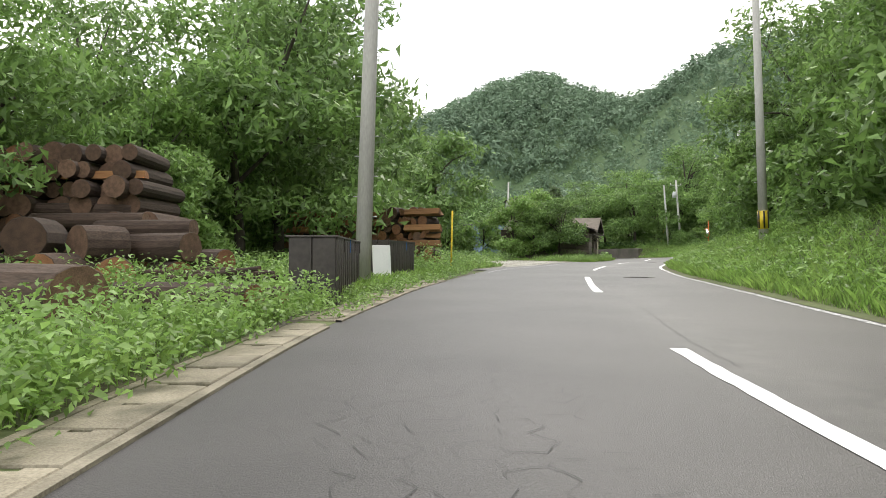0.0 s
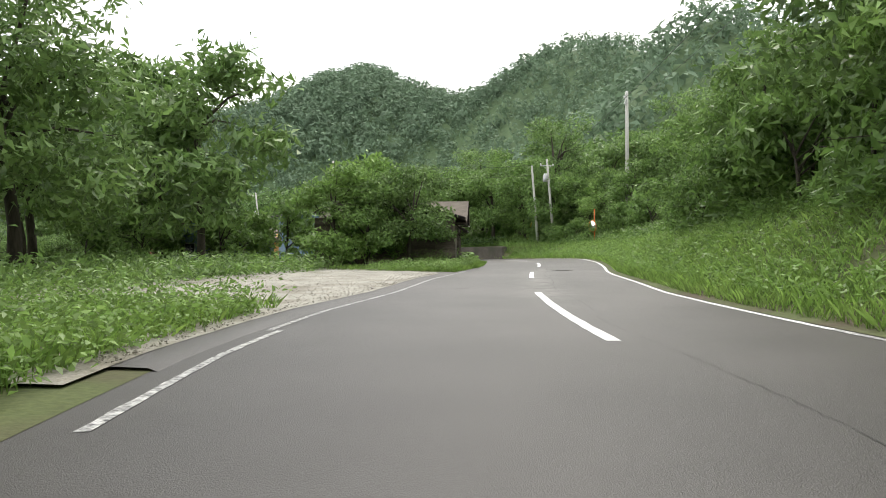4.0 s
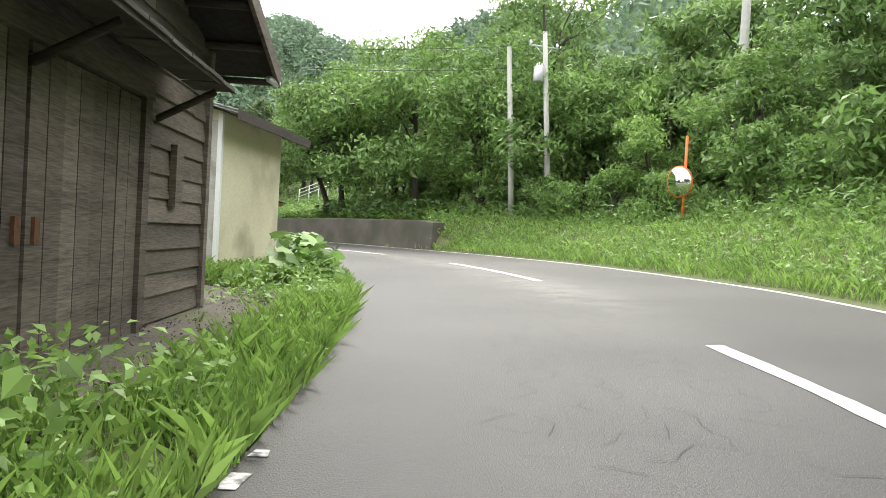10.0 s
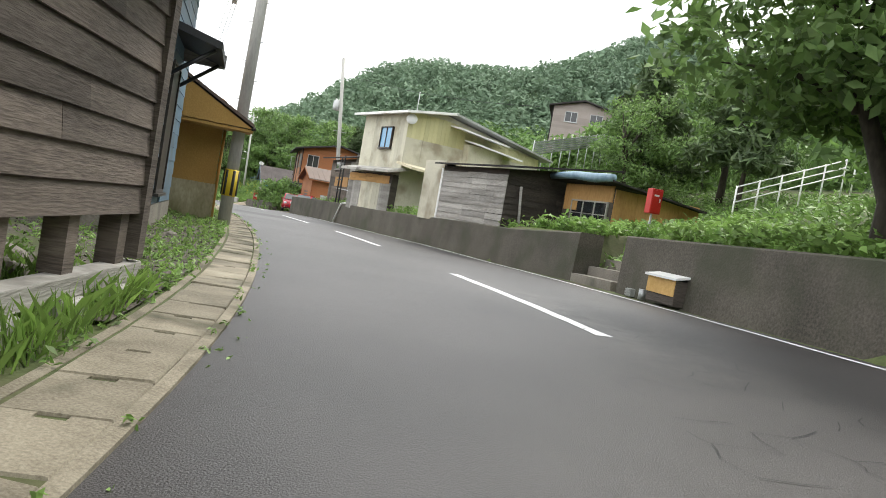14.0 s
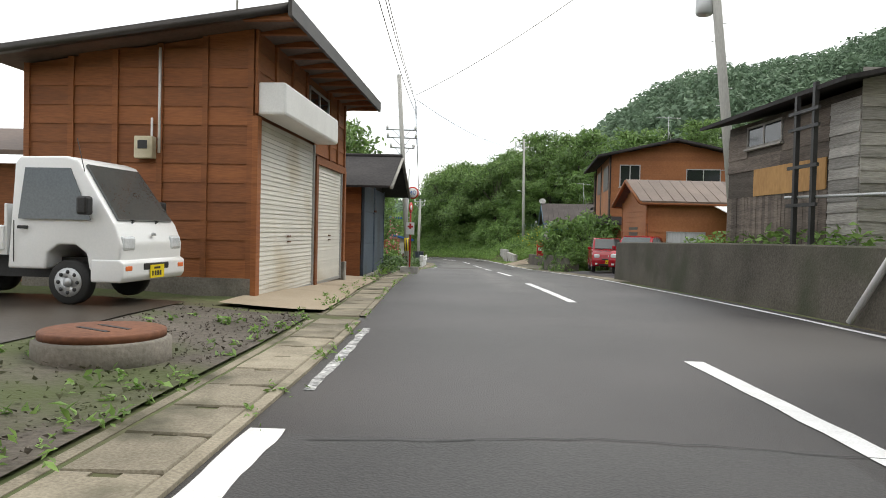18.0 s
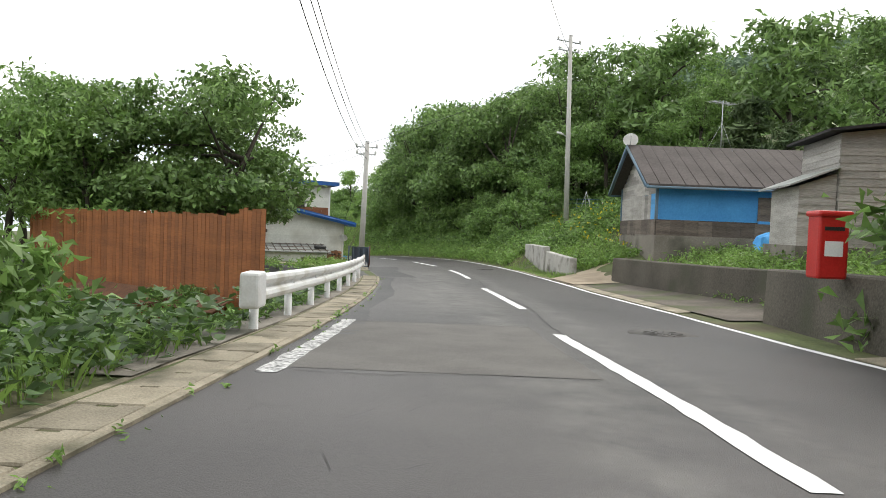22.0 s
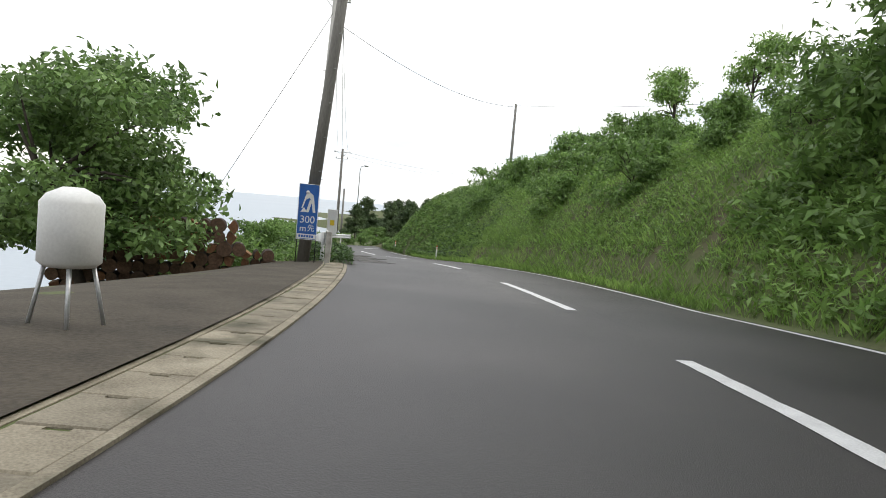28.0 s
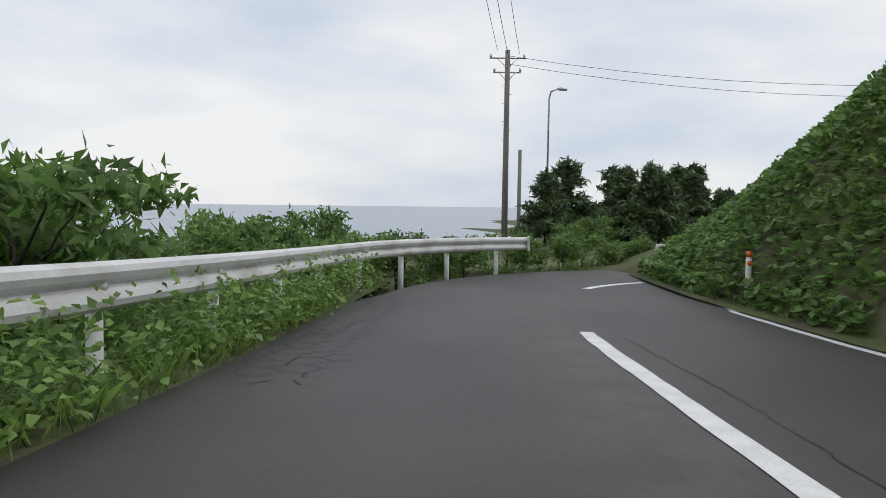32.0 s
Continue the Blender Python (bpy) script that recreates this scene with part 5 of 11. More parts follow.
# ---- stucco hut ----
def stucco_hut():
    t = thing("hut", "small cream stucco hut with a sheet-metal roof, beside the road", "hut", 14.15, 73.55, 0.9, -26 + 90)
    L, D, E = 2.75, 3.2, 2.75
    prism("wall", t, M_CREAM, [(0, -0.3), (D, -0.3), (D, 2.55), (D / 2, 3.1), (0, E)], "x", 0, L)
    box("side_panel", t, M_CONC_PALE, -0.03, 0, 0.03, D, 0, 2.6)
    for y in (0.75, 1.5, 2.3):
        box("panel_joint", t, M_CONC, -0.036, -0.03, y, y + 0.015, 0, 2.6)
    box("corner_trim", t, M_WHITEPAINT, -0.05, 0.02, -0.03, 0.05, -0.1, 2.7, 0.006)
    box("foundation", t, M_CONC, -0.05, L + 0.05, -0.05, D, -0.7, -0.05)
    for y0, y1, z0, z1 in ((-0.45, D / 2, 2.66, 3.16), (D + 0.4, D / 2, 2.45, 3.16)):
        p, q = [(-0.4, y0, z0), (L + 0.35, y0, z0)], [(-0.4, y1, z1), (L + 0.35, y1, z1)]
        r = roof_slab("roof", t, M_ROOF_GREY, p, q, 0.05)
        seams(t, r, [(a[0], a[1], a[2] - 0.06) for a in p], [(a[0], a[1], a[2] - 0.06) for a in q], 7, M_ROOF_GREY)
    box("fascia", t, M_DARKBOARD, -0.42, L + 0.37, -0.48, -0.44, 2.56, 2.72)
    rod("barge_board", t, M_DARKBOARD, [(L + 0.36, -0.45, 2.64), (L + 0.36, D / 2, 3.12), (L + 0.36, D + 0.4, 2.44)], 0.05, 4)


stucco_hut()


# ---- long shed on posts ----
def long_shed():
    t = thing("storehouse", "long dark clapboard storehouse raised on short posts", "storehouse", 14.38, 88.2, 0.88, 14.9 + 90)
    L, D, F, E, A = 7.6, 3.5, 0.66, 3.55, 4.75
    top = lambda u: E + (A - E) * (1 - abs(u - D / 2) / (D / 2))
    prism("wall", t, M_DARKBOARD, [(0, F), (D, F), (D, E), (D / 2, A), (0, E)], "x", 0.02, L)
    siding(t, M_BOARD, (0, 0), (L, 0), F, E, 0.225, 0.045, longest=4.2, ragged=0.012)
    siding(t, M_BOARD, (0, D), (0, 0), F, A, 0.225, 0.045, top=top, longest=5.0, ragged=0.012)
    siding(t, M_BOARD, (L, 0), (L, D), F, A, 0.225, 0.045, top=top)
    for x in (0, L):
        box("corner_post", t, M_BOARD, x - 0.07, x + 0.07, -0.07, 0.05, 0.3, E)
    box("sill_beam", t, M_GREYBOARD, -0.1, L + 0.1, -0.06, 0.12, 0.12, 0.27, 0.01)
    for i in range(9):
        x = 0.25 + i * (L - 0.5) / 8
        box("stub_post", t, M_BOARD, x - 0.08, x + 0.08, 0.0, 0.16, -0.3, F)
        box("footing_stone", t, M_CONC_PALE, x - 0.16, x + 0.16, -0.12, 0.24, -0.5, 0.12, 0.03)
    for i in range(5):
        box("stub_post", t, M_BOARD, -0.02, 0.14, 0.3 + i * 0.75, 0.46 + i * 0.75, -0.3, F)
    for sgn, y in ((-1, 0), (1, D)):
        p = [(-0.75, y + sgn * 0.75, E - 0.3), (L + 0.6, y + sgn * 0.75, E - 0.3)]
        q = [(-0.75, D / 2, A + 0.03), (L + 0.6, D / 2, A + 0.03)]
        r = roof_slab("roof", t, M_ROOF, p, q, 0.08)
        rod("barge_board", r, M_BOARD, [(-0.77, p[0][1], p[0][2] - 0.03), (-0.77, D / 2, A - 0.02)], 0.07, 4)
        for k in range(6):
            x = 0.1 + k * 1.45
            rod("rafter", r, M_DARKBOARD, [(x, p[0][1], p[0][2] - 0.03), (x, y - sgn * 0.3, E - 0.02)], 0.04, 4)
    b = box("wall_cabinet", t, M_BLACK, 6.9, 7.6, -0.62, -0.02, 2.75, 3.15, 0.02)
    rod("bracket", b, M_BLACK, [(7.2, -0.5, 2.78), (7.2, -0.03, 2.4)], 0.03, 6)


long_shed()


# ---- blue house ----
def blue_house():
    t = thing("house", "two-storey house with faded blue lap siding and a dark door", "house", 10.03, 99.0, 1.0, 26.5 + 90, "houses along the road")
    L, D, E = 5.1, 6.5, 4.7
    box("wall", t, M_BLUE, 0.02, L - 0.02, 0.02, D, 0.3, E)
    box("foundation", t, M_CONC, -0.03, L + 0.03, -0.03, D, -0.5, 0.3)
    siding(t, M_BLUE, (0, 0), (L, 0), 0.32, E, 0.26, 0.022, [(2.15, 3.35, 0.5, 2.7)], longest=6)
    siding(t, M_BLUE, (0, D), (0, 0), 0.32, E, 0.26, 0.022, longest=7)
    siding(t, M_BLUE, (L, 0), (L, D), 0.32, E, 0.26, 0.022, longest=7)
    window(t, (2.15, 0), (3.35, 0), 0.5, 2.7, M_FRAME, M_FRAME, 1, 0.06)
    h = roof_slab("hood", t, M_BLACK, [(1.8, -0.75, 2.95), (3.7, -0.75, 2.95)], [(1.8, 0.0, 3.15), (3.7, 0.0, 3.15)], 0.12)
    box("hood_fascia", h, M_GREYBOARD, 3.66, 3.72, -0.76, 0, 2.92, 3.18)
    for x in (1.95, 3.55):
        rod("bracket", h, M_BLACK, [(x, -0.65, 2.95), (x, -0.03, 2.45)], 0.035, 6)
    r = roof_slab("roof", t, M_ROOF, [(-0.6, -0.7, E), (L + 0.6, -0.7, E)], [(-0.6, D / 2, E + 1.0), (L + 0.6, D / 2, E + 1.0)], 0.1)
    roof_slab("roof", t, M_ROOF, [(-0.6, D + 0.6, E), (L + 0.6, D + 0.6, E)], [(-0.6, D / 2, E + 1.0), (L + 0.6, D / 2, E + 1.0)], 0.1)
    box("soffit", r, M_WHITEPAINT, -0.6, L + 0.6, -0.7, -0.6, E - 0.1, E)


blue_house()


# ---- ochre house ----
def ochre_house():
    t = thing("house", "low house with ochre stucco walls and curtained bronze windows", "house", 7.48, 105.85, 0.86, 31.5 + 90, "houses along the road")
    L, D, E, A = 13.2, 6.2, 2.85, 4.3
    prism("wall", t, M_OCHRE, [(0, 0.5), (D, 0.5), (D, E), (D / 2, A), (0, E)], "x", 0, L)
    box("plinth", t, M_STAINED, -0.025, L + 0.025, -0.025, D, -0.5, 1.0 - 0.1)
    for x0, x1, z0, z1, n in ((1.2, 2.2, 0.85, 2.3, 2), (3.6, 4.9, 0.85, 2.3, 2), (6.1, 7.1, 0.95, 2.3, 2), (10.9, 12.7, 0.95, 2.4, 2)):
        w = window(t, (x0, 0), (x1, 0), z0, z1, M_FRAME, M_GLASS, n, 0.07, name="window", sill=x0 < 9)
        if x0 > 9:
            for k in range(21):
                x = x0 + 0.1 + k * 0.08
                rod("curtain_fold", w, M_CURTAIN, [(x, 0.01, z0 + 0.05), (x + 0.012, 0.008, z0 + 0.7), (x + 0.02, 0.01, z1 - 0.05)], 0.058 + 0.012 * (k % 3 == 0), 8)
            box("mullion", w, M_FRAME, x0 + 0.92, x0 + 0.98, -0.085, -0.02, z0, z1)
            for q0, q1, r0, r1 in ((x0 - 0.03, x1 + 0.03, z0 - 0.07, z0 + 0.05), (x0 - 0.03, x0 + 0.05, z0, z1), (x1 - 0.05, x1 + 0.03, z0, z1), (x0 - 0.03, x1 + 0.03, z1 - 0.03, z1 + 0.05)):
                box("frame", w, M_FRAME, q0, q1, -0.095, -0.02, r0, r1)
    rod("downpipe", t, M_OCHRE, [(0.25, -0.06, 0.1), (0.25, -0.06, 2.4)], 0.035, 8)
    for sgn, y in ((-1, 0), (1, D)):
        p = [(-0.95, y + sgn * 0.6, 2.31), (L + 0.06, y + sgn * 0.1, E + 0.1)]
        q = [(-0.95, D / 2, A + 0.02), (L + 0.15, D / 2, A + 0.02)]
        r = roof_slab("roof", t, M_ROOF_BROWN, p, q, 0.07)
        rod("eave_board", r, M_FRAME, [(*p[0][:2], p[0][2] - 0.03), (*p[1][:2], p[1][2] - 0.03)], 0.06, 4)
    prism("gable_panel", t, M_OCHRE, [(-0.58, 2.27), (D + 0.58, 2.27), (D / 2, A - 0.02)], "x", -0.92, -0.84)
    box("gable_soffit", t, M_OCHRE, -0.9, 0, -0.6, D + 0.6, 2.19, 2.25)


ochre_house()


# ---- orange garage ----
def shutter(parent, x0, x1, z1, y=-0.01):
    s_ = box("roller_shutter", parent, M_SHUTTER, x0, x1, y, y + 0.03, 0.03, z1)
    n = int(z1 / 0.078)
    for i in range(n):
        z = 0.04 + i * (z1 - 0.05) / n
        plank("slat", s_, M_SHUTTER, (x0, y, z), (1, 0), (0, -1), x1 - x0, 0.022, (z1 - 0.05) / n)
    for x in (x0, x1):
        box("guide_rail", s_, M_ALU, x - 0.04, x + 0.04, y - 0.05, y + 0.01, 0.0, z1)
    for z in (0.95, 1.05):
        box("handle", s_, M_RUST, (x0 + x1) / 2 - 0.08, (x0 + x1) / 2 + 0.08, y - 0.05, y - 0.02, z, z + 0.025)
    box("bottom_rail", s_, M_ALU, x0, x1, y - 0.035, y, 0.0, 0.07)


def garage():
    t = thing("garage", "two-storey orange-stained board garage with two roller shutters", "garage", -5.47, 125.15, 0.53, 29.3 + 90, "houses along the road")
    L, D, E, B = 6.75, 3.75, 4.3, 3.75
    prism("wall", t, M_ORANGE, [(0.03, 0), (D, 0), (D, B), (0.03, E)], "x", 0.03, L - 0.03)
    slope = lambda u: B + (E - B) * u / D
    siding(t, M_ORANGE, (0, 0), (L, 0), 0.1, E, 0.3, 0.028, [(0.1, 3.7, 0, 3.0), (3.6, 6.45, 0, 2.65), (3.2, 4.9, 3.35, 4.1)], longest=8)
    siding(t, M_ORANGE, (0, D), (0, 0), 0.4, E, 0.3, 0.028, top=slope, longest=9)
    siding(t, M_ORANGE, (L, 0), (L, D), 0.4, B, 0.3, 0.028, longest=9)
    box("foundation", t, M_CONC, -0.06, 0.1, 0, D, -0.4, 0.4)
    for k in range(6):
        y = 0.73 * k
        box("batten", t, M_ORANGE, -0.06, -0.02, y, y + 0.09, 0.4, E - (E - B) * (y + 0.09) / D)
    for x in (0.02, 1.0, 2.0, 3.0, 5.1, 5.9, 6.7):
        box("batten", t, M_ORANGE, x - 0.05, x + 0.05, -0.06, -0.02, 3.0 if x < 3.5 else 2.7, E)
    for x in (-0.02, 3.78, 6.62):
        box("door_post", t, M_ORANGE, x - 0.06, x + 0.12, -0.09, 0.0, 0.0 if x < 6 else 0.35, 2.95 if x < 3 else 2.65)
    box("post_base", t, M_CONC_PALE, 6.5, 6.8, -0.12, 0.1, -0.2, 0.4, 0.01)
    box("lintel", t, M_ORANGE, 3.75, 6.75, -0.08, 0.0, 2.58, 2.74)
    shutter(t, 0.15, 3.65, 2.95)
    shutter(t, 3.95, 6.4, 2.6)
    a = box("awning_box", t, M_WHITEPAINT, 0.02, 3.85, -0.5, -0.02, 2.98, 3.5, 0.05)
    window(t, (3.2, 0), (4.9, 0), 3.35, 4.1, M_ALU, M_GLASS, 2, 0.06)
    r = roof_slab("roof", t, M_ROOF_BROWN, [(-0.6, D + 0.35, B - 0.02), (L + 0.75, D + 0.35, B - 0.02)], [(-0.6, -0.75, E + 0.12), (L + 0.75, -0.75, E + 0.12)], 0.12)
    rod("barge_board", r, M_FRAME, [(-0.62, D + 0.35, B + 0.02), (-0.62, -0.77, E + 0.16)], 0.09, 4)
    box("fascia", r, M_FRAME, -0.78, L + 0.78, -0.8, -0.74, E, E + 0.24)
    for k in range(11):
        box("eave_rafter", r, M_ORANGE, -0.6 + k * 0.78, -0.5 + k * 0.78, -0.75, 0.0, E - 0.02, E + 0.08)
    rod("conduit", t, M_WHITEPAINT, [(-0.07, 1.5, 2.35), (-0.07, 1.5, 4.0)], 0.022, 6)
    rod("conduit", t, M_WHITEPAINT, [(-0.07, 1.62, 2.35), (-0.07, 1.62, 2.9)], 0.018, 6)
    m = box("electric_meter", t, M_CREAM, -0.2, -0.03, 1.55, 1.85, 2.25, 2.6, 0.02)
    box("meter_dial", m, M_BLACK, -0.21, -0.195, 1.63, 1.78, 2.4, 2.53)
    rod("aerial_mast", t, M_GALV, [(0.8, 0.6, 4.2), (0.8, 0.6, 6.4)], 0.02, 6)
    box("lean_to_wall", t, M_ORANGE, 0.6, 3.0, 3.75, 9.0, 0, 2.2)
    roof_slab("lean_to_roof", t, M_ROOF_BROWN, [(0.1, 3.8, 2.3), (0.1, 9.2, 2.3)], [(2.0, 3.8, 2.9), (2.0, 9.2, 2.9)], 0.08)


garage()


# ---- shed with blue steel doors ----
def blue_door_shed():
    t = thing("shed", "brown board shed with tall blue-grey sheet doors and a gable roof", "shed", -10.0, 133.25, 0.3, 31.0 + 90)
    L, D, E, A = 4.95, 3.6, 2.75, 3.65
    top = lambda u: E + (A - E) * (1 - abs(u - L / 2) / (L / 2))
    prism("wall", t, M_DARKBOARD, [(0, 0), (L, 0), (L, E), (L / 2, A), (0, E)], "y", 0.02, D)
    siding(t, M_ORANGE, (0, D), (0, 0), 0.02, E, 0.27, 0.035, longest=5)
    siding(t, M_DARKBOARD, (0, 0), (L, 0), E - 0.1, A, 0.27, 0.02, top=top)
    for x0, x1 in ((0.08, 2.3), (2.4, 4.87)):
        d = box("door", t, M_BLUESTEEL, x0, x1, -0.05, 0, 0.1, 2.75, 0.01)
        for z0, z1 in ((0.14, 1.0), (1.03, 1.95), (1.98, 2.72)):
            box("sheet_panel", d, M_BLUESTEEL, x0 + 0.06, x1 - 0.06, -0.062, -0.05, z0, z1, 0.006)
        for x in (x0 + 0.03, x1 - 0.03):
            box("stile", d, M_BLUESTEEL, x - 0.04, x + 0.04, -0.085, -0.05, 0.08, 2.78, 0.008)
        box("hasp", d, M_RUST, (x1 - 0.1 if x0 < 1 else x0 - 0.02), (x1 + 0.02 if x0 < 1 else x0 + 0.14), -0.12, -0.08, 2.0, 2.06)
    box("sill", t, M_GREYBOARD, -0.05, L + 0.05, -0.1, 0.1, -0.1, 0.09, 0.01)
    for sgn, x in ((-1, 0), (1, L)):
        p = [(x + sgn * 0.55, -0.9, E - 0.12), (x + sgn * 0.55, D + 0.3, E - 0.12)]
        q = [(L / 2, -0.9, A + 0.1), (L / 2, D + 0.3, A + 0.1)]
        r = roof_slab("roof", t, M_ROOF, p, q, 0.06)
        rod("barge_board", r, M_GREYBOARD, [(p[0][0], -0.92, p[0][2]), (L / 2, -0.92, A + 0.08)], 0.06, 4)
    rod("ridge_cap", t, M_ROOF, [(L / 2, -0.92, A + 0.17), (L / 2, D + 0.3, A + 0.17)], 0.07, 8)


blue_door_shed()


# ---- retaining wall and the shacks on it ----
def wall_run(name, s0, s1, off_, h, thick, label, material=M_WALLCONC, batter=0.06, step=1.0, hfun=None):
    rows = []
    for s in np.arange(s0, s1 + 1e-6, (s1 - s0) / max(2, round((s1 - s0) / step))):
        off = off_(s) if callable(off_) else off_
        d = right(s) + off
        hh = hfun(s) if hfun else h
        rows.append([at(s, d, -0.3), at(s, d + batter, hh - 0.03), at(s, d + batter + 0.03, hh), at(s, d + thick, hh), at(s, d + thick, -0.3)])
    rows = [[tuple(p) for p in r] for r in rows]
    ob = sheet(name, rows, material, False)
    bm = bmesh.new()
    bm.from_mesh(ob.data)
    bm.verts.ensure_lookup_table()
    bm.faces.new([bm.verts[i] for i in range(5)])
    bm.faces.new([bm.verts[len(bm.verts) - 1 - i] for i in range(5)])
    bmesh.ops.recalc_face_normals(bm, faces=bm.faces)
    bm.to_mesh(ob.data)
    bm.free()
    return tagged(ob, label, "retaining wall", kind="structure")


wall_run("wall_terrace", 91.0, 105.9, 0.35, 1.2, 0.65, "weathered concrete retaining wall holding a planted terrace", hfun=lambda s: np.interp(s, [91, 92, 107.9], [1.15, 1.25, 1.22]))
wall_run("wall_shacks", 108.0, 147.3, 0.4, 1.0, 0.7, "weathered concrete retaining wall below the shacks", hfun=lambda s: np.interp(s, [108.0, 112, 126, 147], [1.2, 1.1, 1.05, 1.3]))
for k in range(5):
    s0 = 106.1
    q = [at(s, right(s) + 0.35 + 0.42 * k + o, 0.0) for s, o in ((s0, 0), (107.9, 0), (107.9, 0.5), (s0, 0.5))]
    v = [(p[0], p[1], p[2] - 0.3) for p in q] + [(p[0], p[1], p[2] + 0.22 * (k + 1)) for p in q]
    ob = pieces("stair_step", v, [(0, 3, 2, 1), (4, 5, 6, 7), (0, 1, 5, 4), (1, 2, 6, 5), (2, 3, 7, 6), (3, 0, 4, 7)], M_CONC)
    tagged(ob, "worn concrete step up through the wall", "step", "steps up through the wall")


def grey_shack():
    t = thing("shack", "leaning shack of bare silver-grey boards on the terrace", "shack", 13.5, 113.55, 1.75, 41 + 90, "shacks on the terrace")
    L, D = 4.2, 4.5
    prism("wall", t, M_DARKBOARD, [(-D, 0), (0, 0), (0, 2.1), (-D, 2.7)], "x", 0.02, L)
    siding(t, M_GREYBOARD, (L, 0), (0, 0), 0.0, 2.05, 0.19, 0.03, longest=2.2, ragged=0.02)
    siding(t, M_DARKBOARD, (0, 0), (0, -D), 0.0, 2.1, 0.2, 0.03, longest=2.4, ragged=0.02)
    roof_slab("roof", t, M_ROOF, [(-0.5, 0.35, 2.1), (L + 0.2, 0.35, 2.1)], [(-0.5, -D, 2.8), (L + 0.2, -D, 2.8)], 0.06)
    rod("prop", t, M_GREYBOARD, [(-0.25, -0.6, -0.1), (-0.1, -0.5, 1.6)], 0.05, 5)
    box("door", t, M_PANEL, L + 0.1, L + 1.0, -0.12, -0.05, 0, 1.95)
    box("trim", t, M_WHITEPAINT, L + 0.02, L + 0.14, -0.06, 0.02, 0.1, 2.0)
    box("side_wall", t, M_PANEL, L + 0.05, L + 1.7, -0.5, -0.1, 0, 2.3)


grey_shack()


def plywood_hut():
    t = thing("shack", "small plywood-patched shack with a blue tarpaulin on its roof", "shack", 16.9, 112.6, 1.75, 38 + 90, "shacks on the terrace")
    L, D = 2.5, 3.6
    prism("wall", t, M_DARKBOARD, [(-D, -0.2), (0, -0.2), (0, 2.05), (-D, 1.7)], "x", 0.02, L)
    siding(t, M_BOARD, (L, 0), (0, 0), -0.15, 0.65, 0.17, 0.03, longest=2.6)
    upright(t, M_PLY, (0, 0), (0, -D), -0.1, 1.9, 0.45, 0.03)
    box("plywood_panel", t, M_PLY, 0.05, L - 0.05, 0.0, 0.03, 1.5, 2.0)
    box("plywood_panel", t, M_PLY, 1.7, 2.4, 0.03, 0.05, 1.15, 1.75)
    window(t, (2.0, 0.01), (0.2, 0.01), 0.65, 1.5, M_GREYBOARD, M_GLASS, 3, 0.06, 1)
    roof_slab("roof", t, M_ROOF, [(-0.35, 0.45, 2.08), (L + 0.3, 0.45, 2.08)], [(-0.35, -D, 1.75), (L + 0.3, -D, 1.75)], 0.05)
    tarp = mat("blue_tarpaulin", (0.12, 0.2, 0.27), (0.25, 0.36, 0.44), 4, 0.45, 0.8, fine=9)
    rod("tarpaulin", t, tarp, [(-0.3, 0.42, 2.2), (0.6, 0.47, 2.17), (1.5, 0.44, 2.23), (L + 0.28, 0.43, 2.18)], [0.12, 0.15, 0.13, 0.11], 9)


plywood_hut()


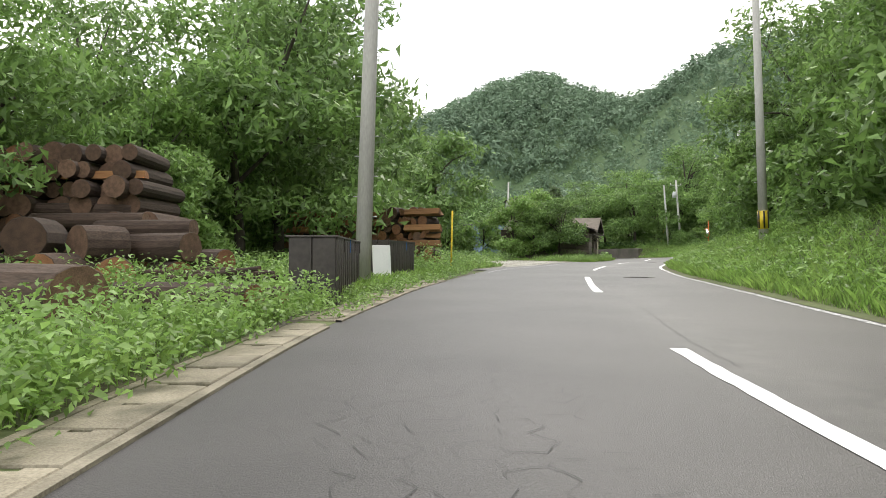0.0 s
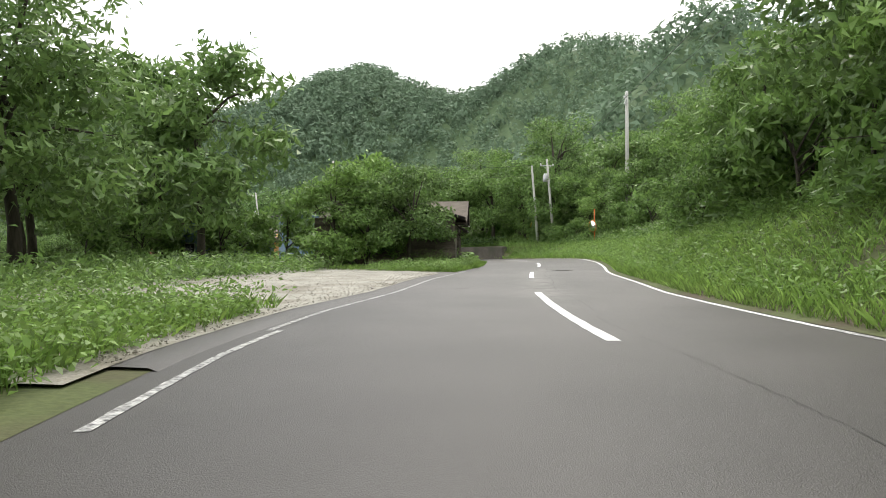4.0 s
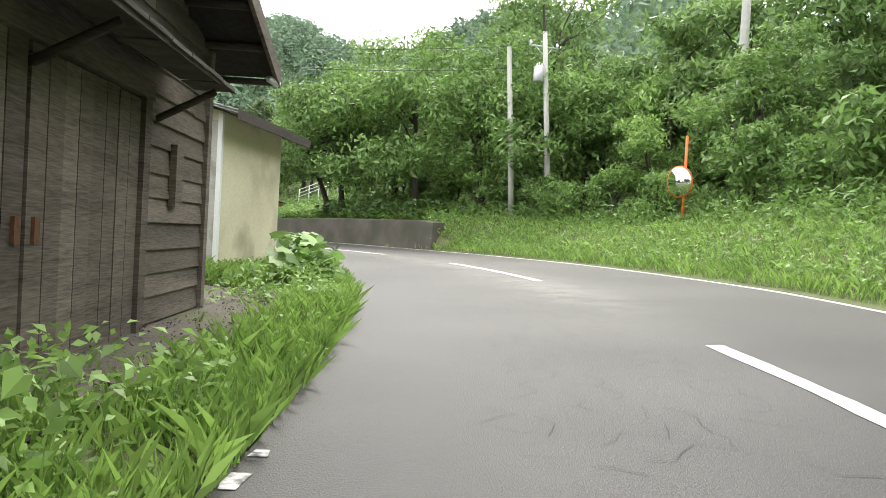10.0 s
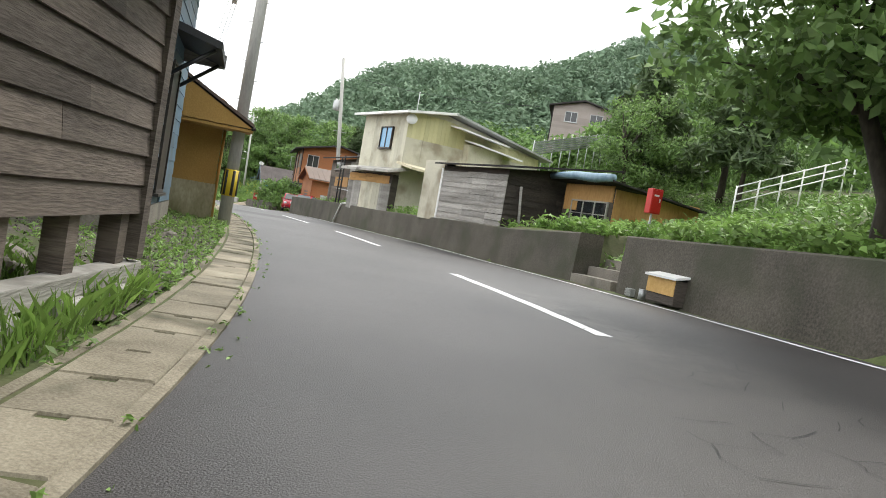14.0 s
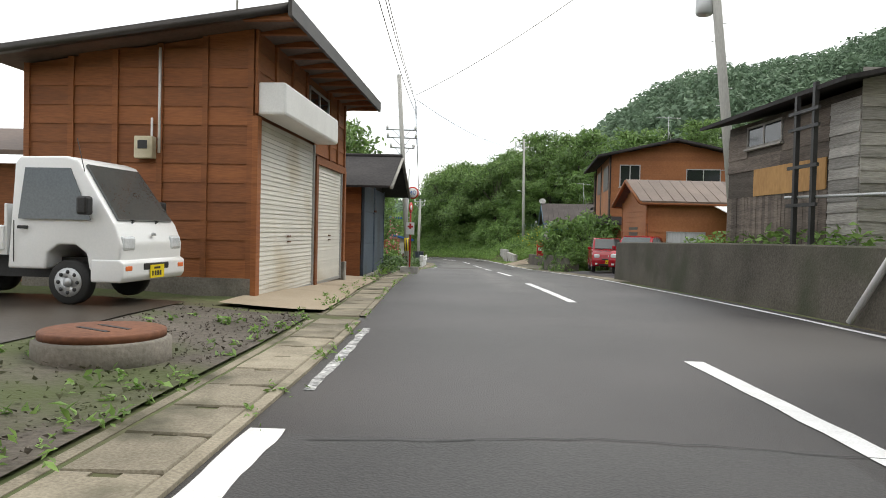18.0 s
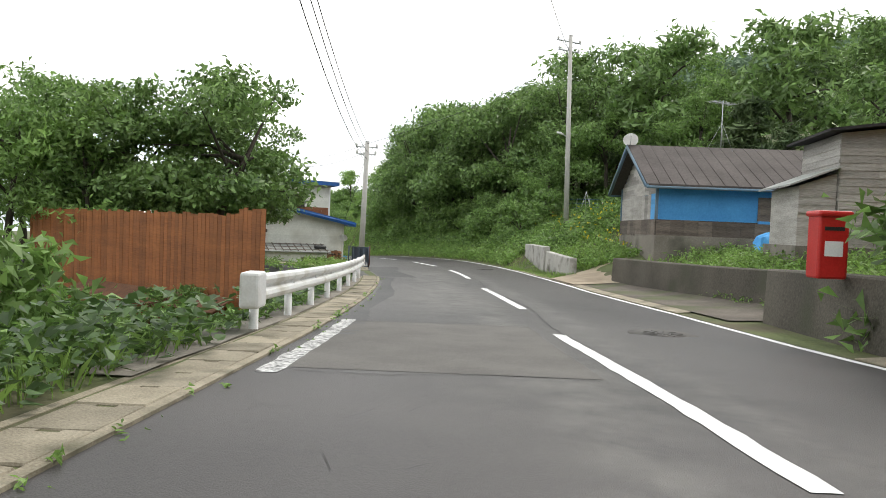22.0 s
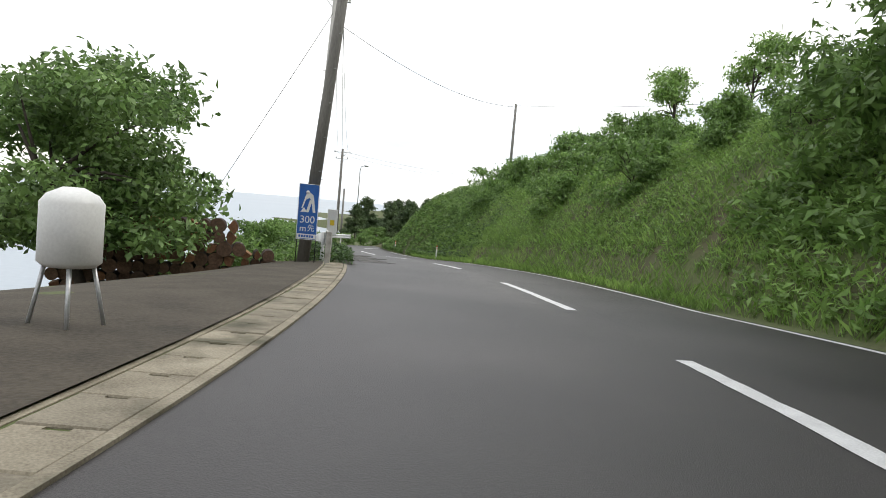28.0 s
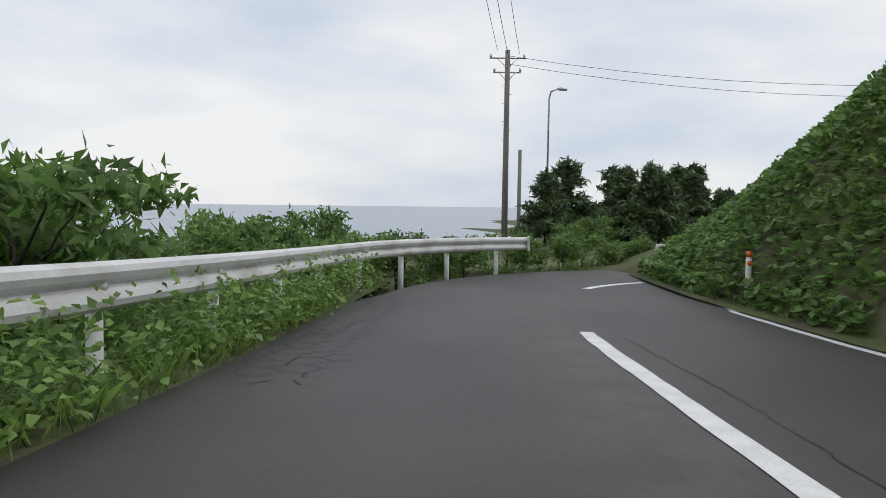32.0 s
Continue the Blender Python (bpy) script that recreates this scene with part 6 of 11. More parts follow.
def cream_house():
    t = thing("house", "two-storey house with cream panel walls, patched with boards below", "house", 7.2, 124.0, 1.55, 44 + 90, "houses along the road")
    L, D, E = 4.6, 8.5, 5.05
    prism("wall", t, M_PANEL, [(-D, 0), (0, 0), (0, E), (-2.2, E + 0.35), (-D, E - 0.7)], "x", 0.02, L)
    upright(t, M_YELLOW, (0, 0), (0, -D), 3.9, E, 0.24, 0.02, top=lambda u: E + 0.1 - max(0, u - 2.2) * 0.13)
    upright(t, M_PANEL, (0, 0), (0, -D), 2.2, 3.9, 0.9, 0.03)
    upright(t, M_PANEL, (L, 0), (0, 0), 1.9, E, 0.3, 0.02, holes=[(2.1, 3.3, 3.3, 4.4)])
    window(t, (L - 2.1, 0), (L - 3.3, 0), 3.3, 4.4, M_FRAME, mat("bright_blue_pane", (0.12, 0.3, 0.5), (0.2, 0.4, 0.6), 2, 0.1), 2, 0.12)
    p, q = [(-0.6, 0.5, E - 0.08), (L + 0.5, 0.5, E - 0.08)], [(-0.6, -2.4, E + 0.4), (L + 0.5, -2.4, E + 0.4)]
    roof_slab("roof", t, M_WHITEPAINT, p, q, 0.12)
    roof_slab("roof", t, M_ROOF_GREY, [(-0.6, -D - 0.5, E - 0.75), (L, -D - 0.5, E - 0.75)], [(-0.6, -2.3, E + 0.4), (L, -2.3, E + 0.4)], 0.1)
    for y0, z in ((-3.6, 4.75), (-4.6, 4.2)):
        roof_slab("eyebrow_roof", t, M_WHITEPAINT, [(-1.1, y0 - 1.9, z - 0.3), (-1.1, y0 + 1.2, z)], [(0, y0 - 1.9, z - 0.12), (0, y0 + 1.2, z + 0.18)], 0.08)
    box("bay", t, M_PANEL, -0.5, 0.0, -5.6, -3.4, 2.2, 4.2)
    roof_slab("porch_roof", t, M_CONC_PALE, [(-0.6, 1.0, 2.0), (L, 1.0, 2.0)], [(-0.6, -0.1, 2.25), (L, -0.1, 2.25)], 0.12)
    roof_slab("side_roof", t, M_CREAM, [(-1.6, -5.0, 2.1), (-1.6, 0.3, 2.3)], [(0, -5.0, 2.35), (0, 0.3, 2.55)], 0.12)
    for x0, x1, m in ((0.1, 1.1, M_GREYBOARD), (1.15, 3.2, M_PANEL), (3.25, L, M_GREYBOARD)):
        upright(t, m, (x1, 0.35), (x0, 0.35), 0, 1.55, 0.22, 0.03)
    siding(t, M_PLY, (L, 0.4), (0.2, 0.4), 1.5, 1.95, 0.13, 0.03, longest=1.3, ragged=0.02)
    box("patch_wall", t, M_DARKBOARD, 0.05, L, -0.05, 0.35, 0, 1.98)
    disc("satellite_dish", t, M_WHITEPAINT, (-0.25, 0.0, 4.75), (-0.8, 0.5, 0.35), 0.27, 0.05, 20)
    rod("dish_arm", t, M_GALV, [(-0.2, 0.0, 4.7), (0.02, -0.05, 4.55)], 0.02, 6)
    rod("aerial_mast", t, M_GALV, [(2.0, -1.5, E + 0.3), (2.0, -1.5, E + 1.5)], 0.02, 6)


cream_house()


def patched_shack():
    t = thing("shack", "tall unpainted shack patched with odd boards behind a ladder frame", "shack", 2.45, 131.6, 1.65, 35 + 90, "shacks on the terrace")
    L, D = 5.2, 5.0
    prism("wall", t, M_DARKBOARD, [(-D, 0), (0, 0), (0, 2.75), (-D, 3.9)], "x", 0.02, L)
    siding(t, M_GREYBOARD, (0.9, 0), (0, 0), 0, 2.7, 0.2, 0.03, longest=1.2)
    siding(t, M_GREYBOARD, (0, 0), (0, -D), 0.0, 3.2, 0.22, 0.03, longest=3)
    siding(t, M_BOARD, (L, 0), (0.9, 0), 1.65, 2.75, 0.3, 0.03, holes=[(1.0, 2.6, 2.15, 2.75)], longest=3)
    window(t, (L - 1.0, 0.0), (L - 2.6, 0.0), 2.15, 2.65, M_GREYBOARD, M_GLASS, 2, 0.05)
    box("plywood_panel", t, M_PLY, 0.95, 3.8, 0.02, 0.05, 1.05, 1.65)
    upright(t, M_BOARD, (L, 0), (0.9, 0), 0, 1.05, 0.14, 0.03)
    roof_slab("roof", t, M_ROOF, [(-0.5, 0.6, 2.75), (L + 0.4, 0.6, 2.75)], [(-0.5, -D, 4.0), (L + 0.4, -D, 4.0)], 0.08)
    lad = box("ladder_frame", t, M_BLACK, 0.35, 0.43, 0.55, 0.63, -0.2, 2.9)
    box("ladder_post", lad, M_BLACK, 0.95, 1.03, 0.55, 0.63, -0.2, 2.75)
    for z in (0.7, 1.4, 2.1, 2.4):
        box("rung", lad, M_BLACK, 0.2, 1.2, 0.6, 0.65, z, z + 0.06)
    rod("scaffold_rail", t, M_GALV, [(-4.5, 0.5, 0.75), (1.4, 0.55, 0.9)], 0.03, 6)
    for x in (-4.2, -3.4, -2.4):
        rod("scaffold_post", t, M_GALV, [(x, 0.5, -0.3), (x, 0.5, 0.95)], 0.022, 6)


patched_shack()

# ---- a plain gabled house, its ridge along x or y ----
def level(x, y):
    s, d = along(x, y)
    return float(ground(s, d)[0][2])


def gabled(t, x0, x1, y0, y1, z0, eave, apex, axis, wall, roof, trim, pitch=0.2, over=0.45, holes=None, sides="nfrb", boards=True, thick=0.1, corner=None):
    """Walls with lapped boards and two roof slabs. sides: near end, far end, road front and back; holes: wall openings by side."""
    holes = holes or {}
    if axis == "y":
        c = (x0 + x1) / 2
        prism("wall", t, wall, [(x0 + 0.03, z0), (x1 - 0.03, z0), (x1 - 0.03, eave), (c, apex - 0.03), (x0 + 0.03, eave)], "y", y0 + 0.03, y1 - 0.03)
        peak = lambda u: eave + (apex - eave) * (1 - abs(u - (x1 - x0) / 2) / ((x1 - x0) / 2))
        tops = {"r": peak, "b": peak, "n": None, "f": None}
    else:
        c = (y0 + y1) / 2
        prism("wall", t, wall, [(y0 + 0.03, z0), (y1 - 0.03, z0), (y1 - 0.03, eave), (c, apex - 0.03), (y0 + 0.03, eave)], "x", x0 + 0.03, x1 - 0.03)
        peak = lambda u: eave + (apex - eave) * (1 - abs(u - (y1 - y0) / 2) / ((y1 - y0) / 2))
        tops = {"n": peak, "f": peak, "r": None, "b": None}
    ways = {"n": ((x0, y1), (x0, y0)), "f": ((x1, y0), (x1, y1)), "r": ((x0, y0), (x1, y0)), "b": ((x1, y1), (x0, y1))}
    if boards:
        for k in sides:
            siding(t, wall, *ways[k], z0 + 0.02, apex if tops[k] else eave, pitch, 0.026, holes.get(k, ()), tops[k], longest=7)
    for x, y in ((x0, y0), (x0, y1), (x1, y0), (x1, y1)):
        box("corner_board", t, corner or trim, x - 0.05, x + 0.05, y - 0.05, y + 0.05, z0, eave, 0.008)
    run = (x1 - x0) / 2 if axis == "y" else (y1 - y0) / 2
    drop = (apex - eave) / run * over
    for sg in (-1, 1):
        if axis == "y":
            e = c + sg * (run + over)
            p, q = [(e, y0 - over, eave - drop), (e, y1 + over, eave - drop)], [(c, y0 - over, apex), (c, y1 + over, apex)]
        else:
            e = c + sg * (run + over)
            p, q = [(x0 - over, e, eave - drop), (x1 + over, e, eave - drop)], [(x0 - over, c, apex), (x1 + over, c, apex)]
        r = roof_slab("roof", t, roof, p, q, thick)
        for i in (0, 1):
            rod("barge_board", r, trim, [(*p[i][:2], p[i][2] + 0.02), (*q[i][:2], q[i][2] + 0.02)], 0.085, 4)
        rod("gutter_pipe", r, trim, [(p[0][0], p[0][1], p[0][2] - 0.02), (p[1][0], p[1][1], p[1][2] - 0.02)], 0.05, 6)
        n = max(3, int(math.dist(p[0], p[1]) / 0.45))
        seams(t, r, p, q, n, roof)
    return t


def aerial(x, y, z, h, yaw):
    t = thing("tv_aerial", "thin metal television aerial on a mast, on the roof", "aerial", x, y, z, yaw, "roof aerials")
    rod("mast", t, M_GALV, [(0, 0, 0), (0, 0, h)], 0.02, 6)
    rod("boom", t, M_GALV, [(-0.7, 0, h - 0.1), (0.7, 0, h - 0.1)], 0.015, 6)
    for k in range(8):
        rod("element", t, M_GALV, [(-0.65 + 0.18 * k, -0.28, h - 0.1), (-0.65 + 0.18 * k, 0.28, h - 0.1)], 0.007, 5)
    for a in (0.5, 2.6, 4.7):
        rod("stay", t, M_GALV, [(math.cos(a) * 0.6, math.sin(a) * 0.6, -0.1), (0, 0, h * 0.55)], 0.006, 4)


def dish(x, y, z, yaw, r=0.3):
    t = thing("satellite_dish", "white satellite dish on a bracket", "satellite dish", x, y, z, yaw, "satellite dishes")
    bm = bmesh.new()
    rings = []
    for i in range(5):
        q = r * i / 4
        zz = 0.35 * q * q / r
        rings.append([bm.verts.new((math.cos(a) * max(q, 0.004), zz, math.sin(a) * max(q, 0.004))) for a in np.linspace(0, 2 * math.pi, 25)[:-1]])
    for a, b in zip(rings, rings[1:]):
        for i in range(24):
            bm.faces.new((a[i], a[(i + 1) % 24], b[(i + 1) % 24], b[i]))
    geom = bmesh.ops.solidify(bm, geom=bm.faces[:], thickness=0.012)
    bmesh.ops.rotate(bm, verts=bm.verts, cent=(0, 0, 0), matrix=Matrix.Rotation(radians(-35), 3, "X"))
    part("reflector", bm, M_WHITEPAINT, t)
    rod("feed_arm", t, M_GALV, [(0, 0.02, -r * 0.9), (0, 0.42, 0.1)], 0.012, 6)
    box("feed_horn", t, M_WHITEPAINT, -0.035, 0.035, 0.36, 0.46, 0.06, 0.15, 0.01)
    rod("bracket", t, M_GALV, [(0, -0.02, 0), (0, -0.22, -0.1), (0, -0.22, -0.45)], 0.02, 6)


# ---- low orange house with a gable to the road ----
def low_orange_house():
    z = level(-5.4, 145.9)
    t = thing("house", "low orange board house with a brown gabled sheet roof", "house", -5.75, 146.3, z, 33 + 90, "houses along the road")
    E, A = 3.25 - z, 4.1 - z
    gabled(t, 0, 3.9, -8, 0, -0.3, E, A, "y", M_ORANGE_PALE, M_ROOF_BROWN, M_ORANGE, 0.22, 0.4, {"n": [(5.6, 7.2, 0.8, 1.75)], "r": [(1.3, 2.7, 0, 2.0)]})
    window(t, (0, -0.8), (0, -2.4), 0.8, 1.75, M_ALU, M_CURTAIN, 2, 0.05)
    window(t, (1.3, 0), (2.7, 0), 0.0, 2.0, M_FRAME, M_GLASS, 2, 0.06, 0, "door", False)
    c = thing("carport", "white corrugated carport roof on thin pipe posts", "carport", -5.75, 146.3, z, 33 + 90)
    r = roof_slab("roof", c, M_WHITEPAINT, [(-2.6, -7.6, E - 0.75), (-2.6, -2.6, E - 0.75)], [(-0.1, -7.6, E - 0.2), (-0.1, -2.6, E - 0.2)], 0.04)
    for x, y in ((-2.4, -7.4), (-2.4, -2.8)):
        rod("post", c, M_GALV, [(x, y, -0.4), (x, y, E - 0.72)], 0.03, 8)
    for k in range(3):
        rod("rail", c, M_GALV, [(-2.7, -2.4 + 1.3 * 0, 0.6 + 0.5 * k), (-2.7, -7.6, 0.6 + 0.5 * k)], 0.02, 6)


# ---- two-storey orange house ----
def tall_orange_house():
    z = level(-10.0, 154.6)
    t = thing("house", "two-storey orange board house with a shallow dark roof", "house", -10.5, 154.9, z, 25.8 + 90, "houses along the road")
    E = 6.1 - z
    gabled(t, 0, 9.0, -6.8, 0, -0.3, E, E + 0.75, "x", M_ORANGE_PALE, M_ROOF, M_ROOF, 0.24, 0.75,
           {"n": [(1.4, 3.1, 3.5, 4.35)], "r": [(1.0, 3.6, 3.3, 4.6), (5.2, 7.6, 3.3, 4.6), (1.0, 3.4, 0.6, 1.9)]}, "nfr")
    for a, b in ((1.0, 3.6), (5.2, 7.6)):
        window(t, (a, 0), (b, 0), E - 1.75, E - 0.45, M_FRAME, M_CURTAIN, 3, 0.07)
    window(t, (1.0, 0), (3.4, 0), 0.6, 1.9, M_FRAME, M_GLASS, 2, 0.07)
    window(t, (0, -4.0), (0, -5.8), E - 1.55, E - 0.7, M_ALU, M_GLASS, 2, 0.05)
    window(t, (0, -0.5), (0, -1.6), E - 1.7, E - 0.5, M_ALU, M_GLASS, 2, 0.05)
    for p, q in ((((-0.75, 0.8, 2.45), (9.4, 0.8, 2.45)), ((-0.75, -0.02, 2.85), (9.4, -0.02, 2.85))), (((-0.85, 0.8, 2.45), (-0.85, -4, 2.45)), ((-0.02, 0.8, 2.85), (-0.02, -4, 2.85)))):
        roof_slab("pent_roof", t, M_ROOF, list(p), list(q), 0.08)
    for x in (-0.35, 4.4, 9.2):
        rod("downpipe", t, M_ROOF_BROWN, [(x, 0.08, 0), (x, 0.08, E - 0.2)], 0.035, 8)
    p = t.matrix_basis @ Vector((2.2, -3.4, E + 0.8))
    aerial(p.x, p.y, p.z, 1.7, 40)
    w = (t.matrix_basis @ Vector((-0.12, -0.25, 0)))
    g = thing("gas_bottle", "grey gas bottle standing by the wall", "gas bottle", w.x, w.y, level(w.x, w.y), 0)
    rod("body", g, M_GALV, [(0, 0, 0), (0, 0, 0.06), (0, 0, 0.9), (0, 0, 1.05), (0, 0, 1.12)], [0.14, 0.18, 0.18, 0.12, 0.05], 16)
    rod("valve", g, M_RUST, [(0, 0, 1.1), (0, 0, 1.2)], 0.03, 8)


# ---- blue board house on the bank ----
def bank_house():
    t = thing("house", "old bright-blue board house with a grey sheet roof on the bank", "house", -22.4, 173.1, 1.4, 29 + 90, "houses along the road")
    L, D, E, A = 6.2, 10.0, 1.42, 2.95
    gabled(t, 0, L, -D, 0, 0, E, A, "y", M_SKYBLUE, M_ROOF_DULL, M_BLUE, 0.19, 0.5, {"n": [(D - 9.9, D - 3.6, 0, 0.95)]}, "n")
    peak = lambda u: E + (A - E) * (1 - abs(u - L / 2) / (L / 2))
    siding(t, M_GREYBOARD, (0, 0), (L, 0), 0.95, A, 0.17, 0.03, (), peak, longest=2.2)
    upright(t, M_GREYBOARD, (0.9, 0), (L, 0), 0, 0.95, 0.5, 0.02)
    siding(t, M_SKYBLUE, (0, 0), (0.85, 0), 0, 0.95, 0.19, 0.03)
    upright(t, M_BOARD, (0, -3.6), (0, -9.9), 0.05, 0.95, 0.6, 0.02)
    box("foundation", t, M_CONC, -0.1, L, -D, 0.05, -2.5, -0.55)
    upright(t, M_BOARD, (-0.06, 0), (-0.06, -D), -0.6, 0.0, 0.5, 0.03)
    upright(t, M_BOARD, (0, 0.05), (L, 0.05), -0.6, 0.0, 0.5, 0.03)
    box("skirt", t, M_DARKBOARD, -0.05, L, -D, 0.03, -0.6, 0.02)
    box("sill_board", t, M_SKYBLUE, -0.09, -0.03, -D, -3.6, -0.02, 0.08)
    p = t.matrix_basis @ Vector((3.1, 0.4, 2.95))
    dish(p.x, p.y, p.z + 0.35, 200, 0.3)
    p = t.matrix_basis @ Vector((3.1, -3.2, 2.95))
    aerial(p.x, p.y, p.z, 2.0, 60)
    q = thing("tarpaulin", "crumpled blue tarpaulin over a heap beside the house", "tarpaulin", *(t.matrix_basis @ Vector((-2.4, -4.0, -0.9))), 0)
    bm = bmesh.new()
    bmesh.ops.create_uvsphere(bm, u_segments=24, v_segments=14, radius=1)
    for v in bm.verts:
        k = 1 + 0.28 * noise.noise(v.co * 2.2) + 0.1 * noise.noise(v.co * 6)
        v.co = Vector((v.co.x * 1.3 * k, v.co.y * 0.8 * k, max(-0.1, v.co.z) * 0.9 * k))
    part("sheet", bm, M_SKYBLUE, q)


# ---- white house with blue fascias ----
M_WIRE_DARK = mat("black_cable", (0.012, 0.012, 0.013), (0.03, 0.03, 0.03), 2, 0.6)
M_SLATE = mat("blue_grey_slate", (0.1, 0.13, 0.17), (0.2, 0.25, 0.31), 3, 0.45, 0.2, vary=0.15, space="World")


def white_house():
    t = thing("house", "white board house with bright blue fascias, beside the road", "house", -40.75, 177.4, -1.42, 52 + 90, "houses along the road")
    # single-storey front block, its gable to the lane
    gabled(t, -1.1, 1.9, 0.1, 5.35, -0.4, 2.27, 2.82, "x", M_WHITE, M_ROOF, M_BLUETRIM, 0.19, 0.5, None, "nr", corner=M_WHITE)
    for y0, z0 in ((-0.45, 2.15), (5.9, 2.15)):
        v = [(-1.64, y0, z0 - 0.1), (-1.64, 2.725, 2.72), (-1.64, 2.725, 2.96), (-1.64, y0, z0 + 0.14)]
        v += [(-1.6, *p[1:]) for p in v]
        ob = pieces("fascia", v, [(0, 1, 2, 3), (7, 6, 5, 4), (0, 4, 5, 1), (1, 5, 6, 2), (2, 6, 7, 3), (3, 7, 4, 0)], M_BLUETRIM)
        ob.parent = t
    box("eave_fascia", t, M_BLUETRIM, -1.6, 2.42, -0.5, -0.45, 2.06, 2.28)
    box("soffit", t, M_WHITEPAINT, -1.55, 2.4, -0.44, 0.06, 2.12, 2.15)
    box("side_panel", t, M_BRICK, -1.15, -1.1, 4.85, 5.4, -0.3, 1.9)
    siding(t, M_BRICK, (-1.08, 0.06), (1.9, 0.06), -0.36, 0.55, 0.155, 0.03, longest=1.8)
    rod("power_cable", t, M_WIRE_DARK, [(-1.0, 0.04, 1.5), (0.1, 0.03, 1.3), (0.3, 0.03, 1.25), (1.85, 0.03, 1.62)], 0.012, 5)
    rod("power_cable", t, M_WIRE_DARK, [(0.28, 0.03, 1.85), (0.33, 0.02, 1.4), (0.28, 0.02, 1.05), (0.3, 0.03, -0.3)], 0.012, 5)
    # window bay, one step nearer the road
    box("bay_wall", t, M_WHITE, 1.95, 3.6, -0.02, 0.6, -0.5, 2.3)
    siding(t, M_WHITE, (1.92, 0.1), (1.92, -0.05), 0.55, 1.6, 0.19, 0.02)
    siding(t, M_WHITE, (1.92, -0.05), (3.6, -0.05), 0.57, 1.62, 0.19, 0.026, [(0.1, 1.4, 0.5, 1.5)], longest=4)
    siding(t, M_BRICK, (1.92, -0.05), (3.6, -0.05), -0.36, 0.57, 0.155, 0.03, longest=1.4)
    siding(t, M_BRICK, (1.92, -0.05), (3.6, -0.05), 1.62, 2.32, 0.155, 0.03, longest=1.4)
    window(t, (2.02, -0.05), (3.32, -0.05), 0.6, 1.42, M_FRAME, M_CURTAIN, 2, 0.07)
    h = roof_slab("window_hood", t, M_BLUETRIM, [(1.5, -0.42, 1.46), (3.48, -0.42, 1.46)], [(1.5, -0.02, 1.64), (3.48, -0.02, 1.64)], 0.05)
    box("hood_edge", h, M_BLUETRIM, 1.48, 3.5, -0.45, -0.41, 1.4, 1.53, 0.006)
    # door bay, nearer still
    box("porch_wall", t, M_WHITE, 3.62, 6.4, -0.31, 0.6, -0.5, 1.75)
    siding(t, M_WHITE, (3.6, -0.04), (3.6, -0.34), 0.6, 1.6, 0.19, 0.02)
    siding(t, M_BRICK, (3.6, -0.04), (3.6, -0.34), -0.3, 0.6, 0.155, 0.025)
    siding(t, M_WHITE, (3.6, -0.34), (6.4, -0.34), 0.62, 1.62, 0.19, 0.026, [(0.12, 1.07, -0.3, 1.6), (1.15, 2.15, 0.6, 1.6)], longest=4)
    siding(t, M_BRICK, (4.72, -0.34), (6.4, -0.34), -0.2, 0.62, 0.155, 0.03, longest=1.6)
    window(t, (3.72, -0.34), (4.68, -0.34), -0.08, 1.5, M_FRAME, M_GLASS, 2, 0.08, 1, "door", False)
    window(t, (4.78, -0.34), (5.72, -0.34), 0.72, 1.5, M_FRAME, M_GLASS, 2, 0.08)
    rod("downpipe", t, M_STAINED, [(6.15, -0.42, 1.55), (6.15, -0.42, 0.0)], 0.035, 8)
    # two-storey block behind
    box("upper_wall", t, M_WHITE, 3.23, 8.55, 0.08, 5.6, 1.2, 4.5)
    siding(t, M_WHITE, (3.2, 5.6), (3.2, 0.05), 3.1, 4.5, 0.19, 0.026, [(0.85, 2.0, 3.1, 3.9), (2.8, 4.1, 3.1, 3.9)], longest=7)
    siding(t, M_BRICK, (3.2, 5.6), (3.2, 0.05), 2.25, 3.1, 0.17, 0.026, longest=3)
    siding(t, M_WHITE, (3.2, 0.05), (8.6, 0.05), 2.2, 4.5, 0.19, 0.026, [(2.6, 4.4, 3.1, 3.9)], longest=7)
    box("corner_board", t, M_WHITEPAINT, 3.15, 3.25, 0.0, 0.1, 2.2, 4.5, 0.008)
    window(t, (3.2, 4.75), (3.2, 3.6), 3.13, 3.83, M_FRAME, M_CURTAIN, 2, 0.06)
    window(t, (3.2, 2.8), (3.2, 1.5), 3.13, 3.83, M_FRAME, M_GLASS, 2, 0.06)
    window(t, (5.8, 0.05), (7.6, 0.05), 3.1, 3.9, M_FRAME, M_GLASS, 2, 0.06)
    p, q = [(2.75, -0.4, 4.5), (9.0, -0.4, 4.5)], [(2.75, 6.0, 4.64), (9.0, 6.0, 4.64)]
    r = roof_slab("roof", t, M_ROOF_GREY, p, q, 0.1)
    v = [(2.7, -0.4, 4.38), (2.7, 6.0, 4.5), (2.7, 6.0, 4.7), (2.7, -0.4, 4.6)]
    v += [(2.75, *c[1:]) for c in v]
    pieces("fascia", v, [(0, 1, 2, 3), (7, 6, 5, 4), (0, 4, 5, 1), (1, 5, 6, 2), (2, 6, 7, 3), (3, 7, 4, 0)], M_BLUETRIM).parent = r
    box("fascia", r, M_BLUETRIM, 2.75, 9.0, -0.44, -0.4, 4.4, 4.6)
    seams(t, r, p, q, 20, M_ROOF_GREY)
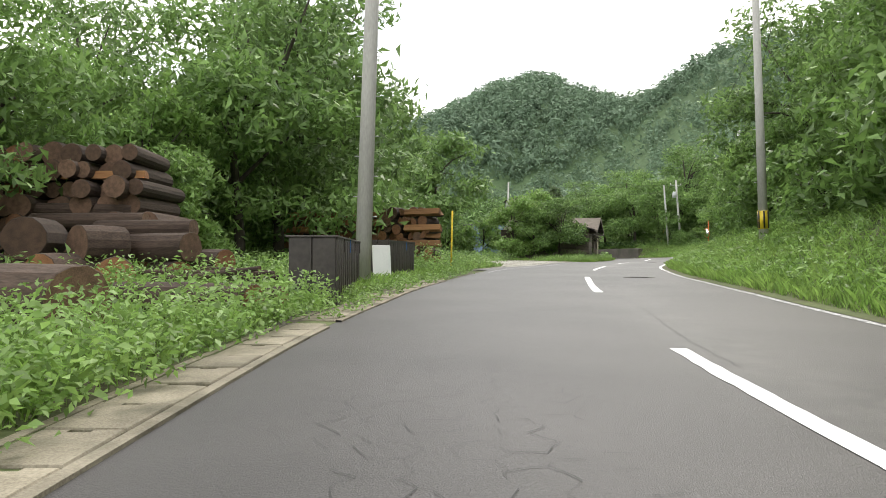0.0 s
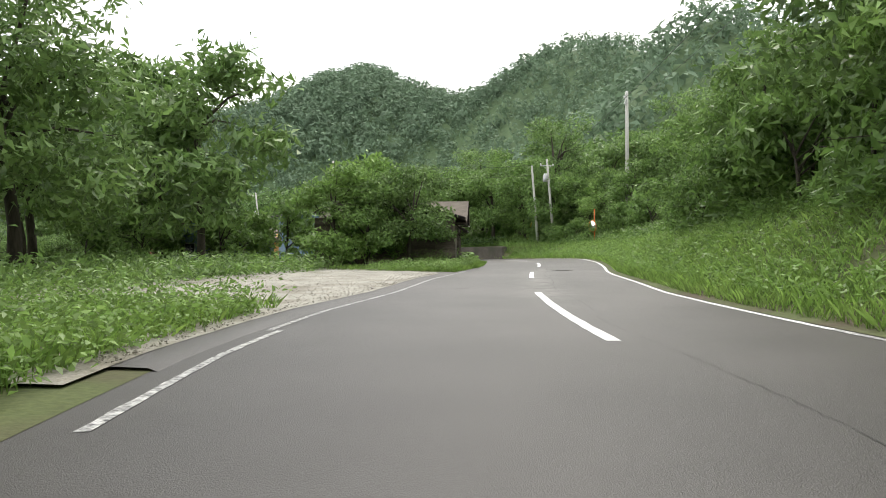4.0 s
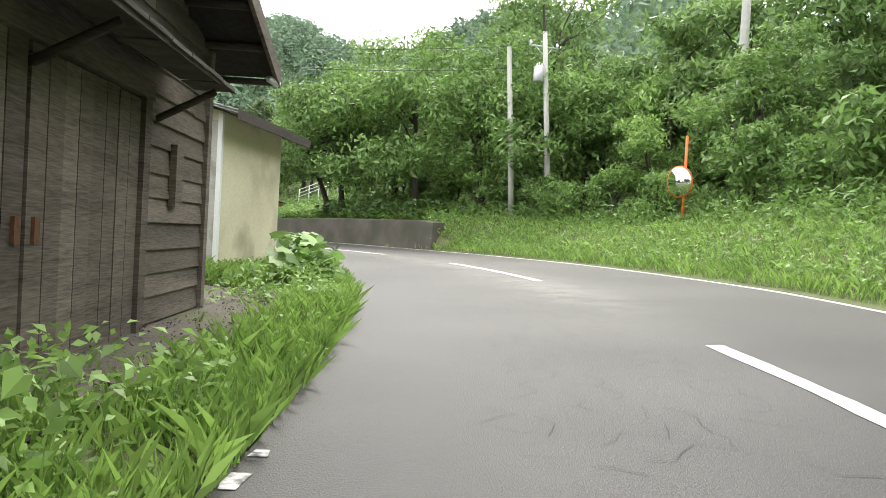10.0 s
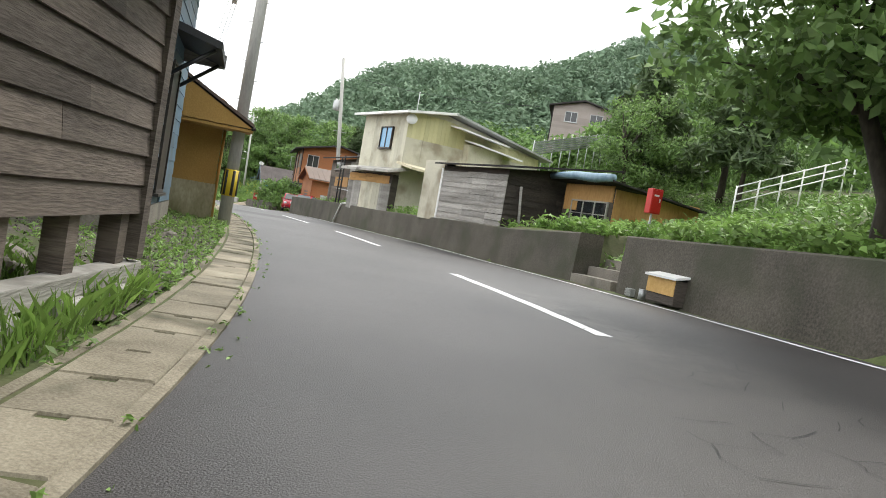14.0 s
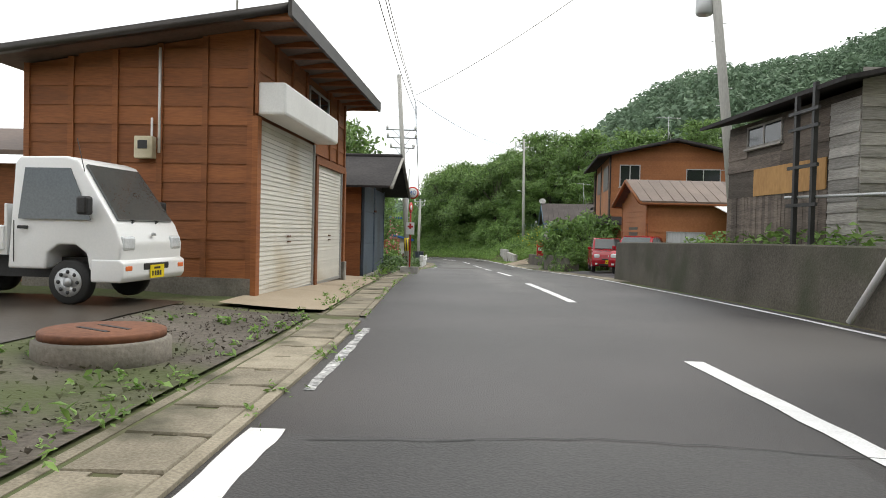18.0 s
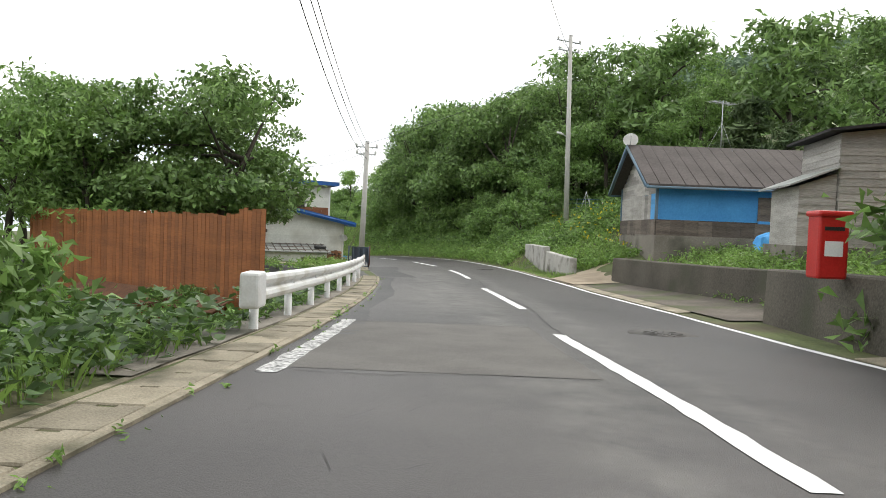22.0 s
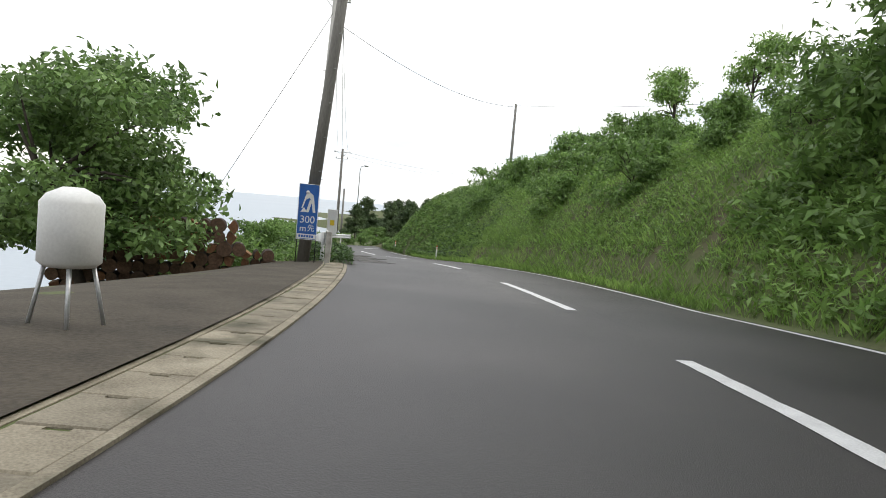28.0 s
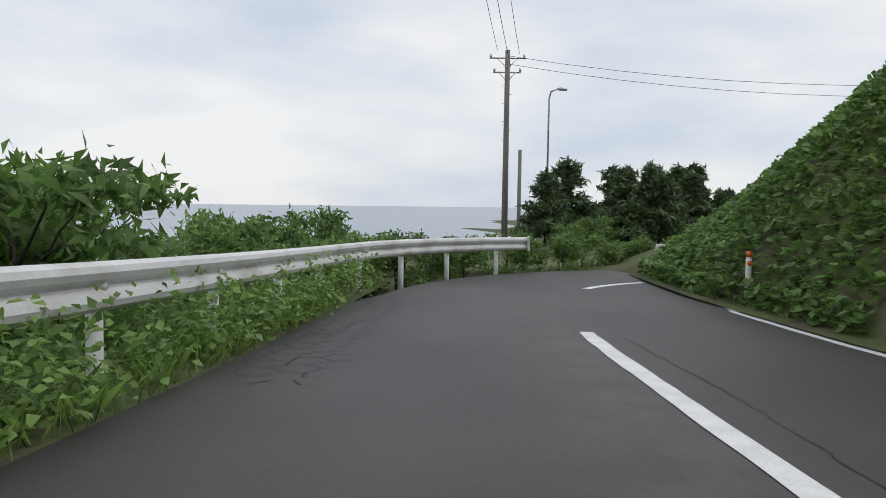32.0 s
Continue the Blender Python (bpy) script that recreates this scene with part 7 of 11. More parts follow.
    for k in (0.0, 0.16):
        rod("cable_loop", t, M_WIRE_DARK, [(3.15, 2.95 + k, 4.3), (3.08, 2.95 + k, 4.0), (3.08, 2.88 + k, 3.96), (3.15, 2.84 + k, 4.1)], 0.014, 5)
    # slate skirt roof over the door: courses of small slates on sloping boards, hipped at the near end
    a = roof_slab("awning", t, M_SLATE, [(3.1, -0.68, 1.62), (6.45, -0.68, 1.62)], [(3.55, 0.05, 2.3), (6.45, 0.05, 2.3)], 0.05)
    for row in range(6):
        for k in range(16):
            x = 3.2 + 0.075 * row + 0.21 * k + (0.105 if row % 2 else 0)
            if x + 0.2 < 6.45:
                plank("slate", a, M_SLATE, (x, -0.68 + 0.122 * row, 1.68 + 0.1135 * row), (1, 0), (0, 1), 0.2, 0.15, 0.02)
    v = [(3.1, -0.68, 1.62), (3.1, 0.05, 1.62), (3.55, 0.05, 2.35), (3.08, -0.7, 1.67), (3.08, 0.05, 1.67), (3.53, 0.05, 2.4)]
    pieces("awning_hip", v, [(0, 1, 2), (5, 4, 3), (0, 3, 4, 1), (1, 4, 5, 2), (2, 5, 3, 0)], M_SLATE).parent = t
    box("awning_soffit", t, M_WHITEPAINT, 3.14, 6.42, -0.64, -0.02, 1.57, 1.61)
    box("awning_edge", t, M_FRAME, 3.08, 6.46, -0.71, -0.68, 1.58, 1.68)
    rod("service_pipe", t, M_FRAME, [(6.62, -0.38, -0.1), (6.55, -0.38, 1.5)], 0.03, 6)
    box("meter_box", t, M_GALV, 6.2, 6.38, -0.52, -0.36, 1.1, 1.42, 0.02)
    p = t.matrix_basis @ Vector((3.1, 2.7, 4.65))
    aerial(p.x, p.y, p.z, 1.6, 20)
    p = t.matrix_basis @ Vector((-1.35, 0.12, 1.5))
    dish(p.x, p.y, p.z, 215, 0.23)
    n = thing("outhouse", "low white corrugated lean-to with a weighted sheet roof", "outhouse", -40.75, 177.4, -1.42, 52 + 90)
    box("wall", n, M_WHITE, -3.0, -1.2, 1.3, 5.3, -0.4, 0.68)
    upright(n, M_WHITE, (-3.0, 5.3), (-3.0, 2.5), -0.1, 0.72, 0.12, 0.02)
    upright(n, M_WHITE, (-3.0, 1.3), (-1.2, 1.3), -0.1, 0.72, 0.12, 0.02)
    upright(n, M_DARKBOARD, (-3.0, 2.5), (-3.0, 1.3), -0.1, 0.4, 0.4, 0.02)
    box("shelf", n, M_DARKBOARD, -3.15, -2.98, 1.2, 2.6, 0.36, 0.46, 0.01)
    r = roof_slab("roof", n, M_ROOF_GREY, [(-3.2, 1.1, 0.72), (-3.2, 5.5, 0.72)], [(-1.12, 1.1, 1.05), (-1.12, 5.5, 1.05)], 0.03)
    for k in range(12):
        rod("lath", r, M_BOARD, [(-3.15, 1.3 + 0.36 * k, 0.79), (-1.2, 1.3 + 0.36 * k, 1.1)], 0.025, 4)
    for k in range(3):
        rod("batten", r, M_BOARD, [(-3.0 + 0.75 * k, 1.2, 0.84 + 0.118 * k), (-3.0 + 0.75 * k, 5.4, 0.84 + 0.118 * k)], 0.025, 4)
    y = thing("tyre", "old black tyre lying on the sheet roof", "tyre", *(n.matrix_basis @ Vector((-2.5, 1.55, 0.97))), 0)
    v, f = [], []
    for i in range(22):
        for j in range(8):
            a1, b1 = i * 2 * math.pi / 22, j * 2 * math.pi / 8
            v.append(((0.24 + 0.08 * math.cos(b1)) * math.cos(a1), (0.24 + 0.08 * math.cos(b1)) * math.sin(a1), 0.08 * math.sin(b1)))
            f.append((i * 8 + j, (i + 1) % 22 * 8 + j, (i + 1) % 22 * 8 + (j + 1) % 8, i * 8 + (j + 1) % 8))
    o = pieces("tread", v, f, M_BLACK, True)
    o.parent = y
    # old board house beyond
    w = thing("house", "low old board house with a thatch-grey sheet roof", "house", -40.75, 177.4, -1.42, 52 + 90, "houses along the road")
    gabled(w, 6.75, 12.6, 0.0, 4.6, -0.3, 1.5, 2.7, "x", M_GREYBOARD, M_ROOF, M_DARKBOARD, 0.2, 0.45, {"r": [(1.0, 2.3, 0.5, 1.3), (3.0, 4.4, 0.5, 1.35)]}, "nrf")
    window(w, (7.75, 0.0), (9.05, 0.0), 0.55, 1.25, M_FRAME, M_CURTAIN, 2, 0.06)
    window(w, (9.75, 0.0), (11.15, 0.0), 0.55, 1.3, M_SKYBLUE, M_GLASS, 2, 0.06)
    upright(w, M_GALV, (6.75, -0.04), (12.6, -0.04), -0.2, 0.3, 0.08, 0.02)


def bank_shed():
    t = thing("shed", "narrow tall shed of weathered grey boards above the garden wall", "shed", -14.0, 169.3, 0.7, 112)
    prism("wall", t, M_GREYBOARD, [(0, 0), (2.6, 0), (2.6, 3.0), (0, 3.3)], "x", 0.02, 3.0)
    siding(t, M_GREYBOARD, (0, 2.6), (0, 0), 0.02, 3.0, 0.2, 0.03, longest=1.6)
    siding(t, M_GREYBOARD, (3.0, 2.6), (0, 2.6), 0.02, 3.0, 0.2, 0.03, longest=2.0)
    roof_slab("roof", t, M_ROOF, [(-0.35, 3.0, 3.0), (3.3, 3.0, 3.0)], [(-0.35, -0.3, 3.4), (3.3, -0.3, 3.4)], 0.07)
    lean = prism("lean_to", t, M_GREYBOARD, [(2.62, 0), (3.55, 0), (3.55, 1.6), (2.62, 1.95)], "x", 0.1, 2.6)
    siding(lean, M_GREYBOARD, (0.08, 3.55), (0.08, 2.64), 0.9, 1.6, 0.2, 0.03, longest=1.6)
    roof_slab("porch_roof", t, M_ROOF_GREY, [(-0.2, 3.85, 1.58), (2.9, 3.85, 1.58)], [(-0.2, 2.62, 2.08), (2.9, 2.62, 2.08)], 0.05)
    box("foundation", t, M_CONC, -0.05, 3.05, -0.05, 3.6, -1.5, 0.02)


bank_shed()
low_orange_house()
tall_orange_house()
bank_house()
white_house()


# ---- far houses ----
def far_house(label, x, y, z, yaw, L, D, E, A, wall, roof, panes):
    t = thing("house", label, "house", x, y, z, yaw, "houses on the hillside")
    gabled(t, 0, L, -D, 0, -5.0, E, A, "x", wall, roof, roof, 0.3, 0.4, None, "nr")
    for a, b, z0, z1 in panes:
        window(t, (a, 0), (b, 0), z0, z1, M_ALU, M_GLASS, 2, 0.06)
        window(t, (0, -a), (0, -b), z0, z1, M_ALU, M_GLASS, 2, 0.06)
    return t


M_MAUVE = mat("mauve_siding", (0.27, 0.23, 0.21), (0.36, 0.31, 0.29), 0.9, 0.7, 0.2, vary=0.08, space="World")
far_house("mauve two-storey house with a dark roof above the fence", 11.9, 160, 10.4, 90, 6, 5.8, 4.0, 4.7, M_MAUVE, M_ROOF, [(1.2, 2.4, 2.6, 3.6), (3.6, 4.8, 2.6, 3.6)])
far_house("beige house with a dark roof beside its mauve neighbour", 18.0, 153, 10.6, 90, 6, 4.6, 4.0, 4.6, M_STAINED, M_ROOF, [(1.2, 2.6, 2.6, 3.5)])
far_house("small blue-walled house with a brown roof beyond the lot", -4.5, 66.5, 0.7, -16 + 90, 5.5, 5, 2.0, 3.0, M_BLUE, M_ROOF_BROWN, [(1.0, 2.2, 0.7, 1.6)])

# ---- paint on the road ----
DASHES = [(-1.5, 7), (15.2, 23.6), (31.9, 41), (48.2, 55), (63.3, 69.5), (76.3, 82.3), (87.6, 93.3), (99.6, 105.3), (111.6, 117.5), (122.5, 129.2), (135.7, 142.7), (149, 155.2), (161, 167.4), (171.7, 178), (182.8, 189), (193, 198.2), (203.3, 209.8), (215, 220), (224.3, 230), (236.5, 241), (247.5, 253.6), (259, 265.4)]


def chipped(name, s0, s1, centre, half, material, lift=0.006, step=0.25, chips=0.02):
    """A painted line with slightly chipped edges."""
    rows = []
    for s in np.linspace(s0, s1, max(3, int((s1 - s0) / step))):
        c = centre(s)
        a, b = (noise.noise((s * 3.1, k, 0.4)) * chips for k in (1.0, 5.0))
        rows.append(at(np.full(2, s), np.array([c - half + a, c + half + b]), np.full(2, lift)))
    return sheet(name, np.array(rows), material)


for s0, s1 in DASHES:
    tagged(chipped("centre_dash", s0, s1, mid, 0.085, M_PAINT), "white painted dash of the centre line", "road marking", "centre line dashes", "structure")
tagged(sheet("edge_line", np.array([bend_row(k, 0.006, 2.5, 2.62, 2) for k in np.linspace(0, 1, 16)]), M_PAINT), "white painted edge line round the bend", "road marking", "edge lines", "structure")
for k0, k1 in ((0.17, 0.3), (0.5, 0.75)):
    tagged(sheet("centre_dash", np.array([bend_row(k, 0.006, -0.08, 0.09, 2) for k in np.linspace(k0, k1, 6)]), M_PAINT), "white painted dash of the centre line", "road marking", "centre line dashes", "structure")
for s0, s1, m in ((-24, 33, M_WORN), (33, 145, M_PAINT), (145, END, M_PAINT)):
    tagged(chipped("edge_line", s0, s1, right, 0.06, m, 0.005, 0.5), "white painted edge line, worn in places", "road marking", "edge lines", "structure")
for s0, s1, o in ((28, 33, 0.25), (33, 56, 0.1), (122.9, 126.5, 0.1), (163.6, 168.4, 0.2), (127.5, 131.0, 0.1)):
    tagged(chipped("edge_line", s0, s1, lambda s: left(s) + o, 0.1 if 120 < s0 < 127 or s0 > 160 else 0.045, M_PAINT if 120 < s0 < 127 else M_WORN, 0.005, 0.12, 0.03 if s0 > 120 else 0.014), "worn white edge line beside the verge", "road marking", "edge lines", "structure")

s = 56.0
chip = random.Random(4)
while s < 66.5:
    n = chip.uniform(0.05, 0.22)
    tagged(chipped("edge_line", s, s + n, lambda s: left(s) + 0.03, 0.034, M_WORN, 0.005, 0.04, 0.05), "worn remnant of the white edge line", "road marking", "edge lines", "structure")
    s += n + chip.uniform(0.05, 0.3)

# ---- cracks and patches ----
pick = random.Random(12)


def crack(points, wide, out, lift=0.007):
    """A ragged tar-dark crack along (s, d) points."""
    fine = []
    for (s0, d0), (s1, d1) in zip(points, points[1:]):
        n = max(2, int(math.hypot(s1 - s0, d1 - d0) / 0.12))
        fine += [(s0 + (s1 - s0) * i / n, d0 + (d1 - d0) * i / n) for i in range(n)]
    fine.append(points[-1])
    prev = None
    for i, (s, d) in enumerate(fine):
        g = 0 if i in (0, len(fine) - 1) else 0.022
        s, d = s + pick.uniform(-g, g), d + pick.uniform(-g, g)
        w = 0.55 * wide * pick.uniform(0.35, 1.0)
        if prev:
            ps, pd, pw = prev
            ds, dd = s - ps, d - pd
            n = math.hypot(ds, dd) + 1e-6
            us, ud = -dd / n, ds / n
            out.append([tuple(at(a, b, lift)) for a, b in ((ps - us * pw, pd - ud * pw), (s - us * w, d - ud * w), (s + us * w, d + ud * w), (ps + us * pw, pd + ud * pw))])
        prev = (s, d, w)


cracks = []
for s0, s1, o, w in ((6, 16, 0.32, 0.008), (21, 36, 0.45, 0.008), (36, 62, 0.55, 0.012), (140, 161, 0.2, 0.014), (166, 186, 0.12, 0.018), (186, 206, 0.25, 0.012), (222, 266, 0.35, 0.012)):
    crack([(s, mid(s) + o + 0.08 * math.sin(s * 0.7)) for s in np.arange(s0, s1, 1.0)], w, cracks)


def crack_net(s0, s1, d0, d1, cell, w, keep):
    """Crazed asphalt: a net of cracks round uneven cells, thinning out to its rim."""
    n, m = int((s1 - s0) / (cell * 0.62)), max(2, int((d1 - d0) / cell))
    node = {(i, j): (s0 + (i + pick.uniform(-0.3, 0.3)) * cell * 0.62, d0 + (j + (0.2 if (i + j) % 2 else -0.2) + pick.uniform(-0.2, 0.2)) * cell) for i in range(n + 1) for j in range(m + 1)}
    for i in range(n):
        for j in range(m):
            rim = 1 - max(abs(2 * (i + 0.5) / n - 1), abs(2 * (j + 0.5) / m - 1)) ** 6
            for q in [((i, j), (i + 1, j))] + ([((i, j), (i, j + 1))] if (i + j) % 2 else []):
                if pick.random() < keep * rim:
                    crack([node[q[0]], node[q[1]]], w * pick.uniform(0.5, 1.1), cracks)


for q in ((1.2, 6.5, -1.0, 1.0, 0.24, 0.006, 0.6), (262, 268.6, -1.95, -1.0, 0.26, 0.016, 1.25), (66, 76, 0.4, 2.6, 0.28, 0.006, 0.6), (77, 83, 3.6, 6.0, 0.3, 0.006, 0.5), (84, 93, 3.2, 6.4, 0.28, 0.007, 0.6), (93.5, 101, 2.0, 4.4, 0.4, 0.01, 0.4),
          (155.9, 163, -1.2, 1.2, 0.36, 0.006, 0.22), (240, 249, -0.4, 0.0, 0.24, 0.016, 0.6), (250.3, 257, -1.8, -1.2, 0.24, 0.014, 1.2), (229.5, 236, -1.35, -0.7, 0.26, 0.016, 1.2), (176, 188, -0.7, -0.3, 0.16, 0.008, 0.85)):
    crack_net(*q)
for s, d0, d1 in ((126.4, -0.8, 2.3), (122.85, -0.9, 1.9), (116.2, -0.8, 2.0), (101.5, 0.9, 1.6), (63.3, 2.6, 4.4), (163.8, -1.3, 1.5), (168.35, -1.4, 1.4), (194.6, -0.9, 2.2), (178.5, -1.3, 0.2), (230.5, -1.2, 2.0), (244, -1.6, 1.5)):
    crack([(s + 0.1 * math.sin(d * 2.1), d) for d in np.arange(d0, d1, 0.3)], 0.013, cracks)
tagged(quads("road_cracks", cracks, M_CRACK), "thin dark cracks in the old asphalt", "cracks", kind="stuff")


def patch(s0, s1, d0, d1, material, label, lift=0.004, ragged=0.05):
    rows = []
    for s in np.linspace(s0, s1, max(4, int((s1 - s0) / 0.3))):
        a, b = (noise.noise((s * 1.3, k, 2.0)) * ragged for k in (0.0, 7.0))
        rows.append(at(np.full(5, s + a), np.linspace(d0(s) if callable(d0) else d0, d1(s) if callable(d1) else d1, 5) + np.array([a, 0, 0, 0, b]), np.full(5, lift)))
    return tagged(sheet("road_patch", np.array(rows), material), label, "road patch", "patches in the road", "structure")


patch(122.9, 126.4, lambda s: left(s) + 0.2, 1.9, M_ASPHALT_NEW, "older darker strip of patched asphalt", 0.003)
patch(163.9, 168.3, lambda s: left(s) + 0.1, lambda s: mid(s) - 0.3, M_PALE, "pale worn square of patched asphalt", 0.003)
bed = patch(235.8, 251, lambda s: left(s) + 0.2, lambda s: -0.38 + 0.2 * math.sin(s * 1.1) - 0.14 * max(0, s - 246), M_ASPHALT_NEW, "dark broken asphalt with pale plates along the edge", 0.003, 0.2)
M_PLATE = mat("asphalt_plate", (0.04, 0.037, 0.034), (0.115, 0.108, 0.1), 2.5, 0.75, 0.6, fine=70, vary=0.22, space="World")


def cell(seeds, k):
    """The corners of the patch of ground that lies nearest to seed k."""
    c = seeds[k]
    poly = [c + np.array(q) for q in ((-0.5, -0.5), (0.5, -0.5), (0.5, 0.5), (-0.5, 0.5))]
    for o in seeds[(np.abs(seeds - c).max(1) < 1.0) & (np.arange(len(seeds)) != k)]:
        n, m = o - c, (o + c) / 2
        out = []
        for p, q in zip(poly, poly[1:] + poly[:1]):
            a, b = np.dot(p - m, n), np.dot(q - m, n)
            if a <= 0:
                out.append(p)
            if a * b < 0:
                out.append(p + (q - p) * a / (a - b))
        poly = out
    return poly


# plates of the crazed edge, large by the verge and small towards the lane
seeds = []
s = 236.2
while s < 250.6:
    lo, hi = float(left(s)) + 0.3, -0.42 + 0.2 * math.sin(s * 1.1) - 0.14 * max(0, s - 246)
    d, k = lo, 0
    while d < hi:
        w = 0.36 - 0.2 * (d - lo) / (hi - lo)
        seeds.append((s + pick.uniform(-0.15, 0.15) + (0.2 if k % 2 else 0), d + pick.uniform(-0.07, 0.07)))
        d, k = d + w, k + 1
    s += 0.42
seeds = np.array(seeds)
for k in range(len(seeds)):
    poly = cell(seeds, k)
    if len(poly) < 3 or pick.random() < 0.04:
        continue
    poly = [q for a, b in zip(poly, poly[1:] + poly[:1]) for q in (a + (b - a) * 0.1, a + (b - a) * 0.9)]
    mid_ = np.mean(poly, 0)
    span = np.mean([np.hypot(*(q - mid_)) for q in poly])
    if span > 0.34:
        continue
    rise, gap = pick.uniform(0.006, 0.014), pick.uniform(0.004, 0.013)
    ring = lambda g, h: [tuple(at(*(mid_ + (q - mid_) * (1 - g / span)), h)) for q in poly]
    v = ring(gap, 0.0) + ring(gap + 0.002, rise - 0.004) + ring(gap + 0.012, rise)
    n = len(poly)
    f = [(i + a, (i + 1) % n + a, (i + 1) % n + a + n, i + a + n) for a in (0, n) for i in range(n)] + [tuple(range(2 * n, 3 * n))]
    pieces("plate", v, f, M_PLATE).parent = bed
M_DIRT = mat("washed_dirt", (0.04, 0.036, 0.031), (0.1, 0.09, 0.078), 1.5, 0.85, 0.7, fine=30, space="World")
patch(233.5, 246, lambda s: left(s) - 0.1, lambda s: left(s) + 0.28 + 0.16 * math.sin(s * 0.9) + 0.1 * math.sin(s * 2.3), M_DIRT, "dark earth washed over the broken road edge", 0.003, 0.2)
patch(182.5, 192, lambda s: left(s) - 0.05, lambda s: left(s) + 1.25 + 0.15 * math.sin(s * 0.6), M_ASPHALT_NEW, "darker lane of newer asphalt by the gutter", 0.003)
patch(166.5, 182, lambda s: left(s) + 0.05, lambda s: left(s) + 0.42 + 0.1 * math.sin(s * 0.8), M_ASPHALT_NEW, "dark asphalt band along the gutter", 0.003)
pits = []
for s, d, r, n in ((42.4, -0.3, 0.34, 190), (93.5, 3.9, 0.5, 60), (100.5, 1.6, 0.35, 40), (59.2, 2.1, 0.45, 90), (48.0, 1.7, 0.3, 50), (120.0, 1.0, 0.6, 40)):
    for _ in range(n):
        q, k, w = pick.uniform(0, 6.28), math.sqrt(pick.random()) * r * pick.uniform(0.5, 1.0), pick.uniform(0.005, 0.019)
        cs, cd = s + math.cos(q) * k, d + math.sin(q) * k * 0.75
        pits.append([tuple(at(cs + math.cos(g) * w * pick.uniform(0.5, 1.3), cd + math.sin(g) * w * pick.uniform(0.5, 1.3), 0.004)) for g in (0.3, 1.9, 3.4, 5.0)])
tagged(quads("road_pits", pits, M_CRACK), "dark wet pits where the asphalt crumbles", "potholes", kind="stuff")


M_IRON = mat("cast_iron", (0.045, 0.042, 0.04), (0.1, 0.095, 0.09), 3, 0.6, 0.4, fine=30, metal=0.3)


def manhole(s, d, label):
    p = at(s, d, 0.0)
    t = thing("manhole_cover", label, "manhole cover", p[0], p[1], p[2], heading(s), "manhole covers in the road")
    disc("collar", t, M_PALE, (0, 0, -0.05), (0, 0, 1), 0.5, 0.055)
    lid = disc("lid", t, M_IRON, (0, 0, -0.04), (0, 0, 1), 0.32, 0.052)
    disc("hub", lid, M_IRON, (0, 0, 0.01), (0, 0, 1), 0.09, 0.008)
    for k in range(10):
        a = k * math.pi / 5
        rod("rib", lid, M_IRON, [(math.cos(a) * 0.12, math.sin(a) * 0.12, 0.012), (math.cos(a) * 0.29, math.sin(a) * 0.29, 0.012)], 0.012, 4)


for s, d in ((23.6, 3.5), (57.8, 3.4), (168, 3.2), (190.0, 4.0)):
    manhole(s, d, "round cast-iron manhole cover set in the road")

# ---- gravel, yards and aprons ----
M_GRAVEL_GREY = mat("grey_gravel", (0.035, 0.035, 0.038), (0.1, 0.1, 0.106), 1.5, 0.95, 1.0, fine=30, space="World")
M_YARD = mat("gritty_yard_soil", (0.055, 0.046, 0.036), (0.15, 0.13, 0.108), 1.2, 0.95, 1.0, fine=24, space="World", stain=(0.07, 0.085, 0.03), stain_scale=0.7)
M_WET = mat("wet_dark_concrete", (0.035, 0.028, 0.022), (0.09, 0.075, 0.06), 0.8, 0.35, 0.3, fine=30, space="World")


def patch_ground(name, s0, s1, e0, e1, lift, material, label, category, ragged=0.3, cols=12, step=0.8):
    """A spread of loose ground beside the road's left edge, with an uneven rim."""
    rows = []
    for s in np.linspace(s0, s1, max(4, int((s1 - s0) / step))):
        a, b = e0(s) if callable(e0) else e0, e1(s) if callable(e1) else e1
        e = np.linspace(a, b, cols)
        e[-1] += noise.noise((s * 0.6, 3.0, 1.0)) * ragged
        p = ground(np.full(cols, s), left(s) - e)
        p[:, 2] += lift + np.array([noise.noise((q[0] * 0.9, q[1] * 0.9, 8.0)) for q in p]) * 0.015
        rows.append(p)
    return tagged(sheet(name, np.array(rows), material), label, category, kind="structure")


def pebbles(name, s0, s1, e0, e1, n, size, material, label):
    """Loose stones lying on the ground."""
    s = rng.uniform(s0, s1, n)
    a = e0(s) if callable(e0) else e0
    b = e1(s) if callable(e1) else e1
    e = a + (b - a) * rng.uniform(0, 1, n) ** 1.4
    p = ground(s, left(s) - e)
    p[:, 2] += 0.06
    k = size * rng.uniform(0.5, 1.6, (n, 1, 1))
    c = rng.normal(0, 1, (n, 4, 3)) * [1, 1, 0.55]
    c /= np.linalg.norm(c, axis=2, keepdims=True)
    v = p[:, None, :] + c * k
    tri_ = np.concatenate([v[:, [0, 1, 2]], v[:, [0, 2, 3]], v[:, [0, 3, 1]], v[:, [1, 3, 2]]])
    return tagged(quads(name, tri_, material), label, "gravel", kind="stuff")


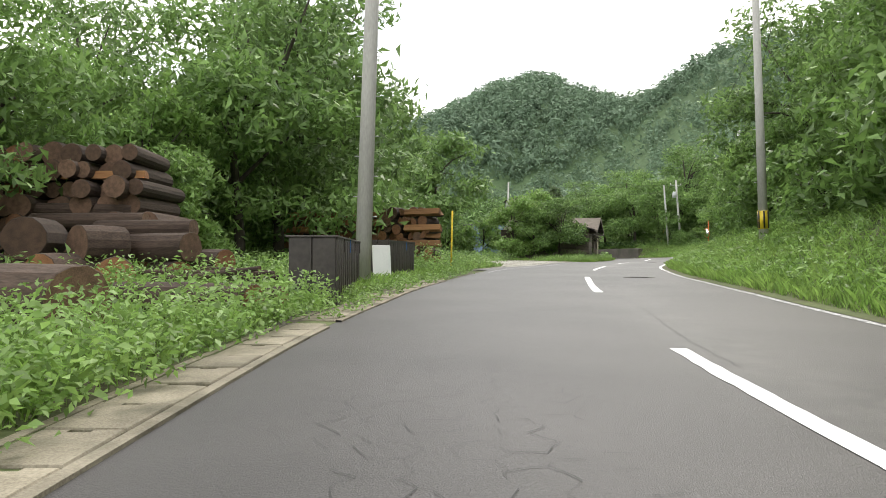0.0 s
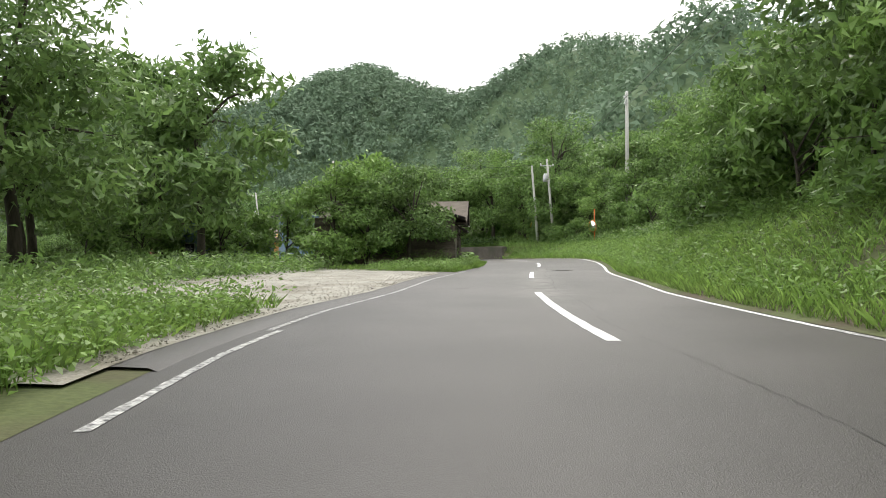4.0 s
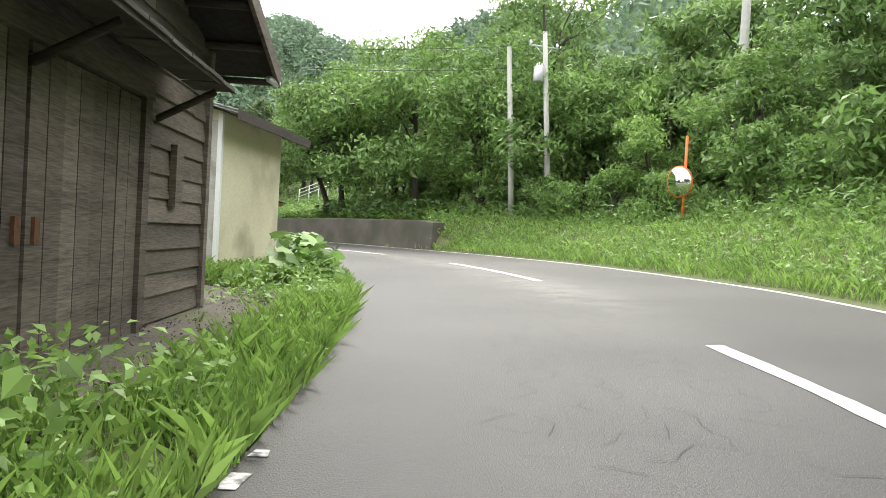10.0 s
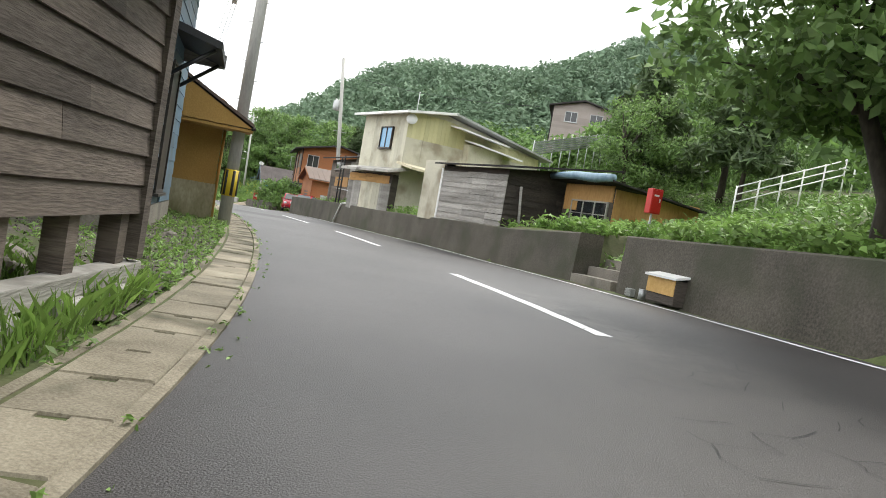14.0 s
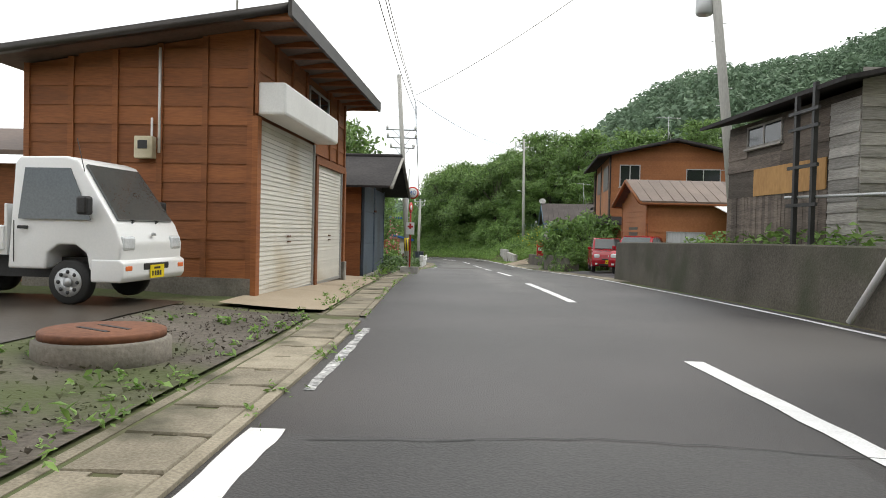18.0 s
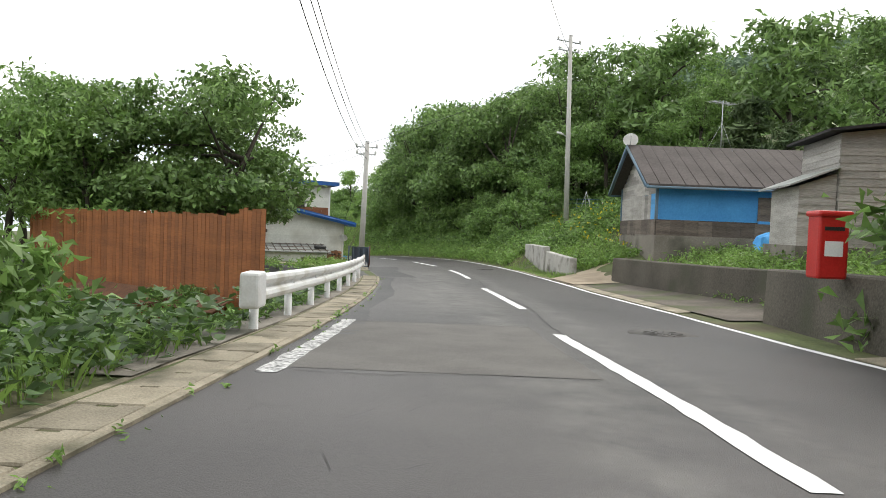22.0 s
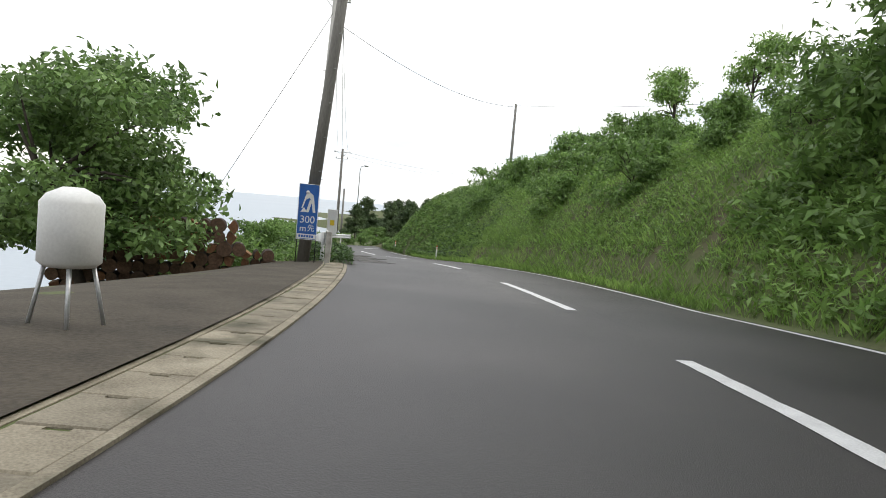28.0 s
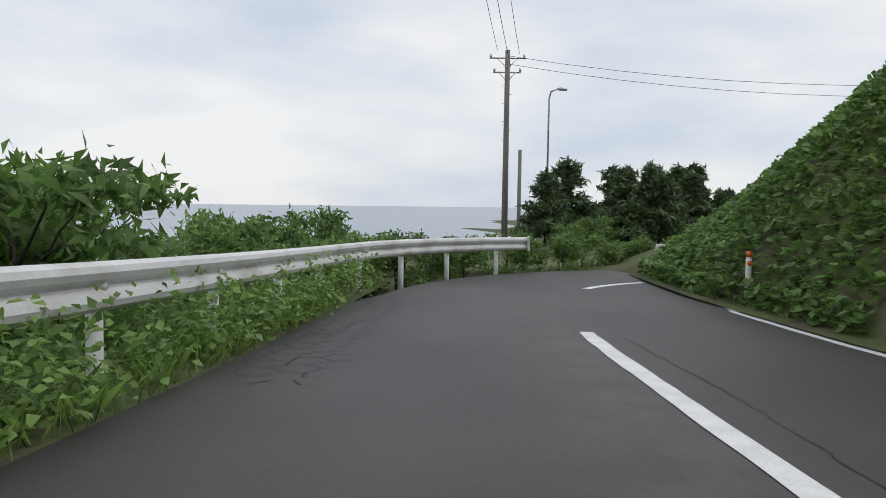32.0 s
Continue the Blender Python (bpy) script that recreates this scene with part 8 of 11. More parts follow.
LOT = lambda s: np.interp(s, [29, 31, 34, 50, 52, 53, 54, 57.4, 62], [0.9, 3, 14, 14, 14, 13.5, 13, 12.5, 12.0])
LOT_IN = lambda s: np.interp(s, [29, 47, 50.5, 52.3, 53.2, 54, 57.4, 62], [0.45, 0.4, 0.35, 0.45, 0.7, 1.2, 5.0, 11.0])
patch_ground("gravel_lot", 29.2, 61.5, LOT_IN, LOT, 0.036, M_GRAVEL, "pale crushed-stone gravel lot beside the road", "gravel lot", 0.5, 22)
pebbles("gravel", 30, 60, LOT_IN, LOT, 16000, 0.017, M_GRAVEL, "loose pale gravel stones spread over the lot")
patch_ground("shoulder", 30, 62, -0.1, 0.8, 0.03, M_ASPHALT, "narrow dark asphalt shoulder beside the gravel lot", "road", 0.15, 5)
patch_ground("gravel_patch", 80.8, 85.8, lambda s: np.interp(s, [80.8, 82, 84, 85.8], [1.4, 0.95, 1.2, 2.5]), lambda s: np.interp(s, [80.8, 82, 84, 85.8], [1.8, 3.4, 4.2, 3.6]), 0.04, M_GRAVEL_GREY, "small patch of grey gravel in the grass", "gravel", 0.2)
pebbles("gravel", 81, 85.6, 1.2, 3.4, 2200, 0.018, M_GRAVEL_GREY, "loose grey gravel stones in the grass")
patch_ground("soil_strip", 8.0, 27.5, 0.1, 0.85, 0.0, M_YARD, "gritty soil strip along the wood yard", "yard", 0.12, 6)
patch_ground("soil_strip", 64.0, 73.6, lambda s: np.interp(s, [64, 74], [0.95, 0.8]), 2.6, 0.035, M_YARD, "pale bare soil strip along the barn", "yard", 0.15, 6)
pebbles("gravel", 65.0, 73.4, 1.0, 2.2, 1800, 0.012, M_YARD, "small stones on the soil strip by the barn")
patch_ground("soil_strip", 142.9, 150.5, 0.66, 1.5, 0.03, M_SOIL, "dark littered soil at the foot of the blue doors", "yard", 0.05, 5)
patch_ground("yard", 97.5, 121.5, 0.72, 7.2, 0.03, M_YARD, "gritty soil yard with weeds before the houses", "yard", 0.1)
pebbles("gravel", 97.5, 121.5, 0.75, 4.5, 5200, 0.016, M_YARD, "small stones scattered over the soil yard")
patch_ground("yard", 121.3, 131.9, 0.72, 2.6, 0.03, M_YARD, "gritty soil strip with weeds before the parked truck", "yard", 0.1)
pebbles("gravel", 121.3, 131.9, 0.75, 2.4, 2200, 0.016, M_YARD, "small stones on the soil strip")
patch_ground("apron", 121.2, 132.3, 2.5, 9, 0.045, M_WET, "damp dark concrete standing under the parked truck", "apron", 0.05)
patch_ground("apron", 132.4, 142.9, 0.62, 2.1, 0.05, M_APRON, "sandy concrete apron before the garage shutters", "apron", 0.0, 4)
patch_ground("lane", 181.9, 187.2, -0.1, 14, 0.05, M_ASPHALT_NEW, "side lane of dark asphalt leaving the road", "lane", 0.1)
patch_ground("yard", 186.8, 191.5, 0.7, 9, 0.03, M_APRON, "sandy forecourt before the white house", "yard", 0.2)

patch_ground("yard", 211.8, 233.6, 0.66, 8.5, 0.035, M_SOIL, "dark trodden earth lot before the firewood", "yard", 0.2)
patch_ground("ditch_edge", 163, 181.8, 0.64, 1.35, 0.02, M_CONC, "old concrete edge of the ditch below the rail", "ditch edge", 0.1, 4)
# ---- gutter slabs: one shape with a lifting slot, laid end to end ----
def slab_mesh(length, wide, thick, slot, broken=0.0):
    """A slab with a slot across its far end, cut from an outline."""
    w, l, q = wide / 2, length / 2, slot
    out = [(-w, -l), (w, -l), (w, l - broken), (w * 0.3, l - broken * 0.4), (w * 0.3, l - q), (-w * 0.3, l - q), (-w * 0.3, l), (-w, l)]
    bm = bmesh.new()
    low = [bm.verts.new((x, y, -thick)) for x, y in out]
    rim = [bm.verts.new((x, y, -0.012)) for x, y in out]
    top = [bm.verts.new((x * 0.965, y * 0.97, 0)) for x, y in out]
    n = len(out)
    bm.faces.new(top)
    for i in range(n):
        j = (i + 1) % n
        bm.faces.new((low[i], low[j], rim[j], rim[i]))
        bm.faces.new((rim[i], rim[j], top[j], top[i]))
    bmesh.ops.recalc_face_normals(bm, faces=bm.faces)
    me = bpy.data.meshes.new("gutter_slab")
    bm.to_mesh(me)
    bm.free()
    me.materials.append(M_SLAB)
    return me


SLABS = [slab_mesh(0.6, 0.46, 0.1, 0.05), slab_mesh(0.6, 0.46, 0.1, 0.04, 0.06), slab_mesh(0.6, 0.46, 0.1, 0.06)]
M_DITCH = mat("gutter_dirt", (0.012, 0.011, 0.009), (0.035, 0.03, 0.024), 3, 0.95, 0.3, space="World")


def gutter(s0, s1, gap=0.0, off=0.36):
    mid_p = at((s0 + s1) / 2, left((s0 + s1) / 2) - off)
    t = tagged(new("gutter"), "row of pale concrete gutter slabs with lifting slots along the road", "gutter", "gutters along the road", "structure")
    rows = [at(np.full(2, s), left(s) - off + np.array([-0.25, 0.25]), np.full(2, -0.05)) for s in np.arange(s0, s1 + 0.01, 1.0)]
    bed = sheet("gutter_bed", np.array(rows), M_DITCH)
    bed.parent = t
    for side, w in ((-0.30, 0.035), (0.285, 0.04)):
        rows = []
        for s in np.arange(s0, s1 + 0.01, 0.6):
            c = left(s) - off + side
            rows.append(at(np.full(4, s), c + np.array([-w, -w, w, w]), np.array([-0.2, 0.028, 0.024, -0.2])))
        k = sheet("gutter_kerb", np.array(rows), M_SLAB, False)
        k.parent = t
    s = s0 + 0.3
    while s < s1 - 0.2:
        if pick.random() >= gap:
            p, r = at(s, left(s) - off, 0.03 + pick.uniform(-0.008, 0.008)), heading(s)
            ob = new("gutter_slab", SLABS[pick.choice((0, 0, 1, 2, 2))])
            ob.parent = t
            dz = math.degrees(math.atan2(at(s + 0.3, 0)[2] - at(s - 0.3, 0)[2], 0.6))
            turn = math.degrees(math.atan2(left(s + 0.3) - left(s - 0.3), 0.6))
            ob.matrix_basis = pose(p[0], p[1], p[2], dz + pick.uniform(-0.5, 0.5), pick.uniform(-0.8, 0.8), r - turn + pick.uniform(-0.6, 0.6))
        s += 0.612


gutter(-6, 8.8)
gutter(9, 20, 0.12)
gutter(92, 131.8)
gutter(132.2, 146)
gutter(146.2, 182.2)
gutter(187, 213.2)
gutter(213.2, 233.4, 0.0)
for s0, s1 in ((145, 166), (172, 190)):
    rows = [at(np.full(4, s), right(s) + np.array([0.12, 0.12, 0.5, 0.5]), np.array([-0.1, 0.02, 0.05, -0.1])) for s in np.arange(s0, s1 + 0.1, 0.7)]
    tagged(sheet("kerb_strip", np.array(rows), M_SLAB, False), "narrow concrete kerb strip along the road", "kerb", kind="structure")

# ---- poles and wires ----
M_WIRE = mat("wire_rubber", (0.012, 0.012, 0.013), (0.03, 0.03, 0.03), 2, 0.6)
M_BLUESIGN = mat("blue_sign", (0.012, 0.09, 0.36), (0.02, 0.13, 0.45), 2, 0.4, 0.05)
M_PLATE = mat("yellow_plate", (0.72, 0.55, 0.01), (0.8, 0.62, 0.02), 2, 0.4)


def pole(label, x, y, top, lean=(0, 0), r=(0.17, 0.1), material=M_POLE, band=0.0, arms=(), box_at=0.0, bolts=True, base=None, lamp=0.0, yaw=0.0, group="utility poles"):
    z = level(x, y) - 0.3 if base is None else base
    t = thing("utility_pole", label, "pole", x, y, z, yaw, group)
    h = top - z
    c = lambda q: Vector((lean[0] * q / h, lean[1] * q / h, q))
    rr = lambda q: r[0] + (r[1] - r[0]) * q / h
    shaft = rod("shaft", t, material, [c(0), c(h / 2), c(h)], [r[0], (r[0] + r[1]) / 2, r[1]], 16)
    disc("cap", t, M_GALV, c(h), (0, 0, 1), r[1] * 1.02, 0.03, 16)
    if bolts:
        for k in range(int((h - 2.2) / 0.45)):
            q, s = 1.9 + 0.45 * k, -1 if k % 2 else 1
            rod("step_bolt", shaft, M_GALV, [c(q) + Vector((s * rr(q) * 0.9, 0, 0)), c(q) + Vector((s * (rr(q) + 0.1), 0, 0))], 0.011, 5)
    if band:
        q = band - z
        rod("warning_band", t, M_YELLOWPAINT, [c(q), c(q + 0.62)], rr(q) + 0.012, 16, "yellow and black warning band")
        for k in range(6):
            a = k * math.pi / 3 + 0.3
            u = Vector((math.cos(a), math.sin(a), 0)) * (rr(q) + 0.008)
            rod("black_stripe", t, M_BLACK, [c(q + 0.02) + u, c(q + 0.6) + u], 0.035, 4)
    for q, half in arms:
        q -= z
        rod("crossarm", t, M_GALV, [c(q) + Vector((-half, 0.12, 0)), c(q) + Vector((half, 0.12, 0))], 0.045, 4)
        rod("arm_brace", t, M_GALV, [c(q) + Vector((-half * 0.6, 0.12, 0)), c(q - 0.5)], 0.02, 4)
        rod("arm_brace", t, M_GALV, [c(q) + Vector((half * 0.6, 0.12, 0)), c(q - 0.5)], 0.02, 4)
        for k in range(3):
            w = c(q) + Vector((-half * 0.92 + half * 0.92 * k, 0.12, 0))
            rod("insulator", t, M_WHITEPAINT, [w + Vector((0, 0, 0.04)), w + Vector((0, 0, 0.12)), w + Vector((0, 0, 0.22))], [0.05, 0.07, 0.035], 8)
    if box_at:
        q = box_at - z
        o = c(q) + Vector((-0.36, 0.0, 0))
        b = rod("transformer", t, M_GALV, [o, o + Vector((0, 0, 0.05)), o + Vector((0, 0, 0.6)), o + Vector((0, 0, 0.68))], [0.2, 0.24, 0.24, 0.18], 14, "blue-grey transformer drum")
        for k in range(3):
            a = 2.1 * k
            rod("bushing", b, M_WHITEPAINT, [o + Vector((math.cos(a) * 0.12, math.sin(a) * 0.12, 0.66)), o + Vector((math.cos(a) * 0.12, math.sin(a) * 0.12, 0.82))], 0.03, 8)
    if lamp:
        q = lamp - z
        rod("lamp_arm", t, M_GALV, [c(q), c(q) + Vector((-0.45, 0, 0.18))], 0.02, 6)
        rod("lamp_head", t, M_WHITEPAINT, [c(q) + Vector((-0.35, 0, 0.16)), c(q) + Vector((-0.5, 0, 0.2)), c(q) + Vector((-0.75, 0, 0.22))], [0.03, 0.07, 0.05], 10)
    return t


def wire(a, b, sag=0.5, r=0.012):
    """A hanging cable between two places."""
    a, b = Vector(a), Vector(b)
    t = thing("overhead_wire", "black overhead cable hanging between the poles", "wire", *a, 0, "overhead wires")
    n = 10
    rod("cable", t, M_WIRE, [(b - a) * (i / n) - Vector((0, 0, 4 * sag * (i / n) * (1 - i / n))) for i in range(n + 1)], r, 5)


def guy(x, y, z, x1, y1, z1):
    t = thing("guy_guard", "yellow plastic guard round a pole's stay wire", "stay guard", x, y, z, 0, "stay guards")
    d = Vector((x1 - x, y1 - y, z1 - z))
    rod("guard", t, M_YELLOWPAINT, [(0, 0, 0), d], 0.045, 8)
    rod("stay_wire", t, M_GALV, [d, d * 2.2], 0.01, 5)


pole("tall grey concrete utility pole in the wood yard", -2.05, 15.7, 11, (0.3, 0.3), (0.185, 0.14))
pole("grey concrete utility pole with a warning band on the bank", 10.7, 24.7, 10.8, (-0.5, -0.5), (0.16, 0.11), M_POLE, 2.0)
pole("slim grey concrete pole at the curve", 27.35, 91.1, 10.5, (-0.55, 0.1), (0.14, 0.1), M_POLE)
pole("slim grey concrete pole with a drum transformer at the curve", 28.5, 89.7, 11.0, (-0.6, 0.2), (0.14, 0.1), M_POLE, 0, ((10.4, 0.7),), 8.8)
pole("tall pole with two crossarms above the trees", 33.5, 84, 16.6, (-0.2, 0), (0.2, 0.14), M_POLE, 0, ((16.2, 1.0), (15.6, 0.9)), 0, True, None, 0, 70)
guy(27.3, 94.2, level(27.3, 94.2), 27.35, 93.0, 4.9)
pole("leaning concrete pole with a yellow and black warning band", *at(110.2, -1.62)[:2], 12.5, (0.15, 0.05), (0.15, 0.105), M_POLE, 1.55)
pole("concrete pole with a drum transformer standing on the wall", -0.8, 138.55, 11.6, (-1.0, -0.5), (0.15, 0.11), M_POLE, 0, (), 8.0, True, 1.3)
pole("concrete pole with crossarms beside the speed sign", -16.95, 145.25, 9.4, (-0.6, 1.1), (0.125, 0.1), M_POLE, 0.75, ((6.7, 0.75), (6.3, 0.75), (5.8, 0.6)), 0, True, None, 0, 40)
pole("tall grey pole with crossarms and a street lamp on the bank", -30.0, 183.4, 11.4, (-0.1, 0.2), (0.15, 0.1), M_POLE, 0, ((11.1, 0.8), (10.6, 0.7)), 0, True, None, 5.9, 60)
pole("pale concrete pole standing before the white house", -37.1, 174.65, 4.85, (0.15, 0.1), (0.15, 0.11), M_POLE, 0, ((4.6, 0.55), (4.25, 0.5)), 0, True, None, 0, 50)
pole("old wooden pole beside the low board house", -53.5, 186.8, 1.5, (-0.25, -0.1), (0.09, 0.07), M_BOARD, 0, (), 0, False)
pole("concrete pole rising into the dark tree", -69.15, 197.3, 8.0, (0.9, 0.5), (0.17, 0.12), M_POLE_DARK)
sp = at(247.0, -2.83)
striped = pole("tall concrete pole behind the guardrail above the sea", sp[0], sp[1], 8.5, (0.35, 0.2), (0.18, 0.12), M_POLE, 0, ((8.0, 0.7),), 0, True, None, 0, 70)
_foot = -2.63 - striped.matrix_basis.translation.z
_tall = 8.5 - striped.matrix_basis.translation.z
_axis = lambda q: Vector((0.35 * q / _tall, 0.2 * q / _tall, q))
rod("steel_band", striped, M_GALV, [_axis(_foot - 0.14), _axis(_foot - 0.05)], 0.178, 16)
for k in range(10):
    _u = Vector((math.cos(k * math.pi / 5) * 0.156, math.sin(k * math.pi / 5) * 0.156, 0))
    rod("white_stripe", striped, M_WHITEPAINT, [_axis(_foot) + _u, _axis(_foot + 0.56) + _u * 0.985], 0.02, 4)
pole("slim pole on top of the green bank", -95.9, 226.8, 7.7, (0, 0), (0.13, 0.09), M_POLE_DARK, 0, (), 0, False)
pole("dark pole with crossarms and insulators at the bend", -122.5, 225, 4.25, (0, 0), (0.17, 0.12), M_POLE_DARK, 0, ((3.9, 0.9), (3.2, 0.7)), 0, True, -7.0, 0, 70)
pole("short dark pole beyond the bend", -130.6, 229.7, 0.0, (0, 0), (0.14, 0.11), M_POLE_DARK, 0, (), 0, False, -8.0)
lp = thing("street_lamp", "slim grey street lamp at the bend in the road", "street lamp", -123.7, 228, -7.0, 70)
rod("post", lp, M_GALV, [(0, 0, 0), (0, 0, 9.2), (0.1, 0, 9.6), (0.5, 0, 9.75)], [0.07, 0.05, 0.045, 0.04], 10)
rod("head", lp, M_GALV, [(0.4, 0, 9.73), (0.6, 0, 9.74), (0.95, 0, 9.7)], [0.05, 0.1, 0.06], 10)
for a, b, s in (((11.2, 24.2, 10.3), (27.4, 91.1, 10.3), 1.2), ((10.9, 24.2, 9.4), (33.3, 84, 15.4), 1.0), ((-1.9, 15.8, 10.8), (11, 24, 10.5), 0.3), ((28.5, 89.7, 10.4), (33.4, 84, 15.8), 0.3),
                ((27.4, 91, 10.6), (8.2, 105.8, 12.2), 0.5), ((27.4, 91, 9.6), (8.2, 105.8, 11.4), 0.6), ((8.2, 105.8, 12.3), (-17.6, 146.2, 8.6), 1.3), ((8.2, 105.8, 11.6), (-17.2, 145.9, 8.0), 1.4), ((8.2, 105.8, 10.9), (-17.0, 145.7, 7.4), 1.5),
                ((-17.3, 146, 8.4), (-1.7, 138.1, 11.2), 0.4), ((-1.6, 138.2, 10.6), (13, 128, 8.5), 0.4), ((-17.4, 146.1, 8.4), (-37.0, 174.75, 4.75), 1.0), ((-17.3, 146.1, 7.9), (-37.0, 174.75, 4.35), 1.1), ((-17.2, 146, 7.4), (-37.0, 174.75, 4.0), 1.3),
                ((-17.3, 146.1, 8.2), (-31.2, 186, 11.0), 0.8), ((-37.0, 174.75, 4.75), (-31.2, 186, 10.8), 0.4), ((-37.0, 174.75, 4.75), (-67.4, 198.3, 7.8), 0.8), ((-37.0, 174.75, 4.35), (-67.4, 198.3, 7.2), 0.9), ((-37.0, 174.75, 4.35), (-40.4, 177.3, 1.0), 0.1),
                ((-67.4, 198.3, 7.8), (-80.5, 203.4, 8.3), 0.3), ((-80.6, 203.4, 8.3), (-122.8, 225.8, 4.2), 1.0), ((-80.4, 203.0, 8.3), (-122.4, 224.4, 4.2), 1.0), ((-80.4, 203.4, 7.6), (-122.5, 225.2, 3.4), 1.3), ((-80.4, 203.4, 6.6), (-95.9, 226.8, 7.5), 0.8),
                ((-81, 203.2, 7.2), (-84, 197, -5.5), 0.05), ((-122.5, 225, 4.0), (-112, 250, 3.0), 0.8), ((-122.5, 225, 3.6), (-112, 250, 2.4), 0.8), ((-95.9, 226.8, 7.6), (-70, 236, 8.5), 0.5)):
    wire(a, b, s)


# ---- guardrails ----
def guardrail(line, label, drop=0.75, boxed=False):
    """A white W-beam on posts along world points (x, y, road level)."""
    pts = [Vector(p) for p in line]
    t = thing("guardrail", label, "guardrail", *pts[0], 0, "guardrails")
    prof = [(0.0, 0.0), (0.045, 0.03), (0.06, 0.075), (0.045, 0.12), (0.0, 0.15), (-0.005, 0.17), (0.0, 0.19), (0.045, 0.22), (0.06, 0.265), (0.045, 0.31), (0.0, 0.34)]
    verts, faces = [], []
    for i, p in enumerate(pts):
        u = (pts[min(i + 1, len(pts) - 1)] - pts[max(i - 1, 0)]).normalized()
        n = Vector((u.y, -u.x, 0)).normalized()
        for o, h in prof:
            verts.append(p - pts[0] + n * o + Vector((0, 0, drop - 0.34 + h)))
        for o, h in reversed(prof):
            verts.append(p - pts[0] + n * (o - 0.008) + Vector((0, 0, drop - 0.34 + h)))
    m = 2 * len(prof)
    for i in range(len(pts) - 1):
        faces += [(i * m + j, i * m + (j + 1) % m, (i + 1) * m + (j + 1) % m, (i + 1) * m + j) for j in range(m)]
    b = pieces("beam", verts, faces, M_RAIL)
    b.parent = t
    u0 = (pts[1] - pts[0]).normalized()
    for end, u in ((Vector((0, 0, 0)), u0), (pts[-1] - pts[0], -(pts[-1] - pts[-2]).normalized())):
        n = Vector((u0.y, -u0.x, 0))
        q = end + n * 0.03
        o = box("end_plate", t, M_RAIL, -0.14, 0.14, -0.035, 0.035, drop - 0.37, drop + 0.03, 0.03, rot=Matrix.Translation(q) @ Matrix.Rotation(math.atan2(u0.y, u0.x), 4, "Z"))
        for k in (-0.08, 0.08):
            for zz in (drop - 0.25, drop - 0.09):
                disc("bolt", o, M_RUST, q + u0 * k + n * 0.03 + Vector((0, 0, zz)), n, 0.018, 0.02, 8)
    if boxed:
        box("end_box", t, M_RAIL, -0.34, 0.04, -0.13, 0.1, drop - 0.38, drop + 0.04, 0.035, rot=Matrix.Rotation(math.atan2(u0.y, u0.x), 4, "Z"), label="white folded end box")
    run, nxt = 0.0, 0.25
    for p, q in zip(pts, pts[1:]):
        L = (q - p).length
        while nxt < run + L:
            c = p.lerp(q, (nxt - run) / L) - pts[0]
            u = (q - p).normalized()
            n = Vector((u.y, -u.x, 0))
            c = c - n * 0.07
            post = rod("post", t, M_RAIL, [c + Vector((0, 0, -0.9)), c + Vector((0, 0, drop - 0.02))], 0.057, 12)
            rod("bracket", post, M_RAIL, [c + Vector((0, 0, drop - 0.17)), c + n * 0.09 + Vector((0, 0, drop - 0.17))], 0.035, 6)
            nxt += 2.0
        run += L
    return t


M_RAIL = mat("white_rail_paint", (0.62, 0.63, 0.64), (0.8, 0.8, 0.8), 1.2, 0.42, 0.1, space="World", stain=(0.5, 0.48, 0.44), stain_scale=1.5)
guardrail([at(s, -2.2 - 0.1 * math.sin((s - 164) / 6), 0.0) for s in np.arange(166.1, 182.5, 1.0)], "white steel guardrail with an end plate above the ditch", 0.72, True)
g2 = [at(s, left(s) - np.interp(s, [227, 232, 250, 268], [0.7, 0.65, 0.65, 0.5]), 0.0) for s in np.arange(233.6, 268.7, 1.0)]
g2 += [Vector(bend_row(k, 0.0, -3.55, 3.2, 2)[0]) for k in np.linspace(0.08, 0.3, 5)]
guardrail(g2, "long white steel guardrail along the drop to the sea", 0.87)

guardrail([Vector(bend_row(k, -0.05, -3.55, 3.2, 2)[0]) for k in np.linspace(0.46, 0.62, 4)], "short white guardrail beyond the bend")

# ---- signs ----
def letters(txt, parent, material, size, m, name="lettering"):
    c = bpy.data.curves.new(name, "FONT")
    c.body, c.size, c.align_x, c.align_y, c.extrude = txt, size, "CENTER", "CENTER", 0.003
    o = new("text_tmp", c)
    me = bpy.data.meshes.new_from_object(o)
    bpy.data.objects.remove(o)
    me.materials.append(material)
    ob = new(name, me)
    ob.parent = parent
    ob.matrix_basis = m
    return ob


FACE = pose(0, 0, 0, 90, 0, 0)


def speed_sign():
    z = level(-17.2, 145.1)
    t = thing("speed_sign", "round red-rimmed speed limit sign reading 40 on a grey post", "road sign", -17.1, 145.05, z, heading(157))
    rod("post", t, M_GALV, [(0, 0, -0.3), (0.1, 1.1, 4.9)], 0.045, 12)
    c = Vector((0.3, 0.78, 3.6 - z))
    disc("red_rim", t, M_RED, c, (0, -1, 0), 0.3, 0.012)
    disc("face", t, M_WHITEPAINT, c + Vector((0, -0.013, 0)), (0, -1, 0), 0.235, 0.006)
    letters("40", t, M_BLUESIGN, 0.3, Matrix.Translation(c + Vector((0, -0.024, 0))) @ FACE)
    rod("clamp", t, M_GALV, [c + Vector((-0.36, 0.05, 0)), c + Vector((0.1, 0.02, 0))], 0.025, 6)


